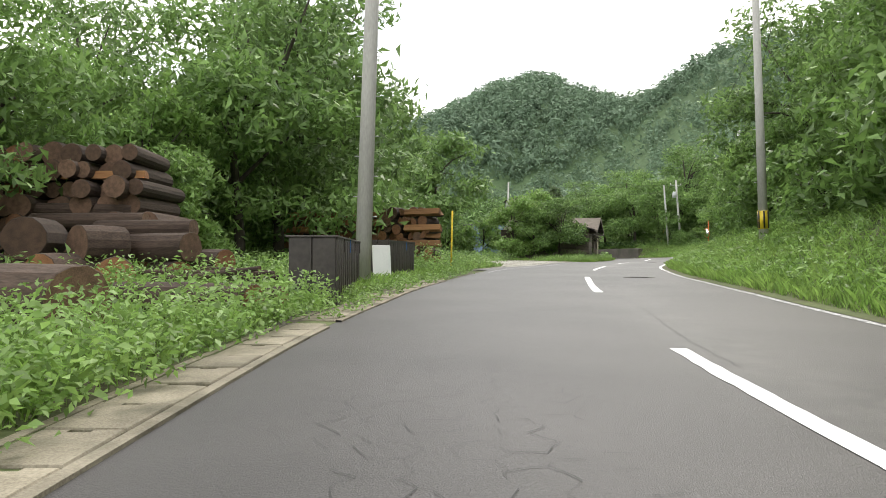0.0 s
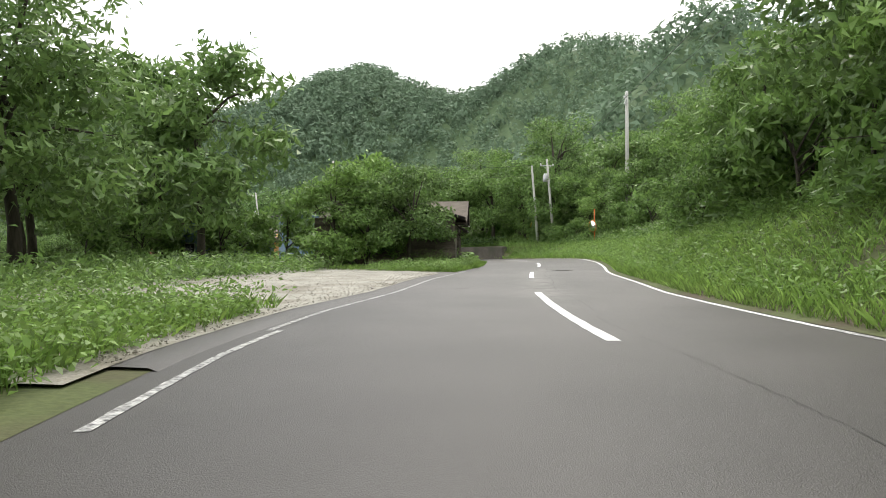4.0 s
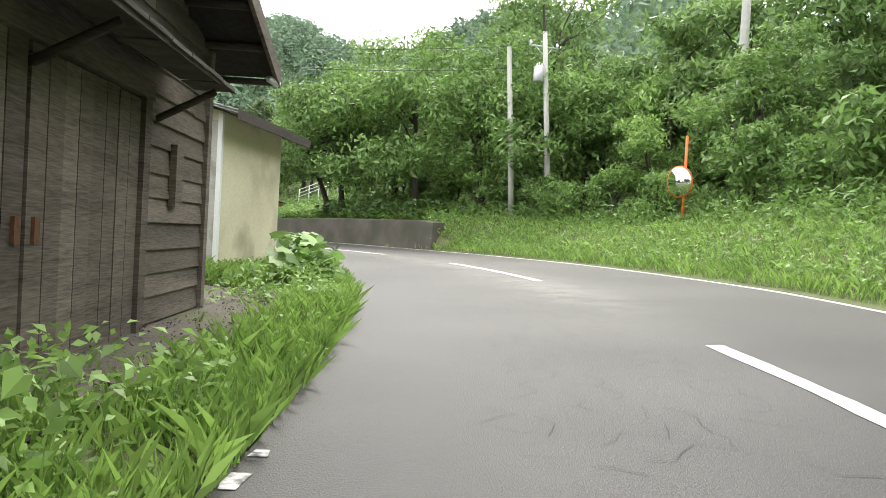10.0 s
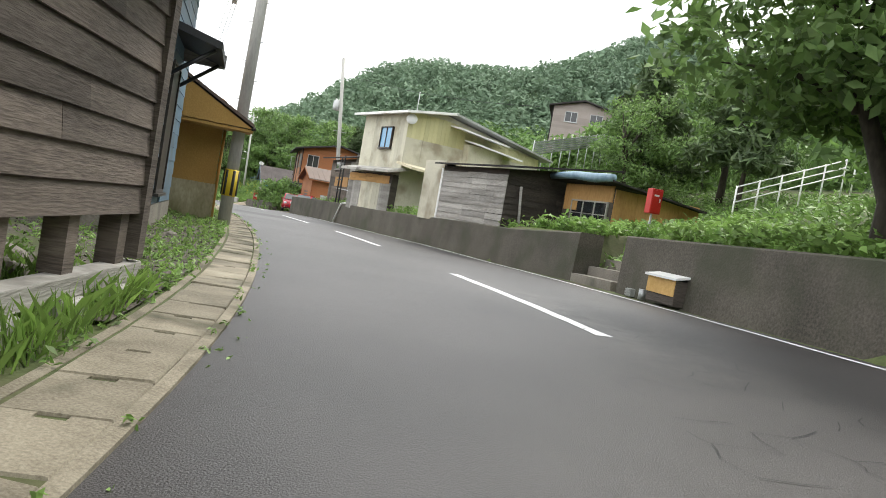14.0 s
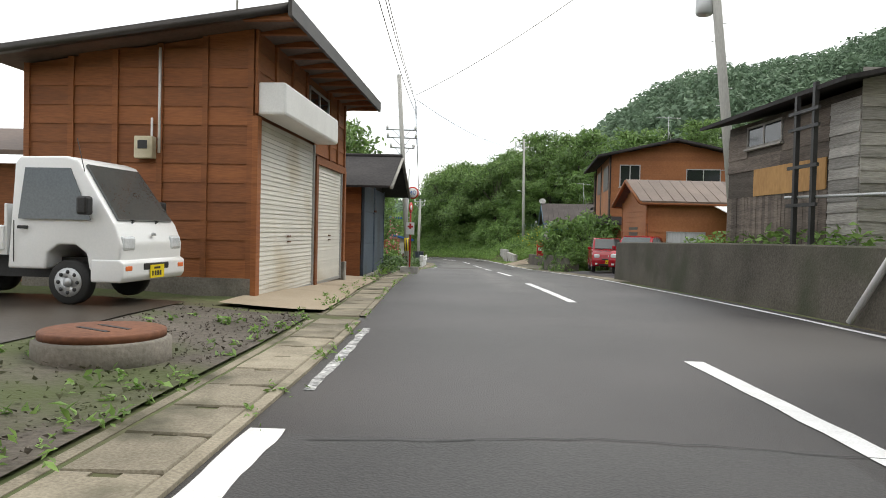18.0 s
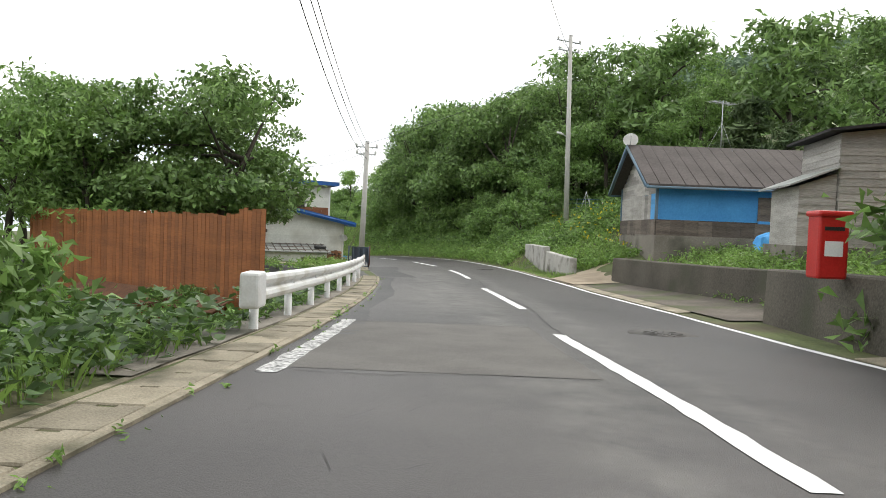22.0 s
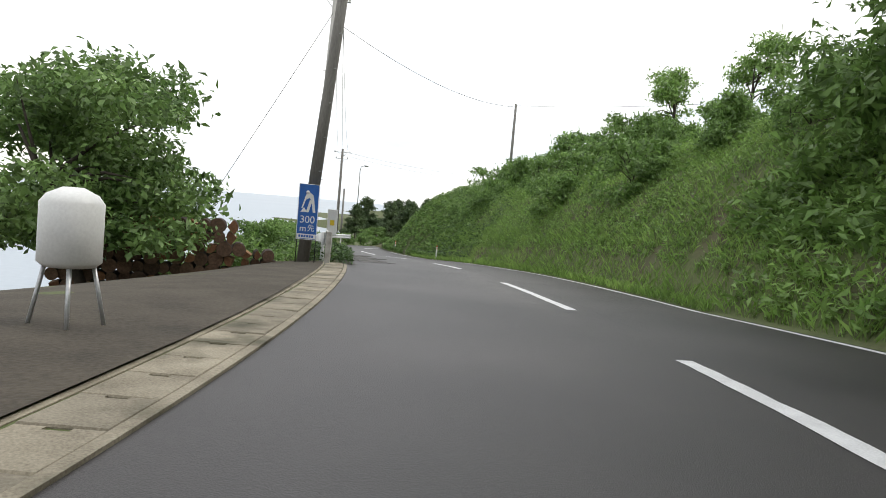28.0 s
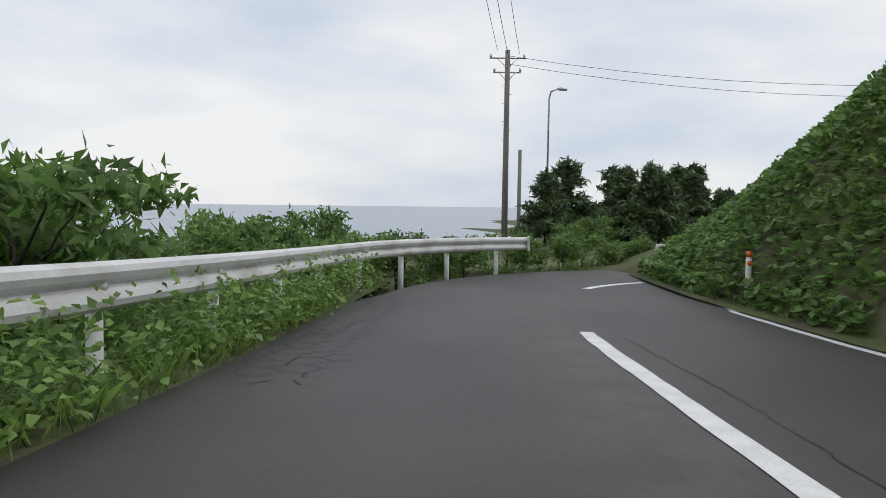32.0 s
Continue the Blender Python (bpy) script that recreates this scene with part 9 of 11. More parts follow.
def bus_stop():
    z = level(-12.35, 138.9)
    t = thing("bus_stop", "red bus stop post with round sign and timetable board", "bus stop", -12.35, 138.95, z, heading(149))
    prism("base", t, M_CONC_PALE, [(-0.33, 0), (0.33, 0), (0.28, 0.24), (-0.28, 0.24)], "x", -0.33, 0.33)
    rod("post", t, M_RED, [(0, 0, 0.2), (0, 0, 2.6)], 0.03, 10)
    disc("round_sign", t, M_RED, (0, -0.03, 2.45), (0.96, -0.28, 0), 0.2, 0.015)
    disc("round_face", t, M_WHITEPAINT, (0.015, -0.034, 2.45), (0.96, -0.28, 0), 0.09, 0.01)
    box("timetable_board", t, M_WHITEPAINT, -0.15, 0.15, -0.06, -0.04, 1.45, 1.9, 0.006)
    box("red_bar", t, M_RED, -0.1, 0.1, -0.066, -0.06, 1.71, 1.78)
    box("red_bar", t, M_RED, -0.035, 0.035, -0.067, -0.06, 1.66, 1.86)


def works_sign():
    x, y = -68.6, 197.13
    z = level(x, y)
    t = thing("roadworks_sign", "tall blue roadworks sign with a white digging figure on two legs", "road sign", x, y, z, 53)
    b, h = -2.08 - z, 1.46
    box("panel", t, M_BLUESIGN, -0.27, 0.27, -0.012, 0.012, b, b + h, 0.008)
    for a0, a1, c0, c1 in ((-0.27, 0.27, b, b + 0.014), (-0.27, 0.27, b + h - 0.014, b + h), (-0.27, -0.256, b, b + h), (0.256, 0.27, b, b + h)):
        box("border", t, M_WHITEPAINT, a0, a1, -0.018, -0.012, c0, c1)
    for q in (-0.25, 0.25):
        rod("leg", t, M_BLACK, [(q, 0.03, -0.4), (q, 0.03, b + h)], 0.014, 6)
    pic = [[(-0.02, 0.62), (0.12, 0.5), (0.15, 0.32), (0.1, 0.3), (0.02, 0.42), (-0.08, 0.36), (-0.11, 0.42)], [(0.08, 0.34), (0.15, 0.34), (0.2, 0.0), (0.13, 0.0)], [(0.03, 0.36), (0.1, 0.34), (0.02, 0.0), (-0.05, 0.0)], [(-0.2, 0.0), (-0.02, 0.0), (-0.11, 0.14)], [(-0.1, 0.42), (-0.06, 0.4), (-0.15, 0.1), (-0.18, 0.11)]]
    for pl in pic:
        v = [(p, -0.014, b + 0.72 + q * 0.9) for p, q in pl] + [(p, -0.019, b + 0.72 + q * 0.9) for p, q in pl]
        n = len(pl)
        ob = pieces("pictogram", v, [tuple(range(n, 2 * n)), tuple(range(n))[::-1]] + [(i, (i + 1) % n, n + (i + 1) % n, n + i) for i in range(n)], M_WHITEPAINT)
        ob.parent = t
    disc("pictogram", t, M_WHITEPAINT, (-0.03, -0.013, b + 1.24), (0, -1, 0), 0.05, 0.006, 16)
    letters("300", t, M_WHITEPAINT, 0.27, Matrix.Translation((0, -0.016, b + 0.52)) @ FACE)
    letters("m", t, M_WHITEPAINT, 0.24, Matrix.Translation((-0.1, -0.016, b + 0.29)) @ FACE)
    letters("先", t, M_WHITEPAINT, 0.2, Matrix.Translation((0.11, -0.016, b + 0.3)) @ FACE)
    s = box("name_strip", t, M_WHITEPAINT, -0.25, 0.25, -0.017, -0.012, b + 0.03, b + 0.15)
    for k in range(6):
        box("bar", s, M_BLUESIGN, -0.2 + 0.068 * k, -0.15 + 0.068 * k, -0.021, -0.017, b + 0.06, b + 0.12)
    x, y = -69.5, 198.3
    t = thing("sign_board", "small weathered white notice board on a post by the rail", "sign", x, y, level(x, y), heading(227))
    rod("post", t, M_POLE, [(0, 0, -0.3), (0, 0, 1.45)], 0.035, 8)
    box("board", t, M_WHITEPAINT, -0.14, 0.14, -0.06, -0.035, 0.75, 1.5, 0.01)
    box("bar", t, M_YELLOWPAINT, -0.06, 0.06, -0.065, -0.06, 1.05, 1.2)
    x, y = -68.34, 197.66
    t = thing("post", "square weathered concrete post at the road's edge", "post", x, y, level(x, y), heading(224))
    box("shaft", t, M_CONC_PALE, -0.07, 0.07, -0.07, 0.07, -0.3, 0.85, 0.012)


speed_sign()
bus_stop()
works_sign()


def delineator(s, d):
    p = at(s, d, land(s, d))
    t = thing("delineator", "white reflector post with an orange cap on the verge", "delineator", p[0], p[1], p[2], heading(s), "reflector posts")
    rod("post", t, M_WHITEPAINT, [(0, 0, -0.2), (0, 0, 0.72), (0, 0, 0.76)], [0.045, 0.045, 0.03], 12)
    disc("reflector", t, M_ORANGEPAINT, (0, -0.04, 0.66), (0, -1, 0), 0.04, 0.015, 14)
    rod("cap", t, M_ORANGEPAINT, [(0, 0, 0.76), (0, 0, 0.84)], [0.047, 0.04], 12)


for s, d in ((255.2, 4.65), (268.5, 3.9)):
    delineator(s, d)


def curve_mirror():
    z = level(28.73, 80.8)
    t = thing("curve_mirror", "round convex traffic mirror with an orange hood on an orange post", "traffic mirror", 28.73, 80.8, z, 0)
    rod("post", t, M_ORANGEPAINT, [(0, 0, -0.3), (0, 0, 5.5 - z)], 0.045, 12)
    c = Vector((-0.14, 0.05, 4.0 - z))
    n = Vector((-0.97, -0.2, -0.12)).normalized()
    disc("housing", t, M_ORANGEPAINT, c, n, 0.52, 0.03)
    disc("mirror_face", t, mat("mirror_steel", (0.8, 0.8, 0.8), (0.9, 0.9, 0.9), 2, 0.04, 0, metal=1.0), c + n * 0.031, n, 0.48, 0.012)
    rod("bracket", t, M_ORANGEPAINT, [(0, 0, 4.0 - z), c], 0.03, 6)


curve_mirror()

# ---- wood yard ----
M_BARKLOG = mat("log_bark", (0.03, 0.02, 0.015), (0.09, 0.06, 0.045), 2.5, 0.95, 0.9, fine=16, vary=0.3)
M_CUT = mat("cut_timber_end", (0.13, 0.055, 0.025), (0.29, 0.14, 0.07), 3.0, 0.85, 0.5, fine=22, vary=0.4)
M_CUT_DARK = mat("aged_timber_end", (0.06, 0.035, 0.022), (0.17, 0.1, 0.065), 3.0, 0.9, 0.5, fine=22, vary=0.4)
M_SPLIT = mat("split_timber", (0.17, 0.075, 0.03), (0.38, 0.2, 0.085), 2.0, 0.85, 0.6, fine=14, vary=0.35, stretch=(1, 0.25, 1))
lr = random.Random(5)


def log_mesh(split, cut):
    """A log of unit radius and length along y: bark round, cut ends; split: a quarter of it."""
    bm = bmesh.new()
    n = 14
    out = []
    for i in range(n):
        a = 2 * math.pi * i / n
        q = 1 + 0.09 * noise.noise((math.cos(a) * 1.3, math.sin(a) * 1.3, lr.random() * 0.3 + split))
        out.append((math.cos(a) * q, math.sin(a) * q))
    if split:
        out = [(math.cos(a) * 1.1 - 0.3, math.sin(a) * 1.1 - 0.3) for a in np.linspace(-0.2, 1.8, 8)] + [(-0.45, -0.45)]
    n = len(out)
    rings = []
    for y, k in ((-0.5, 0.97), (-0.49, 1.0), (0.0, 1.03), (0.49, 1.0), (0.5, 0.97)):
        rings.append([bm.verts.new((x * k, y, z * k)) for x, z in out])
    for a, b in zip(rings, rings[1:]):
        for i in range(n):
            f = bm.faces.new((a[i], b[i], b[(i + 1) % n], a[(i + 1) % n]))
            f.material_index = 2 if split and i >= n - 2 else 0
    for r in (rings[0], rings[-1]):
        f = bm.faces.new(r)
        f.material_index = 1
    bmesh.ops.recalc_face_normals(bm, faces=bm.faces)
    me = bpy.data.meshes.new("log")
    bm.to_mesh(me)
    bm.free()
    for m in (M_BARKLOG, cut, M_SPLIT):
        me.materials.append(m)
    return me


ROUND_DARK = [log_mesh(0, M_CUT_DARK) for _ in range(3)]
ROUND = [log_mesh(0, M_CUT) for _ in range(3)]
SPLIT = [log_mesh(1, M_CUT) for _ in range(2)]


def log(parent, me, p, r, length, yaw, rx=0.0, ry=0.0, name="log"):
    ob = new(name, me)
    ob.parent = parent
    ob.matrix_basis = pose(p[0], p[1], p[2], rx, ry, yaw) @ Matrix.Diagonal((r, length, r, 1))
    return ob


def log_stacks():
    z0 = level(-9, 16) - 0.05
    t = thing("log_pile", "tall pile of dark logs stacked ends to the road", "log pile", -10, 17, z0, 0, "log piles in the wood yard")
    row = 0
    z = 0.24
    while z < 3.2:
        x = -4.2 + (0.2 if row % 2 else 0)
        while x < 3.35 - 0.06 * row:
            r = lr.uniform(0.17, 0.27)
            log(t, lr.choice(ROUND_DARK if lr.random() < 0.9 else ROUND), (x + r, -0.6 + lr.uniform(-0.25, 0.2), z + lr.uniform(-0.03, 0.03)), r, lr.uniform(2.0, 2.6), lr.uniform(-4, 4), 0, lr.uniform(0, 360))
            x += 2 * r * 0.97
        z += 0.385
        row += 1
    for k, (x, y, z, r, n, w) in enumerate(((2.3, -1.6, 2.45, 0.13, 2.0, 86), (1.9, -1.7, 1.7, 0.14, 2.2, 93), (2.2, -2.0, 1.45, 0.16, 2.6, 84))):
        log(t, SPLIT[0] if k == 0 else ROUND_DARK[0], (x, y, z), r, n, w)
    t = thing("log_pile", "heap of large cut rounds with reddish ends", "log pile", -7.3, 12.0, level(-7.3, 12.0), 0, "log piles in the wood yard")
    for x, y, z, r, n, w, ry in ((-1.2, 0.6, 0.42, 0.55, 1.3, 20, 0), (0.1, 0.9, 0.42, 0.5, 1.0, -15, 30), (0.9, 1.3, 0.4, 0.45, 1.0, 25, 90), (-0.5, 1.1, 1.2, 0.5, 1.0, 8, 60), (0.5, 1.5, 1.1, 0.45, 0.9, -30, 10), (1.7, 2.0, 0.35, 0.4, 0.9, 40, 0),
                                 (-2.2, 0.6, 0.45, 0.5, 1.2, -5, 0), (-1.8, 1.2, 1.2, 0.45, 1.1, 12, 0), (1.3, 2.2, 1.05, 0.36, 2.0, 62, 0), (2.2, 2.6, 0.7, 0.33, 1.2, 55, 0), (2.6, 2.4, 0.3, 0.3, 1.0, 35, 0), (0.9, 2.6, 1.5, 0.25, 2.2, 80, 0)):
        log(t, lr.choice(ROUND if z < 0.8 else ROUND_DARK), (x, y, z * 0.85), r * 0.8, n, w, 0, ry)
    t = thing("log_pile", "fallen mossy logs lying in the weeds by the road", "log pile", -4.4, 8.2, level(-4.4, 8.2), 0, "log piles in the wood yard")
    for x, y, z, r, n, w in ((-0.5, -0.4, 0.3, 0.4, 2.4, 62), (0.9, 0.9, 0.2, 0.26, 2.2, 70), (-1.4, 0.4, 0.3, 0.38, 2.0, 40), (1.3, 1.6, 0.2, 0.2, 1.6, 75), (0.4, 1.9, 0.2, 0.22, 1.7, 50)):
        log(t, lr.choice(ROUND_DARK if x < 0 else ROUND), (x, y, z), r, n, w)
    for k in range(16):
        log(t, ROUND_DARK[0], (0.3 + lr.uniform(-0.4, 0.4), 4.0 + lr.uniform(-0.5, 0.5), 0.12 + 0.03 * k), lr.uniform(0.02, 0.05), lr.uniform(1.2, 2.2), lr.uniform(50, 110), lr.uniform(-8, 8), 0, "branch")
    a, b = Vector((-6.6, 29.9, 0)), Vector((-0.6, 27.4, 0))
    z0 = level(-3, 28.5) - 0.05
    t = thing("log_pile", "long stack of split reddish firewood logs behind the weeds", "log pile", -3.6, 28.65, z0, math.degrees(math.atan2(b.y - a.y, b.x - a.x)), "log piles in the wood yard")
    z, row = 0.16, 0
    while z < 2.45:
        x = -3.2
        while x < 3.0:
            r = lr.uniform(0.15, 0.25)
            log(t, lr.choice(ROUND + SPLIT + SPLIT if lr.random() < 0.75 else ROUND_DARK), (x + r, lr.uniform(-0.15, 0.15), z + lr.uniform(-0.03, 0.05)), r, lr.uniform(1.0, 1.3), lr.uniform(-8, 8), 0, lr.uniform(0, 360))
            x += 1.9 * r
        for e in (-3.0, 2.75):
            if row % 2:
                log(t, SPLIT[row % 2], (e + 0.1, -0.65, z), 0.17, 1.5, 90 + lr.uniform(-4, 4), 0, 20)
        z += 0.3
        row += 1
    p = thing("post", "yellow painted post leaning at the end of the log stack", "post", -0.13, 26.95, level(-0.13, 26.95), 0)
    rod("shaft", p, M_YELLOWPAINT, [(0, 0, -0.2), (0.05, 0, 2.35)], 0.035, 8)


log_stacks()
M_PANELBOX = mat("dark_brown_sheet_panel", (0.03, 0.024, 0.021), (0.06, 0.05, 0.043), 1.5, 0.55, 0.2, fine=12, vary=0.12, space="World")


def panel_box(label, p, q, depth, h, panels):
    """A bin of sheet panels: p to q is the side along the road."""
    z = level((p[0] + q[0]) / 2, (p[1] + q[1]) / 2) - 0.05
    t = thing("panel_bin", label, "bin", p[0], p[1], z, math.degrees(math.atan2(q[1] - p[1], q[0] - p[0])), "panel bins in the wood yard")
    L = math.hypot(q[0] - p[0], q[1] - p[1])
    box("body", t, M_PANELBOX, 0.02, L - 0.02, 0.02, depth - 0.02, 0, h - 0.03)
    for k in range(panels):
        w = L / panels
        s = box("panel", t, M_PANELBOX, k * w + 0.01, (k + 1) * w - 0.01, -0.02, 0.02, 0.02, h, 0.008)
        for j in range(3):
            rod("rib", s, M_PANELBOX, [(k * w + w * (0.2 + 0.3 * j), -0.025, 0.05), (k * w + w * (0.2 + 0.3 * j), -0.025, h - 0.04)], 0.012, 4)
        box("strap", s, M_BLUETRIM if k == 1 else M_FRAME, (k + 1) * w - 0.03, (k + 1) * w + 0.02, -0.035, -0.02, h - 0.22, h + 0.01)
    for k in range(2):
        w = depth / 2
        box("panel", t, M_PANELBOX, -0.02, 0.02, k * w + 0.01, (k + 1) * w - 0.01, 0.02, h, 0.008)
    box("top_sheet", t, M_PANELBOX, -0.04, L + 0.04, -0.04, depth + 0.04, h, h + 0.03, 0.006)
    return t


panel_box("dark brown sheet-metal panel bin in the weeds", (-1.85, 11.1), (-1.98, 14.65), 0.75, 1.1, 4)
panel_box("low dark panel bin with a blue strap behind the board", (-1.75, 18.75), (-1.2, 20.9), 0.6, 1.12, 3)
w = thing("white_board", "white painted board leaning against the bin", "board", -2.05, 17.95, level(-1.9, 18.0), 30)
box("panel", w, M_WHITEPAINT, 0.0, 0.5, -0.03, 0.0, -0.05, 0.98, 0.006, rot=Matrix.Rotation(radians(-6), 4, "X"))


# ---- things by the retaining wall ----
M_OCHREBOX = mat("ochre_board", (0.45, 0.27, 0.08), (0.6, 0.38, 0.14), 2.0, 0.7, 0.3, fine=20)


def salt_box():
    x, y, z = at(104.1, 6.38, 0.03)
    t = thing("grit_box", "orange-fronted grit box with a white lid by the wall", "grit box", x, y, z, heading(105) - 90)
    box("body", t, M_DARKBOARD, -0.45, 0.45, -0.3, 0.35, 0.02, 0.48, 0.02)
    box("front_panel", t, M_OCHREBOX, -0.44, 0.44, -0.32, -0.3, 0.19, 0.48, 0.006)
    prism("lid", t, M_WHITEPAINT, [(-0.36, 0.48), (0.4, 0.62), (0.4, 0.66), (-0.36, 0.52)], "x", -0.5, 0.5)
    b = thing("crate", "small grey plastic crate beside the grit box", "crate", *at(105.3, 6.3, 0.02), heading(105) - 90)
    box("body", b, M_ROOF_GREY, -0.1, 0.1, -0.1, 0.1, 0, 0.16, 0.01)
    for k in range(3):
        box("slat", b, M_ROOF_GREY, -0.11, 0.11, -0.115, -0.1, 0.02 + 0.05 * k, 0.05 + 0.05 * k)
    b = thing("paint_tin", "small dull paint tin standing by the wall", "tin", *at(104.85, 6.22, 0.02), 0)
    rod("can", b, M_GALV, [(0, 0, 0), (0, 0, 0.19)], 0.07, 14)
    rod("rim", b, M_GALV, [(0, 0, 0.185), (0, 0, 0.2)], 0.075, 14)


salt_box()
e = thing("extinguisher_box", "red fire-extinguisher box on a post above the wall", "extinguisher box", 17.75, 109.6, 2.2, heading(109))
rod("post", e, M_GALV, [(0, 0, -0.5), (0, 0, 1.3)], 0.03, 8)
b = box("cabinet", e, M_RED, -0.16, 0.16, -0.14, 0.12, 0.75, 1.4, 0.015)
box("cabinet_door", b, M_RED, -0.14, 0.14, -0.155, -0.14, 0.79, 1.36, 0.006)
box("handle", b, M_WHITEPAINT, 0.06, 0.09, -0.17, -0.155, 1.05, 1.15)
box("bar", b, M_WHITEPAINT, -0.1, 0.04, -0.159, -0.155, 1.2, 1.25)


def rail_fence(name, label, a, b, h, n, rails, material, r=0.03):
    a, b = Vector(a), Vector(b)
    t = thing(name, label, "fence", *a, 0)
    d = b - a
    for i in range(n + 1):
        c = d * (i / n)
        rod("post", t, material, [c + Vector((0, 0, -0.6)), c + Vector((0, 0, h))], r, 8)
    for k in range(rails):
        z = h * (k + 1) / rails - 0.04
        rod("rail", t, material, [Vector((0, 0, z)), d + Vector((0, 0, z))], r * 0.8, 6)


rail_fence("stair_rail", "white pipe handrail up the slope through the trees", (21, 116, 3.9), (25, 118.3, 5.7), 0.8, 5, 3, M_WHITEPAINT)
rail_fence("stair_rail", "white pipe handrail higher up the slope", (25.4, 118.5, 5.8), (29.5, 120.6, 7.2), 0.8, 5, 3, M_WHITEPAINT)


def sheet_fence(a, b, h):
    a, b = Vector(a), Vector(b)
    t = thing("panel_fence", "silver corrugated panel fence on the terrace above", "fence", *a, math.degrees(math.atan2(b.y - a.y, b.x - a.x)))
    L, rise = math.hypot(b.x - a.x, b.y - a.y), b.z - a.z
    n = int(L / 1.2)
    for i in range(n + 1):
        q = L * i / n
        rod("post", t, M_GALV, [(q, 0.04, -1.5 + rise * i / n), (q, 0.04, h + rise * i / n)], 0.035, 6)
    for k in range(6):
        z = 0.05 + (h - 0.1) * k / 6
        v = [(0, -0.02, z), (L, -0.02, z + rise), (L, -0.05, z + rise + h / 6 - 0.05), (0, -0.05, z + h / 6 - 0.05)]
        o = pieces("panel", v + [(p[0], p[1] + 0.03, p[2]) for p in v], [(0, 1, 2, 3), (7, 6, 5, 4), (0, 4, 5, 1), (2, 6, 7, 3)], M_GALV)
        o.parent = t


sheet_fence((12.65, 133.8, 6.5), (17.9, 145, 9.5), 0.95)

# ---- yard things in the village ----
sp = at(128.1, -2.8, 0.1)
m = thing("manhole_ring", "round concrete well ring with a rust-red slotted lid", "well cover", sp[0], sp[1], sp[2] - 0.05, 0)
rod("ring", m, M_CONC, [(0, 0, -0.1), (0, 0, 0.18), (0, 0, 0.2)], [0.5, 0.5, 0.47], 32)
l = rod("lid", m, M_BRICK, [(0, 0, 0.2), (0, 0, 0.25), (0, 0, 0.26)], [0.46, 0.46, 0.44], 32, "rust-red lid")
for k in (-1, 1):
    box("slot", l, M_BLACK, -0.2, 0.2, 0.09 * k - 0.02, 0.09 * k + 0.02, 0.258, 0.264)
for s, d, r, n in ((104.6, -2.3, 0.14, "stone"), (99.2, -3.0, 0.3, "stone"), (98.6, -2.6, 0.22, "stone")):
    p = at(s, d, land(s, d))
    q = thing("stone", "grey fieldstone lying in the yard", "stone", p[0], p[1], p[2], s * 7, "stones by the houses")
    bm = bmesh.new()
    bmesh.ops.create_icosphere(bm, subdivisions=3, radius=r)
    for v in bm.verts:
        v.co *= 1 + 0.3 * noise.noise(v.co * 3 / r * 0.5)
        v.co.z *= 0.7
    part("boulder", bm, M_CONC, q)


_p = at(124.4, -2.43)
st = thing("stump", "short mossy sawn timber post in the yard", "post", _p[0], _p[1], _p[2] - 0.05, 20)
rod("shaft", st, M_BARKLOG, [(0, 0, -0.1), (0.01, 0, 0.2), (0.015, 0, 0.42)], [0.1, 0.095, 0.09], 14)
disc("cut_top", st, M_CUT_DARK, (0.015, 0, 0.42), (0, 0, 1), 0.086, 0.006, 14)
_p = at(125.3, -2.35)
st = thing("drain", "white plastic drain lying flush in the yard", "drain", _p[0], _p[1], _p[2] + 0.05, 0)
disc("rim", st, M_WHITEPAINT, (0, 0, 0), (0, 0, 1), 0.13, 0.05, 20)
disc("lid", st, M_WHITEPAINT, (0, 0, 0.05), (0, 0, 1), 0.09, 0.02, 20)
_a, _b = at(132.7, right(132.7) + 0.3, 0.05), at(131.9, right(131.9) + 0.42, 1.12)
pp = thing("drain_pipe", "white plastic drain pipe leaning down the retaining wall", "pipe", _a[0], _a[1], _a[2], 0)
_d = Vector(_b) - Vector(_a)
rod("pipe", pp, M_WHITEPAINT, [(0, 0, 0), tuple(_d), tuple(_d + Vector((0.35, 0.25, 0.12)))], 0.05, 10)
rod("collar", pp, M_WHITEPAINT, [tuple(_d * 0.93), tuple(_d * 1.0)], 0.062, 10)

# ---- parked vehicles ----
M_CARWHITE = mat("white_car_paint", (0.74, 0.75, 0.75), (0.8, 0.8, 0.8), 1, 0.22, 0.0)
M_CARRED = mat("red_car_paint", (0.3, 0.006, 0.014), (0.36, 0.01, 0.02), 1, 0.2, 0.0)
M_TYRE = mat("tyre_rubber", (0.015, 0.015, 0.015), (0.03, 0.03, 0.03), 3, 0.8, 0.2)
M_LENS = mat("headlight_lens", (0.5, 0.52, 0.54), (0.7, 0.72, 0.74), 4, 0.08, 0.0)
M_CARGLASS = mat("car_glass", (0.05, 0.06, 0.06), (0.09, 0.1, 0.1), 1, 0.05, 0.0, spec=0.8)


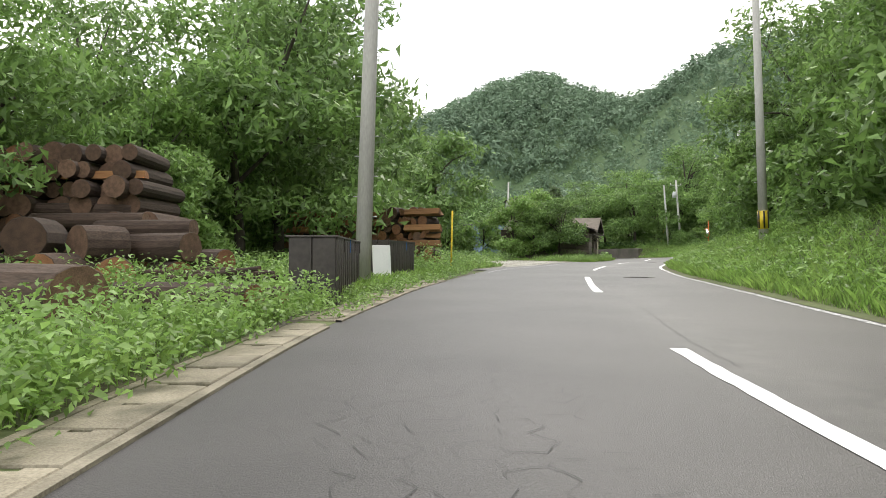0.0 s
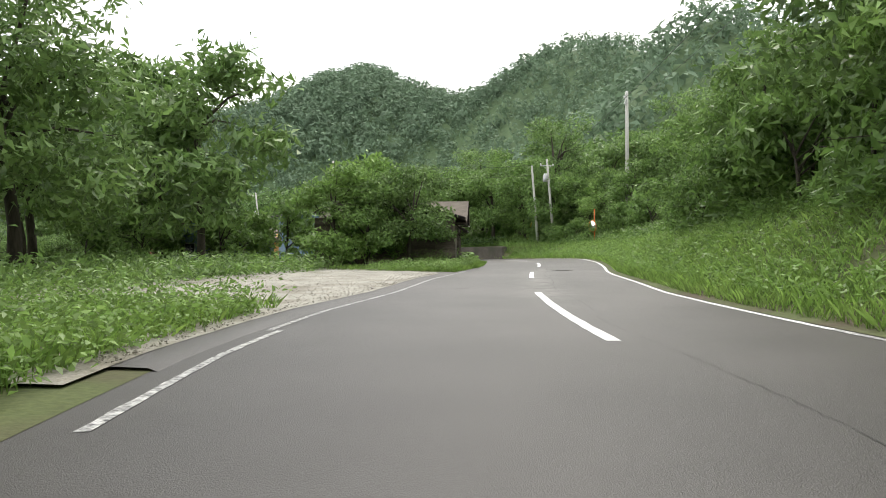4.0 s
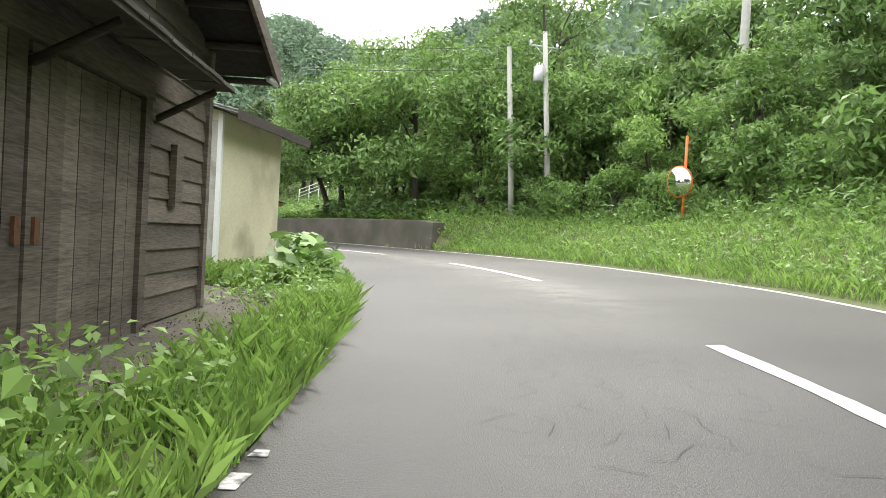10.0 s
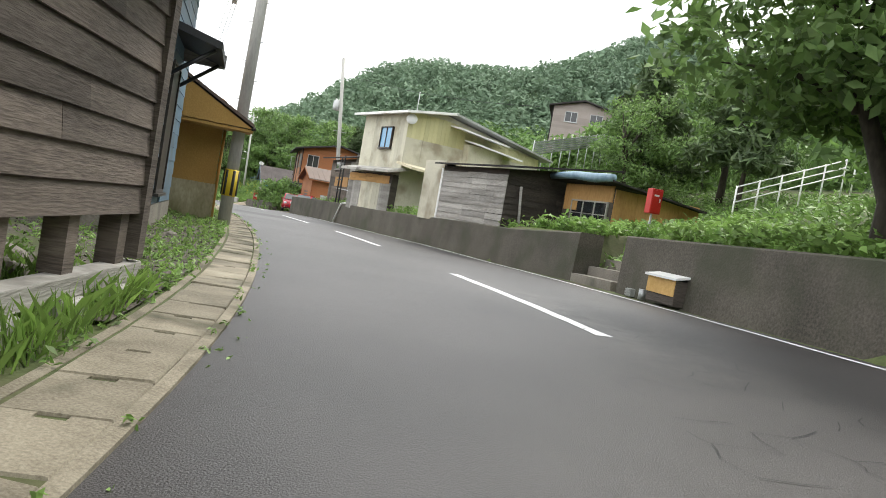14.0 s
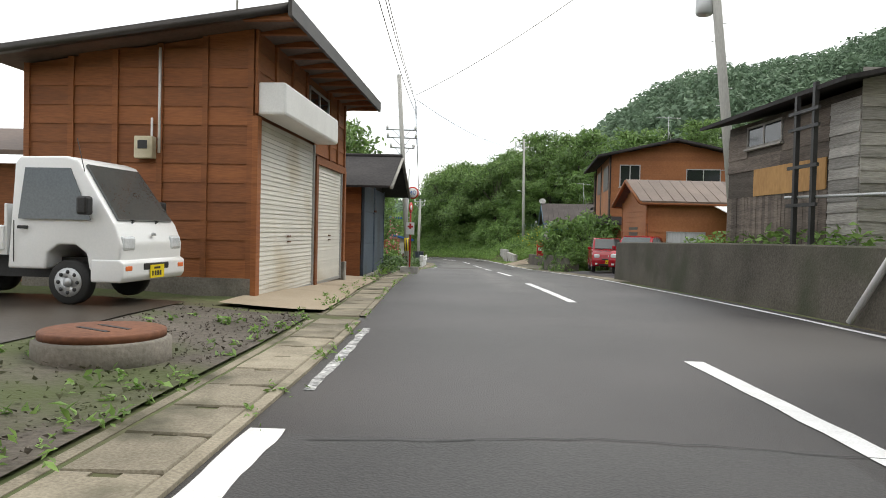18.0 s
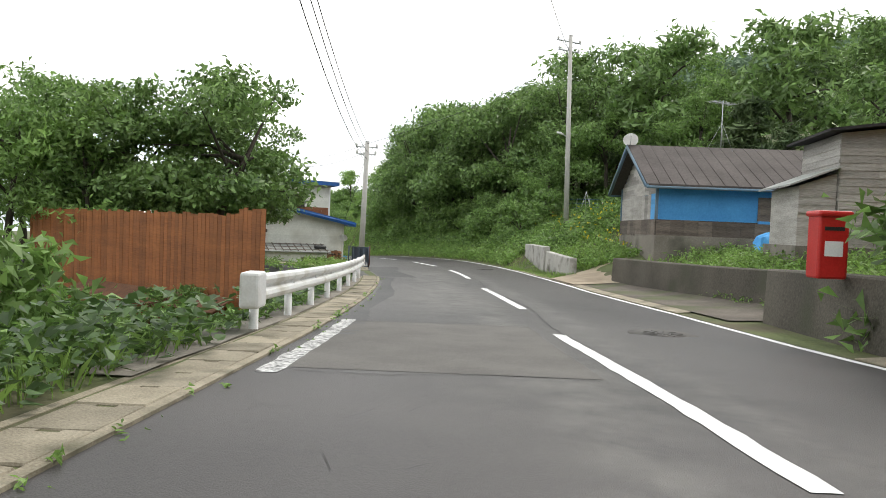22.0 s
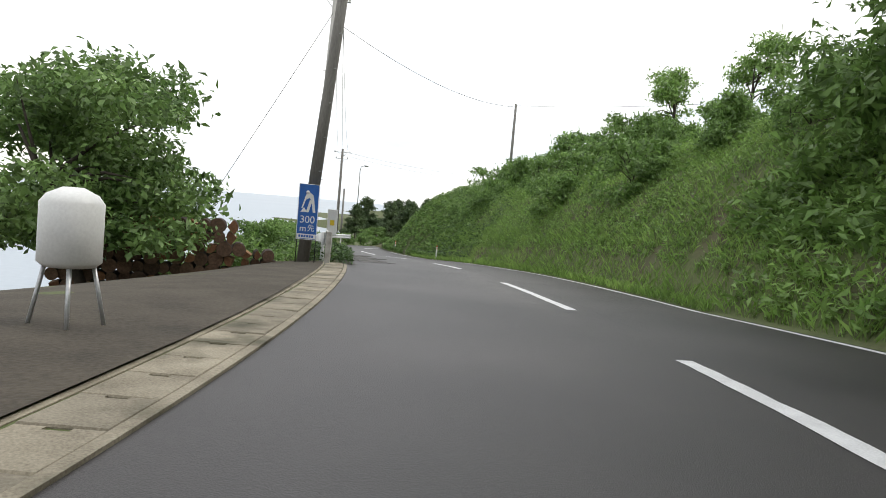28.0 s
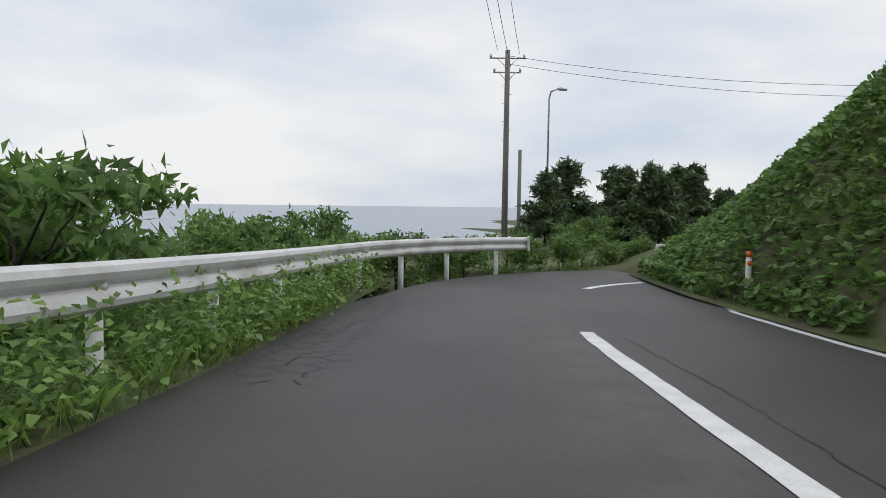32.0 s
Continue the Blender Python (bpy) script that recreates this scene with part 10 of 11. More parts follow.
def wheel(parent, x, y, r, w, out):
    t = rod("wheel", parent, M_TYRE, [(x, y - out * w, r), (x, y - out * w * 0.9, r), (x, y - out * 0.02, r), (x, y, r)], [r * 0.9, r, r, r * 0.9], 24, "black tyre with a silver rim")
    rim = rod("rim", t, M_GALV, [(x, y - out * 0.01, r), (x, y + out * 0.012, r), (x, y + out * 0.004, r)], [r * 0.66, r * 0.64, r * 0.3], 20)
    for k in range(8):
        a = k * math.pi / 4
        rod("rim_hole", rim, M_BLACK, [(x + math.cos(a) * r * 0.46, y + out * 0.002, r + math.sin(a) * r * 0.46), (x + math.cos(a) * r * 0.46, y + out * 0.016, r + math.sin(a) * r * 0.46)], r * 0.09, 8)
    rod("hub", rim, M_GALV, [(x, y, r), (x, y + out * 0.03, r)], r * 0.2, 10)


def shell(name, parent, material, outline, half, top_in=0.0, bevel=0.03, zref=1.0, ztop=1.8):
    """A side outline (x, z) drawn across, narrowing to the top, with rounded edges."""
    bm = bmesh.new()
    inset = lambda z: half - top_in * max(0.0, min(1.0, (z - zref) / (ztop - zref)))
    a = [bm.verts.new((x, -inset(z), z)) for x, z in outline]
    b = [bm.verts.new((x, inset(z), z)) for x, z in outline]
    n = len(outline)
    bm.faces.new(a)
    bm.faces.new(b[::-1])
    for i in range(n):
        bm.faces.new((a[i], b[i], b[(i + 1) % n], a[(i + 1) % n]))
    bmesh.ops.recalc_face_normals(bm, faces=bm.faces)
    bmesh.ops.bevel(bm, geom=bm.edges[:], offset=bevel, segments=3, affect="EDGES", profile=0.6)
    for f in bm.faces:
        f.smooth = True
    return part(name, bm, material, parent)


def patch4(name, parent, material, p, thick=0.012):
    """A pane through four corners, with thickness along its normal."""
    p = [Vector(q) for q in p]
    n = (p[1] - p[0]).cross(p[3] - p[0]).normalized() * thick
    o = pieces(name, p + [q + n for q in p], [(0, 3, 2, 1), (4, 5, 6, 7), (0, 1, 5, 4), (1, 2, 6, 5), (2, 3, 7, 6), (3, 0, 4, 7)], material)
    o.parent = parent
    return o


def plate(parent, x, z, sign):
    b = box("number_plate", parent, M_PLATE, min(x, x + sign * 0.012), max(x, x + sign * 0.012), -0.165, 0.165, z, z + 0.165)
    for y0, y1, z0, z1 in ((-0.08, 0.06, 0.115, 0.14), (-0.13, -0.1, 0.03, 0.09), (-0.07, -0.03, 0.03, 0.09), (-0.01, 0.03, 0.03, 0.09), (0.05, 0.09, 0.03, 0.09)):
        box("bar", b, M_BLACK, min(x + sign * 0.012, x + sign * 0.015), max(x + sign * 0.012, x + sign * 0.015), y0, y1, z + z0, z + z1)


def kei_truck(x, y, z, yaw):
    """Front towards +x; x 0 at the front bumper."""
    t = thing("pickup_truck", "small white flatbed pickup truck parked on damp concrete", "truck", x, y, z, yaw)
    H = 0.74
    shell("cab", t, M_CARWHITE, [(0.0, 0.42), (0.02, 0.75), (-0.07, 0.98), (-0.6, 1.74), (-0.75, 1.79), (-1.36, 1.78), (-1.42, 1.7), (-1.44, 0.42), (-0.95, 0.42), (-0.92, 0.62), (-0.78, 0.72), (-0.56, 0.72), (-0.42, 0.62), (-0.38, 0.42)], H, 0.1, 0.035, 0.95, 1.8)
    shell("bumper", t, M_CARWHITE, [(0.02, 0.28), (0.06, 0.35), (0.06, 0.52), (0.0, 0.56), (-0.36, 0.56), (-0.36, 0.28)], H + 0.01, 0, 0.03)
    box("grille", t, M_BLACK, 0.055, 0.068, -0.3, 0.3, 0.42, 0.5, 0.008)
    box("badge", t, M_GALV, 0.005, 0.03, -0.04, 0.04, 0.84, 0.88, 0.01)
    plate(t, 0.066, 0.31, 1)
    for s in (-1, 1):
        l = box("headlight", t, M_LENS, -0.09, 0.03, min(s * 0.42, s * 0.7), max(s * 0.42, s * 0.7), 0.66, 0.84, 0.035)
        box("indicator", t, M_ORANGEPAINT, 0.03, 0.065, min(s * 0.55, s * 0.7), max(s * 0.55, s * 0.7), 0.42, 0.48, 0.01)
        patch4("side_window", t, M_CARGLASS, [(-0.36, s * 0.733, 1.02), (-1.3, s * 0.733, 1.02), (-1.27, s * 0.655, 1.64), (-0.68, s * 0.655, 1.64)][::s], 0.012)
        box("door_seam", t, M_BLACK, -1.36, -1.352, min(s * 0.735, s * 0.745), max(s * 0.735, s * 0.745), 0.5, 1.0)
        box("door_handle", t, M_BLACK, -1.3, -1.16, min(s * 0.74, s * 0.765), max(s * 0.74, s * 0.765), 0.9, 0.94, 0.008)
        m = box("door_mirror", t, M_BLACK, -0.44, -0.3, min(s * 0.78, s * 0.92), max(s * 0.78, s * 0.92), 1.08, 1.3, 0.03)
        wheel(t, -0.67, s * 0.7, 0.27, 0.15, s)
        wheel(t, -2.6, s * 0.7, 0.27, 0.15, s)
        box("side_gate", t, M_CARWHITE, -3.35, -1.5, min(s * 0.69, s * 0.735), max(s * 0.69, s * 0.735), 0.64, 0.93, 0.01)
        for k in range(3):
            box("gate_hook", t, M_GALV, -3.1 + 0.65 * k, -3.05 + 0.65 * k, min(s * 0.735, s * 0.75), max(s * 0.735, s * 0.75), 0.6, 0.72)
    patch4("windscreen", t, M_CARGLASS, [(-0.095, 0.63, 1.02), (-0.095, -0.63, 1.02), (-0.555, -0.56, 1.68), (-0.555, 0.56, 1.68)][::-1], 0.03)
    patch4("rear_window", t, M_CARGLASS, [(-1.447, 0.5, 1.1), (-1.447, -0.5, 1.1), (-1.435, -0.5, 1.6), (-1.435, 0.5, 1.6)], 0.012)
    for s in (-0.35, 0.2):
        rod("wiper", t, M_BLACK, [(-0.07, s, 1.0), (-0.16, s + 0.35, 1.09)], 0.012, 5)
    box("bed_floor", t, M_CARWHITE, -3.35, -1.48, -0.7, 0.7, 0.58, 0.65)
    box("tailgate", t, M_CARWHITE, -3.39, -3.35, -0.72, 0.72, 0.64, 0.93, 0.01)
    box("head_board", t, M_CARWHITE, -1.52, -1.48, -0.7, 0.7, 0.64, 1.2, 0.01)
    box("chassis", t, M_BLACK, -3.2, -0.3, -0.45, 0.45, 0.3, 0.56)
    box("tank", t, M_BLACK, -2.1, -1.55, 0.35, 0.66, 0.28, 0.52, 0.03)
    for s in (-0.5, 0.0, 0.5):
        rod("bed_rib", t, M_CARWHITE, [(-3.3, s, 0.66), (-1.5, s, 0.66)], 0.012, 4)
    rod("aerial", t, M_BLACK, [(-0.5, -0.66, 1.6), (-0.6, -0.66, 2.0)], 0.005, 4)


def hatchback(label, x, y, z, yaw):
    """Front towards +x; x 0 at the front bumper."""
    t = thing("car", label, "car", x, y, z, yaw, "parked red cars")
    H = 0.73
    shell("body", t, M_CARRED, [(0.0, 0.3), (0.03, 0.55), (-0.05, 0.78), (-0.28, 0.9), (-0.85, 1.0), (-3.1, 1.0), (-3.36, 0.95), (-3.4, 0.5), (-3.36, 0.28), (-2.95, 0.26), (-2.9, 0.45), (-2.72, 0.56), (-2.5, 0.56), (-2.32, 0.45), (-2.28, 0.24), (-0.98, 0.24), (-0.93, 0.45), (-0.76, 0.56), (-0.55, 0.56), (-0.37, 0.45), (-0.33, 0.26)], H, 0.05, 0.04, 0.7, 1.05)
    shell("cabin", t, M_CARRED, [(-0.8, 0.98), (-1.35, 1.44), (-1.6, 1.5), (-2.7, 1.5), (-3.0, 1.44), (-3.28, 1.0)], H - 0.05, 0.1, 0.045, 1.0, 1.5)
    patch4("windscreen", t, M_CARGLASS, [(-0.84, 0.57, 1.02), (-0.84, -0.57, 1.02), (-1.33, -0.52, 1.43), (-1.33, 0.52, 1.43)][::-1], 0.03)
    for s in (-1, 1):
        patch4("side_window", t, M_CARGLASS, [(-1.0, s * 0.675, 1.04), (-1.95, s * 0.675, 1.04), (-1.95, s * 0.595, 1.42), (-1.42, s * 0.595, 1.42)][::s], 0.012)
        patch4("side_window", t, M_CARGLASS, [(-2.02, s * 0.675, 1.04), (-2.85, s * 0.675, 1.04), (-2.75, s * 0.595, 1.42), (-2.02, s * 0.595, 1.42)][::s], 0.012)
        box("headlight", t, M_LENS, -0.2, 0.0, min(s * 0.4, s * 0.66), max(s * 0.4, s * 0.66), 0.62, 0.8, 0.05)
        box("fog_lamp", t, M_LENS, 0.0, 0.035, min(s * 0.5, s * 0.6), max(s * 0.5, s * 0.6), 0.36, 0.43, 0.015)
        box("door_mirror", t, M_CARRED, -1.02, -0.88, min(s * 0.72, s * 0.86), max(s * 0.72, s * 0.86), 0.98, 1.1, 0.03)
        box("door_handle", t, M_CARRED, -1.9, -1.76, min(s * 0.72, s * 0.755), max(s * 0.72, s * 0.755), 0.86, 0.89, 0.008)
        wheel(t, -0.65, s * 0.7, 0.27, 0.15, s)
        wheel(t, -2.61, s * 0.7, 0.27, 0.15, s)
    box("grille", t, M_BLACK, 0.015, 0.035, -0.32, 0.32, 0.56, 0.62, 0.01)
    box("lower_grille", t, M_BLACK, 0.01, 0.03, -0.45, 0.45, 0.32, 0.4, 0.01)
    box("badge", t, M_GALV, 0.0, 0.03, -0.05, 0.05, 0.7, 0.76, 0.012)
    plate(t, 0.036, 0.4, 1)
    for s in (-0.3, 0.2):
        rod("wiper", t, M_BLACK, [(-0.8, s, 1.0), (-0.93, s + 0.32, 1.1)], 0.01, 5)
    rod("aerial", t, M_BLACK, [(-1.4, 0.4, 1.47), (-1.25, 0.4, 1.95)], 0.005, 4)
    return t


hd = heading(131)
fw = Vector((math.cos(radians(hd)), math.sin(radians(hd))))
kx, ky = -5.13 + fw.x * 0.67 - fw.y * 0.0, 122.06 + fw.y * 0.67
sx = Vector((-fw.y, fw.x)) * 0.7
kei_truck(kx + sx.x, ky + sx.y, level(-5.13, 122.06) + 0.045, hd - 6)
p = Vector((-7.45, 146.75))
hatchback("small red hatchback car parked before the orange house", p.x, p.y, level(p.x, p.y) + 0.02, heading(155) - 90 - 6)
p = at(149.6, 6.6, 0.1)
hatchback("red car with a pale roof parked behind the wall's end", p[0], p[1], level(p[0], p[1]) + 0.02, heading(150) - 180 + 62)

# ---- right side: post box, low walls, garden ----
wall_run("wall_garden", 159.0, 170.2, lambda s: np.interp(s, [159, 165.7, 170.2], [0.55, 0.5, 5.65 - right(170.2)]), 0.5, 0.75, "low stained concrete garden wall", M_WALLCONC, 0.05, 1.0, lambda s: np.interp(s, [159, 160, 167.4, 170.2], [0.45, 0.85, 0.98, 1.0]))
wall_run("wall_low", 170.8, 181.6, lambda s: np.interp(s, [170.8, 181.6], [2.5, 1.75]), 0.95, 0.35, "low concrete wall along the grassy plot", M_WALLCONC, 0.05)
wall_run("wall_stub", 187.3, 191.9, lambda s: np.interp(s, [187.3, 191.9], [0.75, 1.3]), 1.2, 0.3, "stained concrete wall stub at the driveway", M_CONC_PALE, 0.03, 0.7)
wall_run("wall_stub", 184.3, 187.2, lambda s: np.interp(s, [184.3, 187.2], [1.0, 0.8]), 0.9, 0.3, "broken lower end of the concrete wall stub", M_CONC_PALE, 0.03, 0.7, lambda s: np.interp(s, [184.3, 187.2], [0.82, 1.0]))
b = thing("post_box", "red metal post box standing on the garden wall", "post box", -16.0, 157.9, level(-16.0, 157.9) + 0.9, heading(167))
box("body", b, M_RED, -0.2, 0.2, -0.16, 0.16, 0.0, 0.86, 0.03)
box("hood", b, M_RED, -0.23, 0.23, -0.2, 0.18, 0.82, 0.9, 0.03)
box("slot", b, M_BLACK, -0.13, 0.13, -0.168, -0.16, 0.64, 0.69)
box("notice", b, M_WHITEPAINT, -0.12, 0.12, -0.165, -0.16, 0.3, 0.5)
rows = []
for s in np.linspace(180.4, 183.7, 8):
    e = np.linspace(0.15, 9.0, 12)
    p = ground(np.full(12, s + 0.0), right(s) + e)
    p[:, 2] += 0.05
    rows.append(p + np.outer(e * 0.28, [np.interp(s, RS, RU), np.interp(s, RS, RV), 0]))
tagged(sheet("driveway", np.array(rows), M_APRON), "sandy concrete driveway climbing between the walls", "driveway", kind="structure")
patch_r = [ground(np.full(6, s), right(s) + np.linspace(0.45, 2.75, 6)) + np.array([0, 0, 0.03]) for s in np.arange(170.3, 182.1, 1.0)]
tagged(sheet("gravel_strip", np.array(patch_r), M_YARD), "gritty strip before the low wall", "gravel strip", kind="structure")
ct = [ground(np.full(8, s), right(s) + np.linspace(0.45, 6.5, 8)) + np.array([0, 0, 0.04]) for s in np.arange(147.4, 159.1, 0.9)]
tagged(sheet("forecourt", np.array(ct), M_ASPHALT_NEW), "dark asphalt forecourt before the orange house", "forecourt", kind="structure")


def net_frame(s, d):
    p = ground(s, d)
    t = thing("garden_frame", "wire garden frame with blue netting among the vegetables", "garden frame", p[0], p[1], p[2], s * 11, "garden frames")
    for k in range(3):
        a = k * 2.1
        rod("stake", t, M_GALV, [(math.cos(a) * 0.45, math.sin(a) * 0.45, -0.1), (0, 0, 1.35)], 0.012, 5)
    for k in range(5):
        rod("wire", t, M_GALV, [(-1.6 + 0.8 * k, 0.5, -0.1), (-1.6 + 0.8 * k, 0.5, 1.0)], 0.01, 4)
    for k in range(4):
        rod("net_line", t, M_BLUETRIM, [(-1.6, 0.5, 0.2 + 0.24 * k), (1.6, 0.5, 0.24 + 0.22 * k)], 0.008, 4)


for s, e in ((196, 6.6), (199, 6.4), (193.5, 8.5)):
    net_frame(s, right(s) + e)

# ---- left side: fence, gate, white house's things ----
def board_fence(a, b, top):
    a, b = Vector(a), Vector(b)
    n = int((b - a).length / 0.16)
    t = thing("board_fence", "brown upright-board fence beyond the ditch", "fence", a.x, a.y, a.z, math.degrees(math.atan2(b.y - a.y, b.x - a.x)))
    L = (b - a).length
    for i in range(n):
        w = L / n
        hh = top - a.z + lr.uniform(-0.04, 0.04) + (0.15 if i > n * 0.9 else 0)
        box("board", t, M_ORANGE, i * w, (i + 1) * w - 0.012, lr.uniform(-0.006, 0.006), 0.025, -0.8, hh)
    for z in (0.3, top - a.z - 0.4):
        box("rail", t, M_DARKBOARD, 0, L, 0.028, 0.07, z, z + 0.08)


board_fence((-39.5, 160.0, -1.2), (-28.2, 159.6, -1.2), 0.95)
lg = thing("sheet_ledge", "rusty sheet-metal ledge along the foot of the fence", "ledge", -34.5, 158.9, -0.95, -2)
roof_slab("sheet", lg, M_RUST, [(-1.2, -0.1, -0.52), (5.4, 0.1, -0.52)], [(-1.2, 0.75, -0.22), (5.4, 0.75, -0.22)], 0.03)
for k in range(4):
    rod("prop", lg, M_RUST, [(-1.0 + 2.0 * k, 0.02, -0.52), (-1.0 + 2.0 * k, 0.02, -1.6)], 0.03, 6)


def mesh_gate(corner, ends, h):
    """Rusty frames with crossed wire, two runs that meet at a corner."""
    c = Vector(corner)
    t = thing("mesh_panels", "rusty brown and blue wire-mesh panels standing by the white house", "mesh panel", c.x, c.y, level(c.x, c.y), 0)
    for e, n, m in ends:
        d = Vector(e) - c
        L, u = d.length, d.normalized()
        for k in range(n):
            a, b = u * (L * k / n + 0.02), u * (L * (k + 1) / n - 0.02)
            f = rod("frame", t, m, [a + Vector((0, 0, 0.06)), a + Vector((0, 0, h))], 0.025, 6)
            rod("frame_side", f, m, [b + Vector((0, 0, 0.06)), b + Vector((0, 0, h))], 0.025, 6)
            for z in (0.08, h - 0.02):
                rod("frame_rail", f, m, [a + Vector((0, 0, z)), b + Vector((0, 0, z))], 0.022, 6)
            rod("frame_stile", f, m, [a.lerp(b, 0.5) + Vector((0, 0, 0.08)), a.lerp(b, 0.5) + Vector((0, 0, h))], 0.016, 5)
            w, hh, v, g = (b - a).length, h - 0.1, [], 0.075
            for sg in (1, -1):
                x = -hh
                while x < w + hh:
                    lo, hi = max(0.0, -x if sg > 0 else x - w), min(hh, w - x if sg > 0 else x)
                    if hi - lo > 0.03:
                        p, q = a + u * (x + sg * lo) + Vector((0, 0, 0.08 + lo)), a + u * (x + sg * hi) + Vector((0, 0, 0.08 + hi))
                        o = Vector((0, 0, 0.006))
                        v.append([tuple(p - o), tuple(p + o), tuple(q + o), tuple(q - o)])
                    x += g
            quads("wire_mesh", v, m, f)


mesh_gate((-34.95, 172.5, 0), (((-36.25, 174.25, 0), 3, M_RUST), ((-35.85, 172.15, 0), 2, M_BLUESTEEL)), 0.95)
tb = thing("tarpaulin", "blue sheet hanging on the mesh panels", "tarpaulin", -35.35, 172.42, level(-35.35, 172.42), 20)
v = [(-0.42 + 0.06 * i_, 0.03 * math.sin(i_ * 1.3), z_) for z_ in (0.25, 0.6, 0.92) for i_ in range(15)]
pieces("sheet", v, [(r_ * 15 + i_, r_ * 15 + i_ + 1, r_ * 15 + i_ + 16, r_ * 15 + i_ + 15) for r_ in range(2) for i_ in range(14)], M_BLUESTEEL, True).parent = tb


def firewood(x, y, yaw, L, h, label, thick=0.5, dark=True, size=(0.07, 0.13)):
    t = thing("firewood_pile", label, "firewood", x, y, level(x, y) - 0.03, yaw, "firewood piles")
    z = 0.08
    while z < h:
        q = -L / 2 + lr.uniform(0, 0.08)
        while q < L / 2:
            r = lr.uniform(*size)
            log(t, lr.choice((ROUND_DARK if dark else ROUND) + SPLIT), (q + r, lr.uniform(-0.05, 0.05), z), r, thick * lr.uniform(0.8, 1.1), lr.uniform(-6, 6), 0, lr.uniform(0, 360))
            q += 1.85 * r
        z += 1.75 * sum(size) / 2


wm = pose(-40.75, 177.4, -1.42, 0, 0, 142)
p = wm @ Vector((-1.45, 0.75, 0))
firewood(p.x, p.y, 232, 1.1, 0.75, "split firewood stacked against the white wall", 0.4, False)
firewood(*at(232.2, -6.6)[:2], heading(232) + 8, 4.4, 1.85, "large stack of split firewood under the dark tree", 0.55, True, (0.13, 0.2))
firewood(*at(233.2, -4.0)[:2], heading(232) + 8, 0.9, 0.35, "few split logs lying beside the big stack", 0.5, True, (0.11, 0.16))


def crate(x, y, yaw, L, W, h, material, label):
    t = thing("plastic_crate", label, "crate", x, y, level(x, y) + 0.03, yaw, "crates before the house")
    box("floor", t, material, -L / 2, L / 2, -W / 2, W / 2, 0, 0.02)
    for x0, x1, y0, y1 in ((-L / 2, L / 2, -W / 2, -W / 2 + 0.02), (-L / 2, L / 2, W / 2 - 0.02, W / 2), (-L / 2, -L / 2 + 0.02, -W / 2, W / 2), (L / 2 - 0.02, L / 2, -W / 2, W / 2)):
        s = box("side", t, material, x0, x1, y0, y1, 0.0, h)
    for z in (h - 0.03, h * 0.5):
        for y0 in (-W / 2 - 0.012, W / 2):
            box("rib", t, material, -L / 2 - 0.01, L / 2 + 0.01, y0, y0 + 0.012, z, z + 0.03)
        for x0 in (-L / 2 - 0.012, L / 2):
            box("rib", t, material, x0, x0 + 0.012, -W / 2, W / 2, z, z + 0.03)


M_CRATE = mat("blue_plastic", (0.08, 0.42, 0.68), (0.12, 0.5, 0.76), 2, 0.4, 0.05)
for q, yaw, L, h, lab in (((1.85, -0.52, 0), 160, 0.52, 0.34, "deep light-blue plastic crate before the door"), ((4.95, -0.62, 0), 150, 0.42, 0.2, "shallow blue plastic crate on the concrete")):
    p = wm @ Vector(q)
    crate(p.x, p.y, yaw, L, 0.36, h, M_CRATE, lab)
p = wm @ Vector((2.7, -0.34, 0))
y = thing("tub", "pale yellow plastic tub beside the crates", "tub", p.x, p.y, level(p.x, p.y) + 0.03, 0)
rod("bowl", y, M_YELLOW, [(0, 0, 0), (0, 0, 0.26), (0, 0, 0.28), (0, 0, 0.27)], [0.17, 0.22, 0.235, 0.2], 20)
p = wm @ Vector((0.2, -0.2, 0))
ts = thing("tile_stack", "stack of old grey-brown half-round roof tiles against the house wall", "roof tiles", p.x, p.y, level(p.x, p.y) + 0.03, math.degrees(math.atan2((wm @ Vector((1, -0.2, 0)) - p).y, (wm @ Vector((1, -0.2, 0)) - p).x)))
M_OLDTILE = mat("old_clay_tile", (0.09, 0.075, 0.062), (0.24, 0.21, 0.18), 5, 0.85, 0.6, fine=30)
for k in range(15):
    for j in range(lr.randint(2, 5)):
        u, w = 0.1 + 0.1 * k + lr.uniform(-0.02, 0.02), lr.uniform(-0.05, 0.03)
        rod("tile", ts, M_OLDTILE, [(u, w - 0.26, 0.03 + 0.066 * j), (u + lr.uniform(-0.02, 0.02), w, 0.04 + 0.066 * j)], [0.038, 0.033], 9)
p = wm @ Vector((4.05, -0.66, 0))
g = thing("door_mat", "green bristle mat before the sliding door", "mat", p.x, p.y, level(p.x, p.y) + 0.035, 142)
box("pad", g, mat("green_bristle", (0.01, 0.16, 0.05), (0.03, 0.3, 0.11), 20, 0.95, 0.6, fine=90), -0.38, 0.38, -0.2, 0.2, 0, 0.03, 0.01)
fr = [at(np.full(6, s), left(s) - np.linspace(0.66, 2.9, 6), np.full(6, -0.02)) for s in np.arange(196.3, 202.8, 0.8)]
tagged(sheet("yard", np.array(fr), M_SOIL), "dark damp earth between the gutter and the house wall", "yard", kind="structure")
fr = [at(np.full(6, s), left(s) - np.linspace(0.66, 2.7, 6), np.full(6, 0.02)) for s in np.arange(202.1, 212.1, 0.8)]
tagged(sheet("forecourt", np.array(fr), M_CONC), "worn concrete forecourt before the house fronts", "forecourt", kind="structure")
p = wm @ Vector((5.8, -0.62, 0))
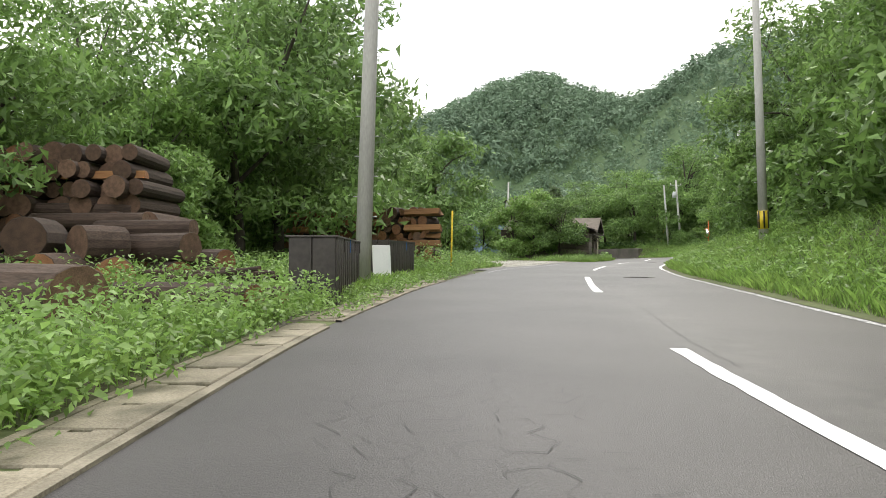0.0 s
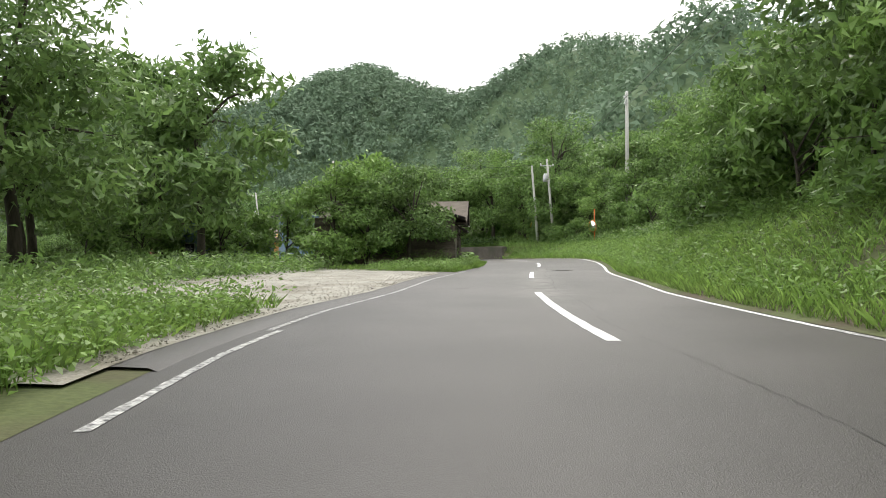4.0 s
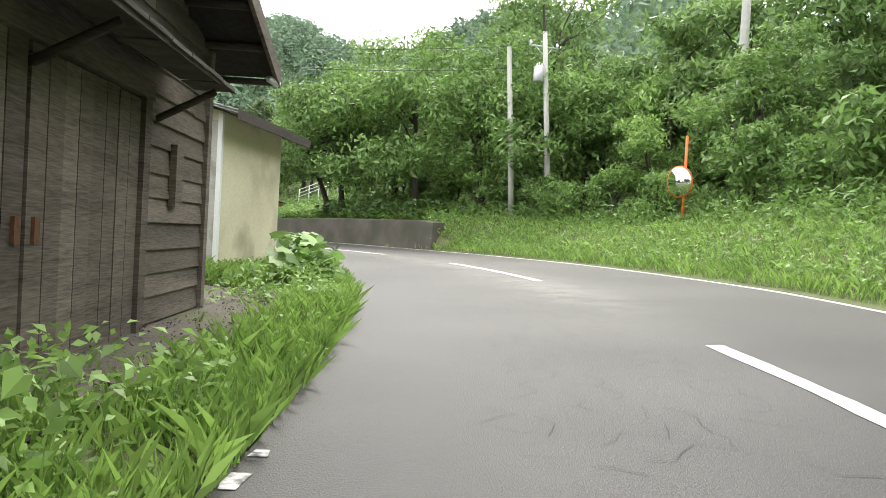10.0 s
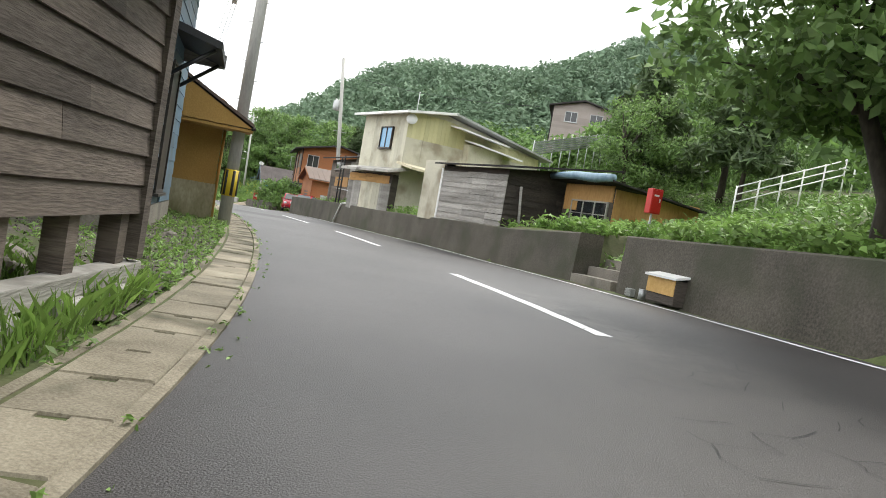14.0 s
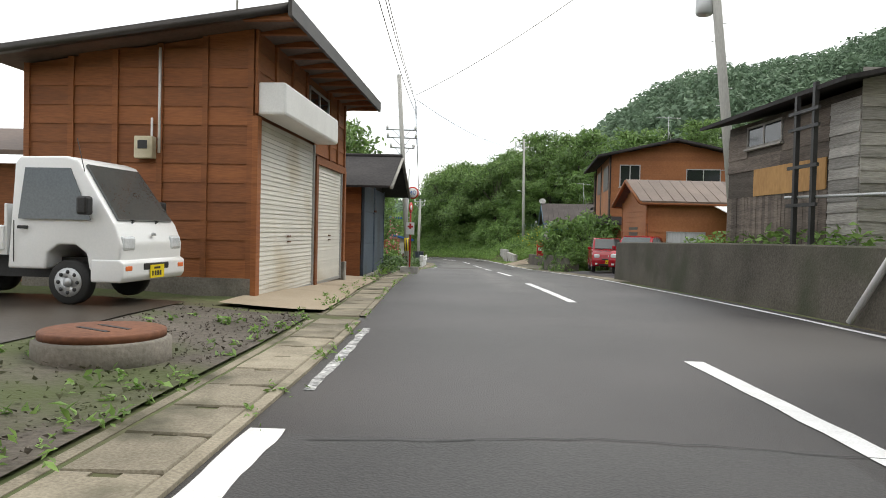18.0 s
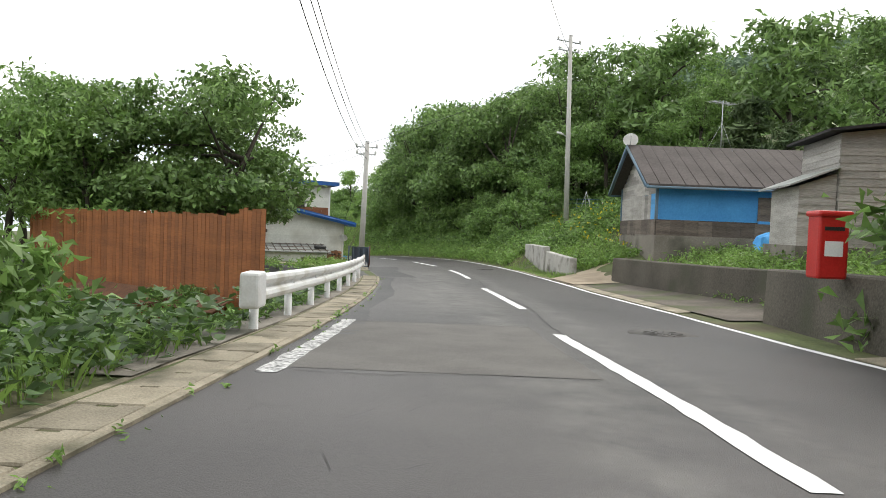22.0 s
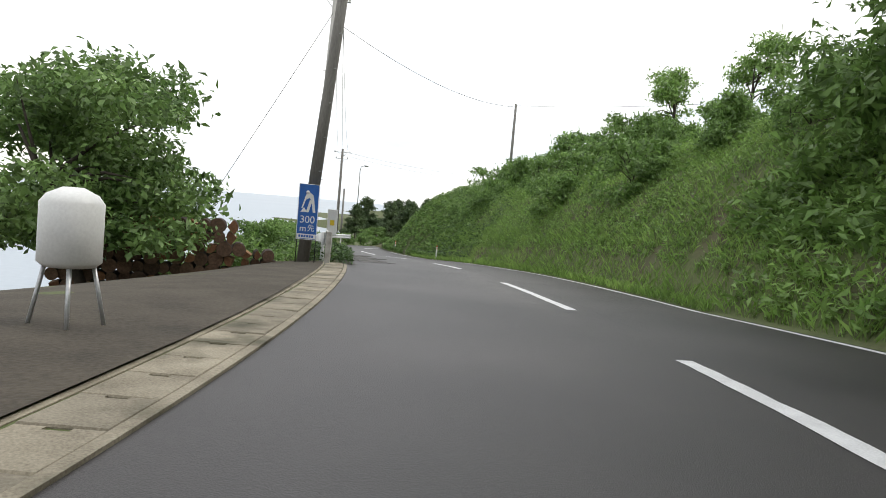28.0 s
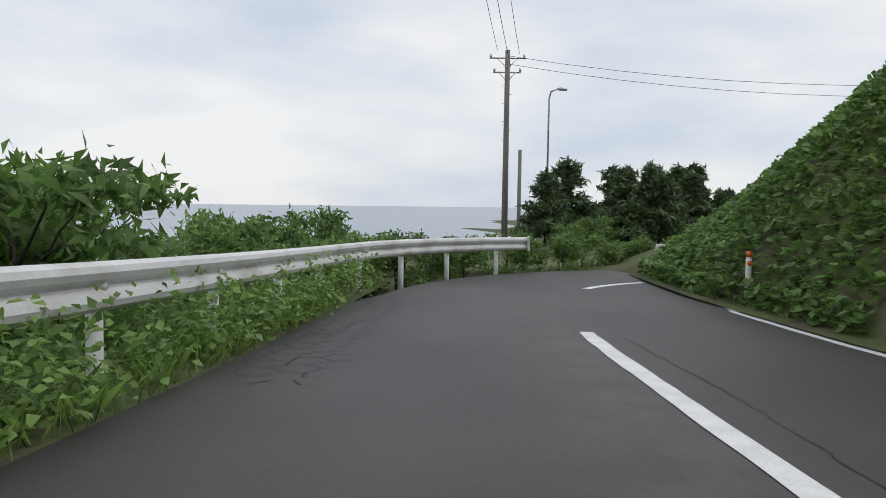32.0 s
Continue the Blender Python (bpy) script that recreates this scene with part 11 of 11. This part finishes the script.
b = thing("firewood_pile", "few loose boards and bricks by the wall", "boards", p.x, p.y, level(p.x, p.y) + 0.03, 150)
for k in range(5):
    box("board", b, M_BRICK if k % 2 else M_PLY, -0.3 + 0.05 * k, 0.3 + 0.04 * k, -0.2, 0.1, 0.05 * k, 0.05 * k + 0.045)
t = thing("water_tank", "small white plastic tank on a steel stand", "tank", -57.9, 190.2, level(-57.9, 190.2), 60)
rod("tank", t, M_WHITEPAINT, [(0, 0, 0.52), (0, 0, 0.56), (0, 0, 1.05), (0, 0, 1.12), (0, 0, 1.18)], [0.2, 0.25, 0.25, 0.2, 0.08], 20)
for k in range(4):
    a = k * math.pi / 2 + 0.4
    rod("leg", t, M_GALV, [(math.cos(a) * 0.3, math.sin(a) * 0.3, -0.05), (math.cos(a) * 0.18, math.sin(a) * 0.18, 0.55)], 0.02, 6)


# ---- flowers ----
def hollyhock(s, d, h):
    p = ground(s, d)
    t = thing("hollyhock", "tall hollyhock with pink flowers at the road's edge", "flower", p[0], p[1], p[2], s * 40, "hollyhocks by the road")
    rod("stem", t, M_STEM, [(0, 0, -0.05), (0.05, 0, h * 0.5), (0.02, 0.05, h)], [0.018, 0.013, 0.006], 6)
    n = int(26 * h)
    z = rng.uniform(0.05, 0.6, n) * h
    a = rng.uniform(0, 6.28, n)
    r = rng.uniform(0.08, 0.3, n) * (1.2 - z / h)
    quads("leaves", leafage(np.stack([np.cos(a) * r, np.sin(a) * r, z], 1), 0.17, 1.0, 1.2, None, 0.6), M_LEAF_BRIGHT, t)
    for k in range(9):
        zz, a = h * (0.42 + 0.062 * k), k * 2.4
        c = Vector((math.cos(a) * 0.05, math.sin(a) * 0.05, zz))
        out = Vector((math.cos(a), math.sin(a), 0.3)).normalized()
        f = 0.055 - 0.003 * k
        rod("flower", t, M_PINK, [c, c + out * 0.03, c + out * 0.055], [0.012, f * 0.7, f], 10)


M_STEM = mat("green_stem", (0.1, 0.18, 0.04), (0.16, 0.26, 0.07), 3, 0.7)
M_PINK = mat("pink_petals", (0.6, 0.16, 0.2), (0.72, 0.3, 0.33), 6, 0.6, sheer=0.3)
for k, (s, e, h) in enumerate(((153.6, 0.95, 2.1), (154.0, 1.2, 2.5), (154.4, 0.95, 1.8), (153.1, 1.25, 1.5), (154.9, 1.35, 2.0))):
    hollyhock(s, left(s) - e, h)
for s0, s1, e0, e1, n, c, nm in ((186, 196, 3.2, 7, 90, (0.8, 0.62, 0.02), "yellow"), (196, 203, 4.2, 6.5, 60, (0.7, 0.06, 0.02), "red")):
    s = rng.uniform(s0, s1, n)
    p = ground(s, right(s) + rng.uniform(e0, e1, n))
    p[:, 2] += rng.uniform(0.35, 0.75, n)
    mt = mat(nm + "_petals", tuple(q * 0.8 for q in c), c, 5, 0.6, sheer=0.3)
    tagged(quads("flowers", np.concatenate([leafage(p + rng.normal(0, 0.03, p.shape), 0.09, 1.0, 1.0) for _ in range(5)]), mt), nm + " garden flowers among the green plants", "flowers", kind="stuff")

# low green growth round the outside of the bend
for i in range(18):
    q = bend_row(0.03 + 0.034 * i, 0.0, -4.4 - 0.5 * (i % 2), 3.2, 2)[0]
    ob = copy_thing(shrub, pose(q[0], q[1], q[2] - 0.25, 0, 0, 50 * i))
    ob.scale = (0.5, 0.5, 0.42 + 0.05 * (i % 3))
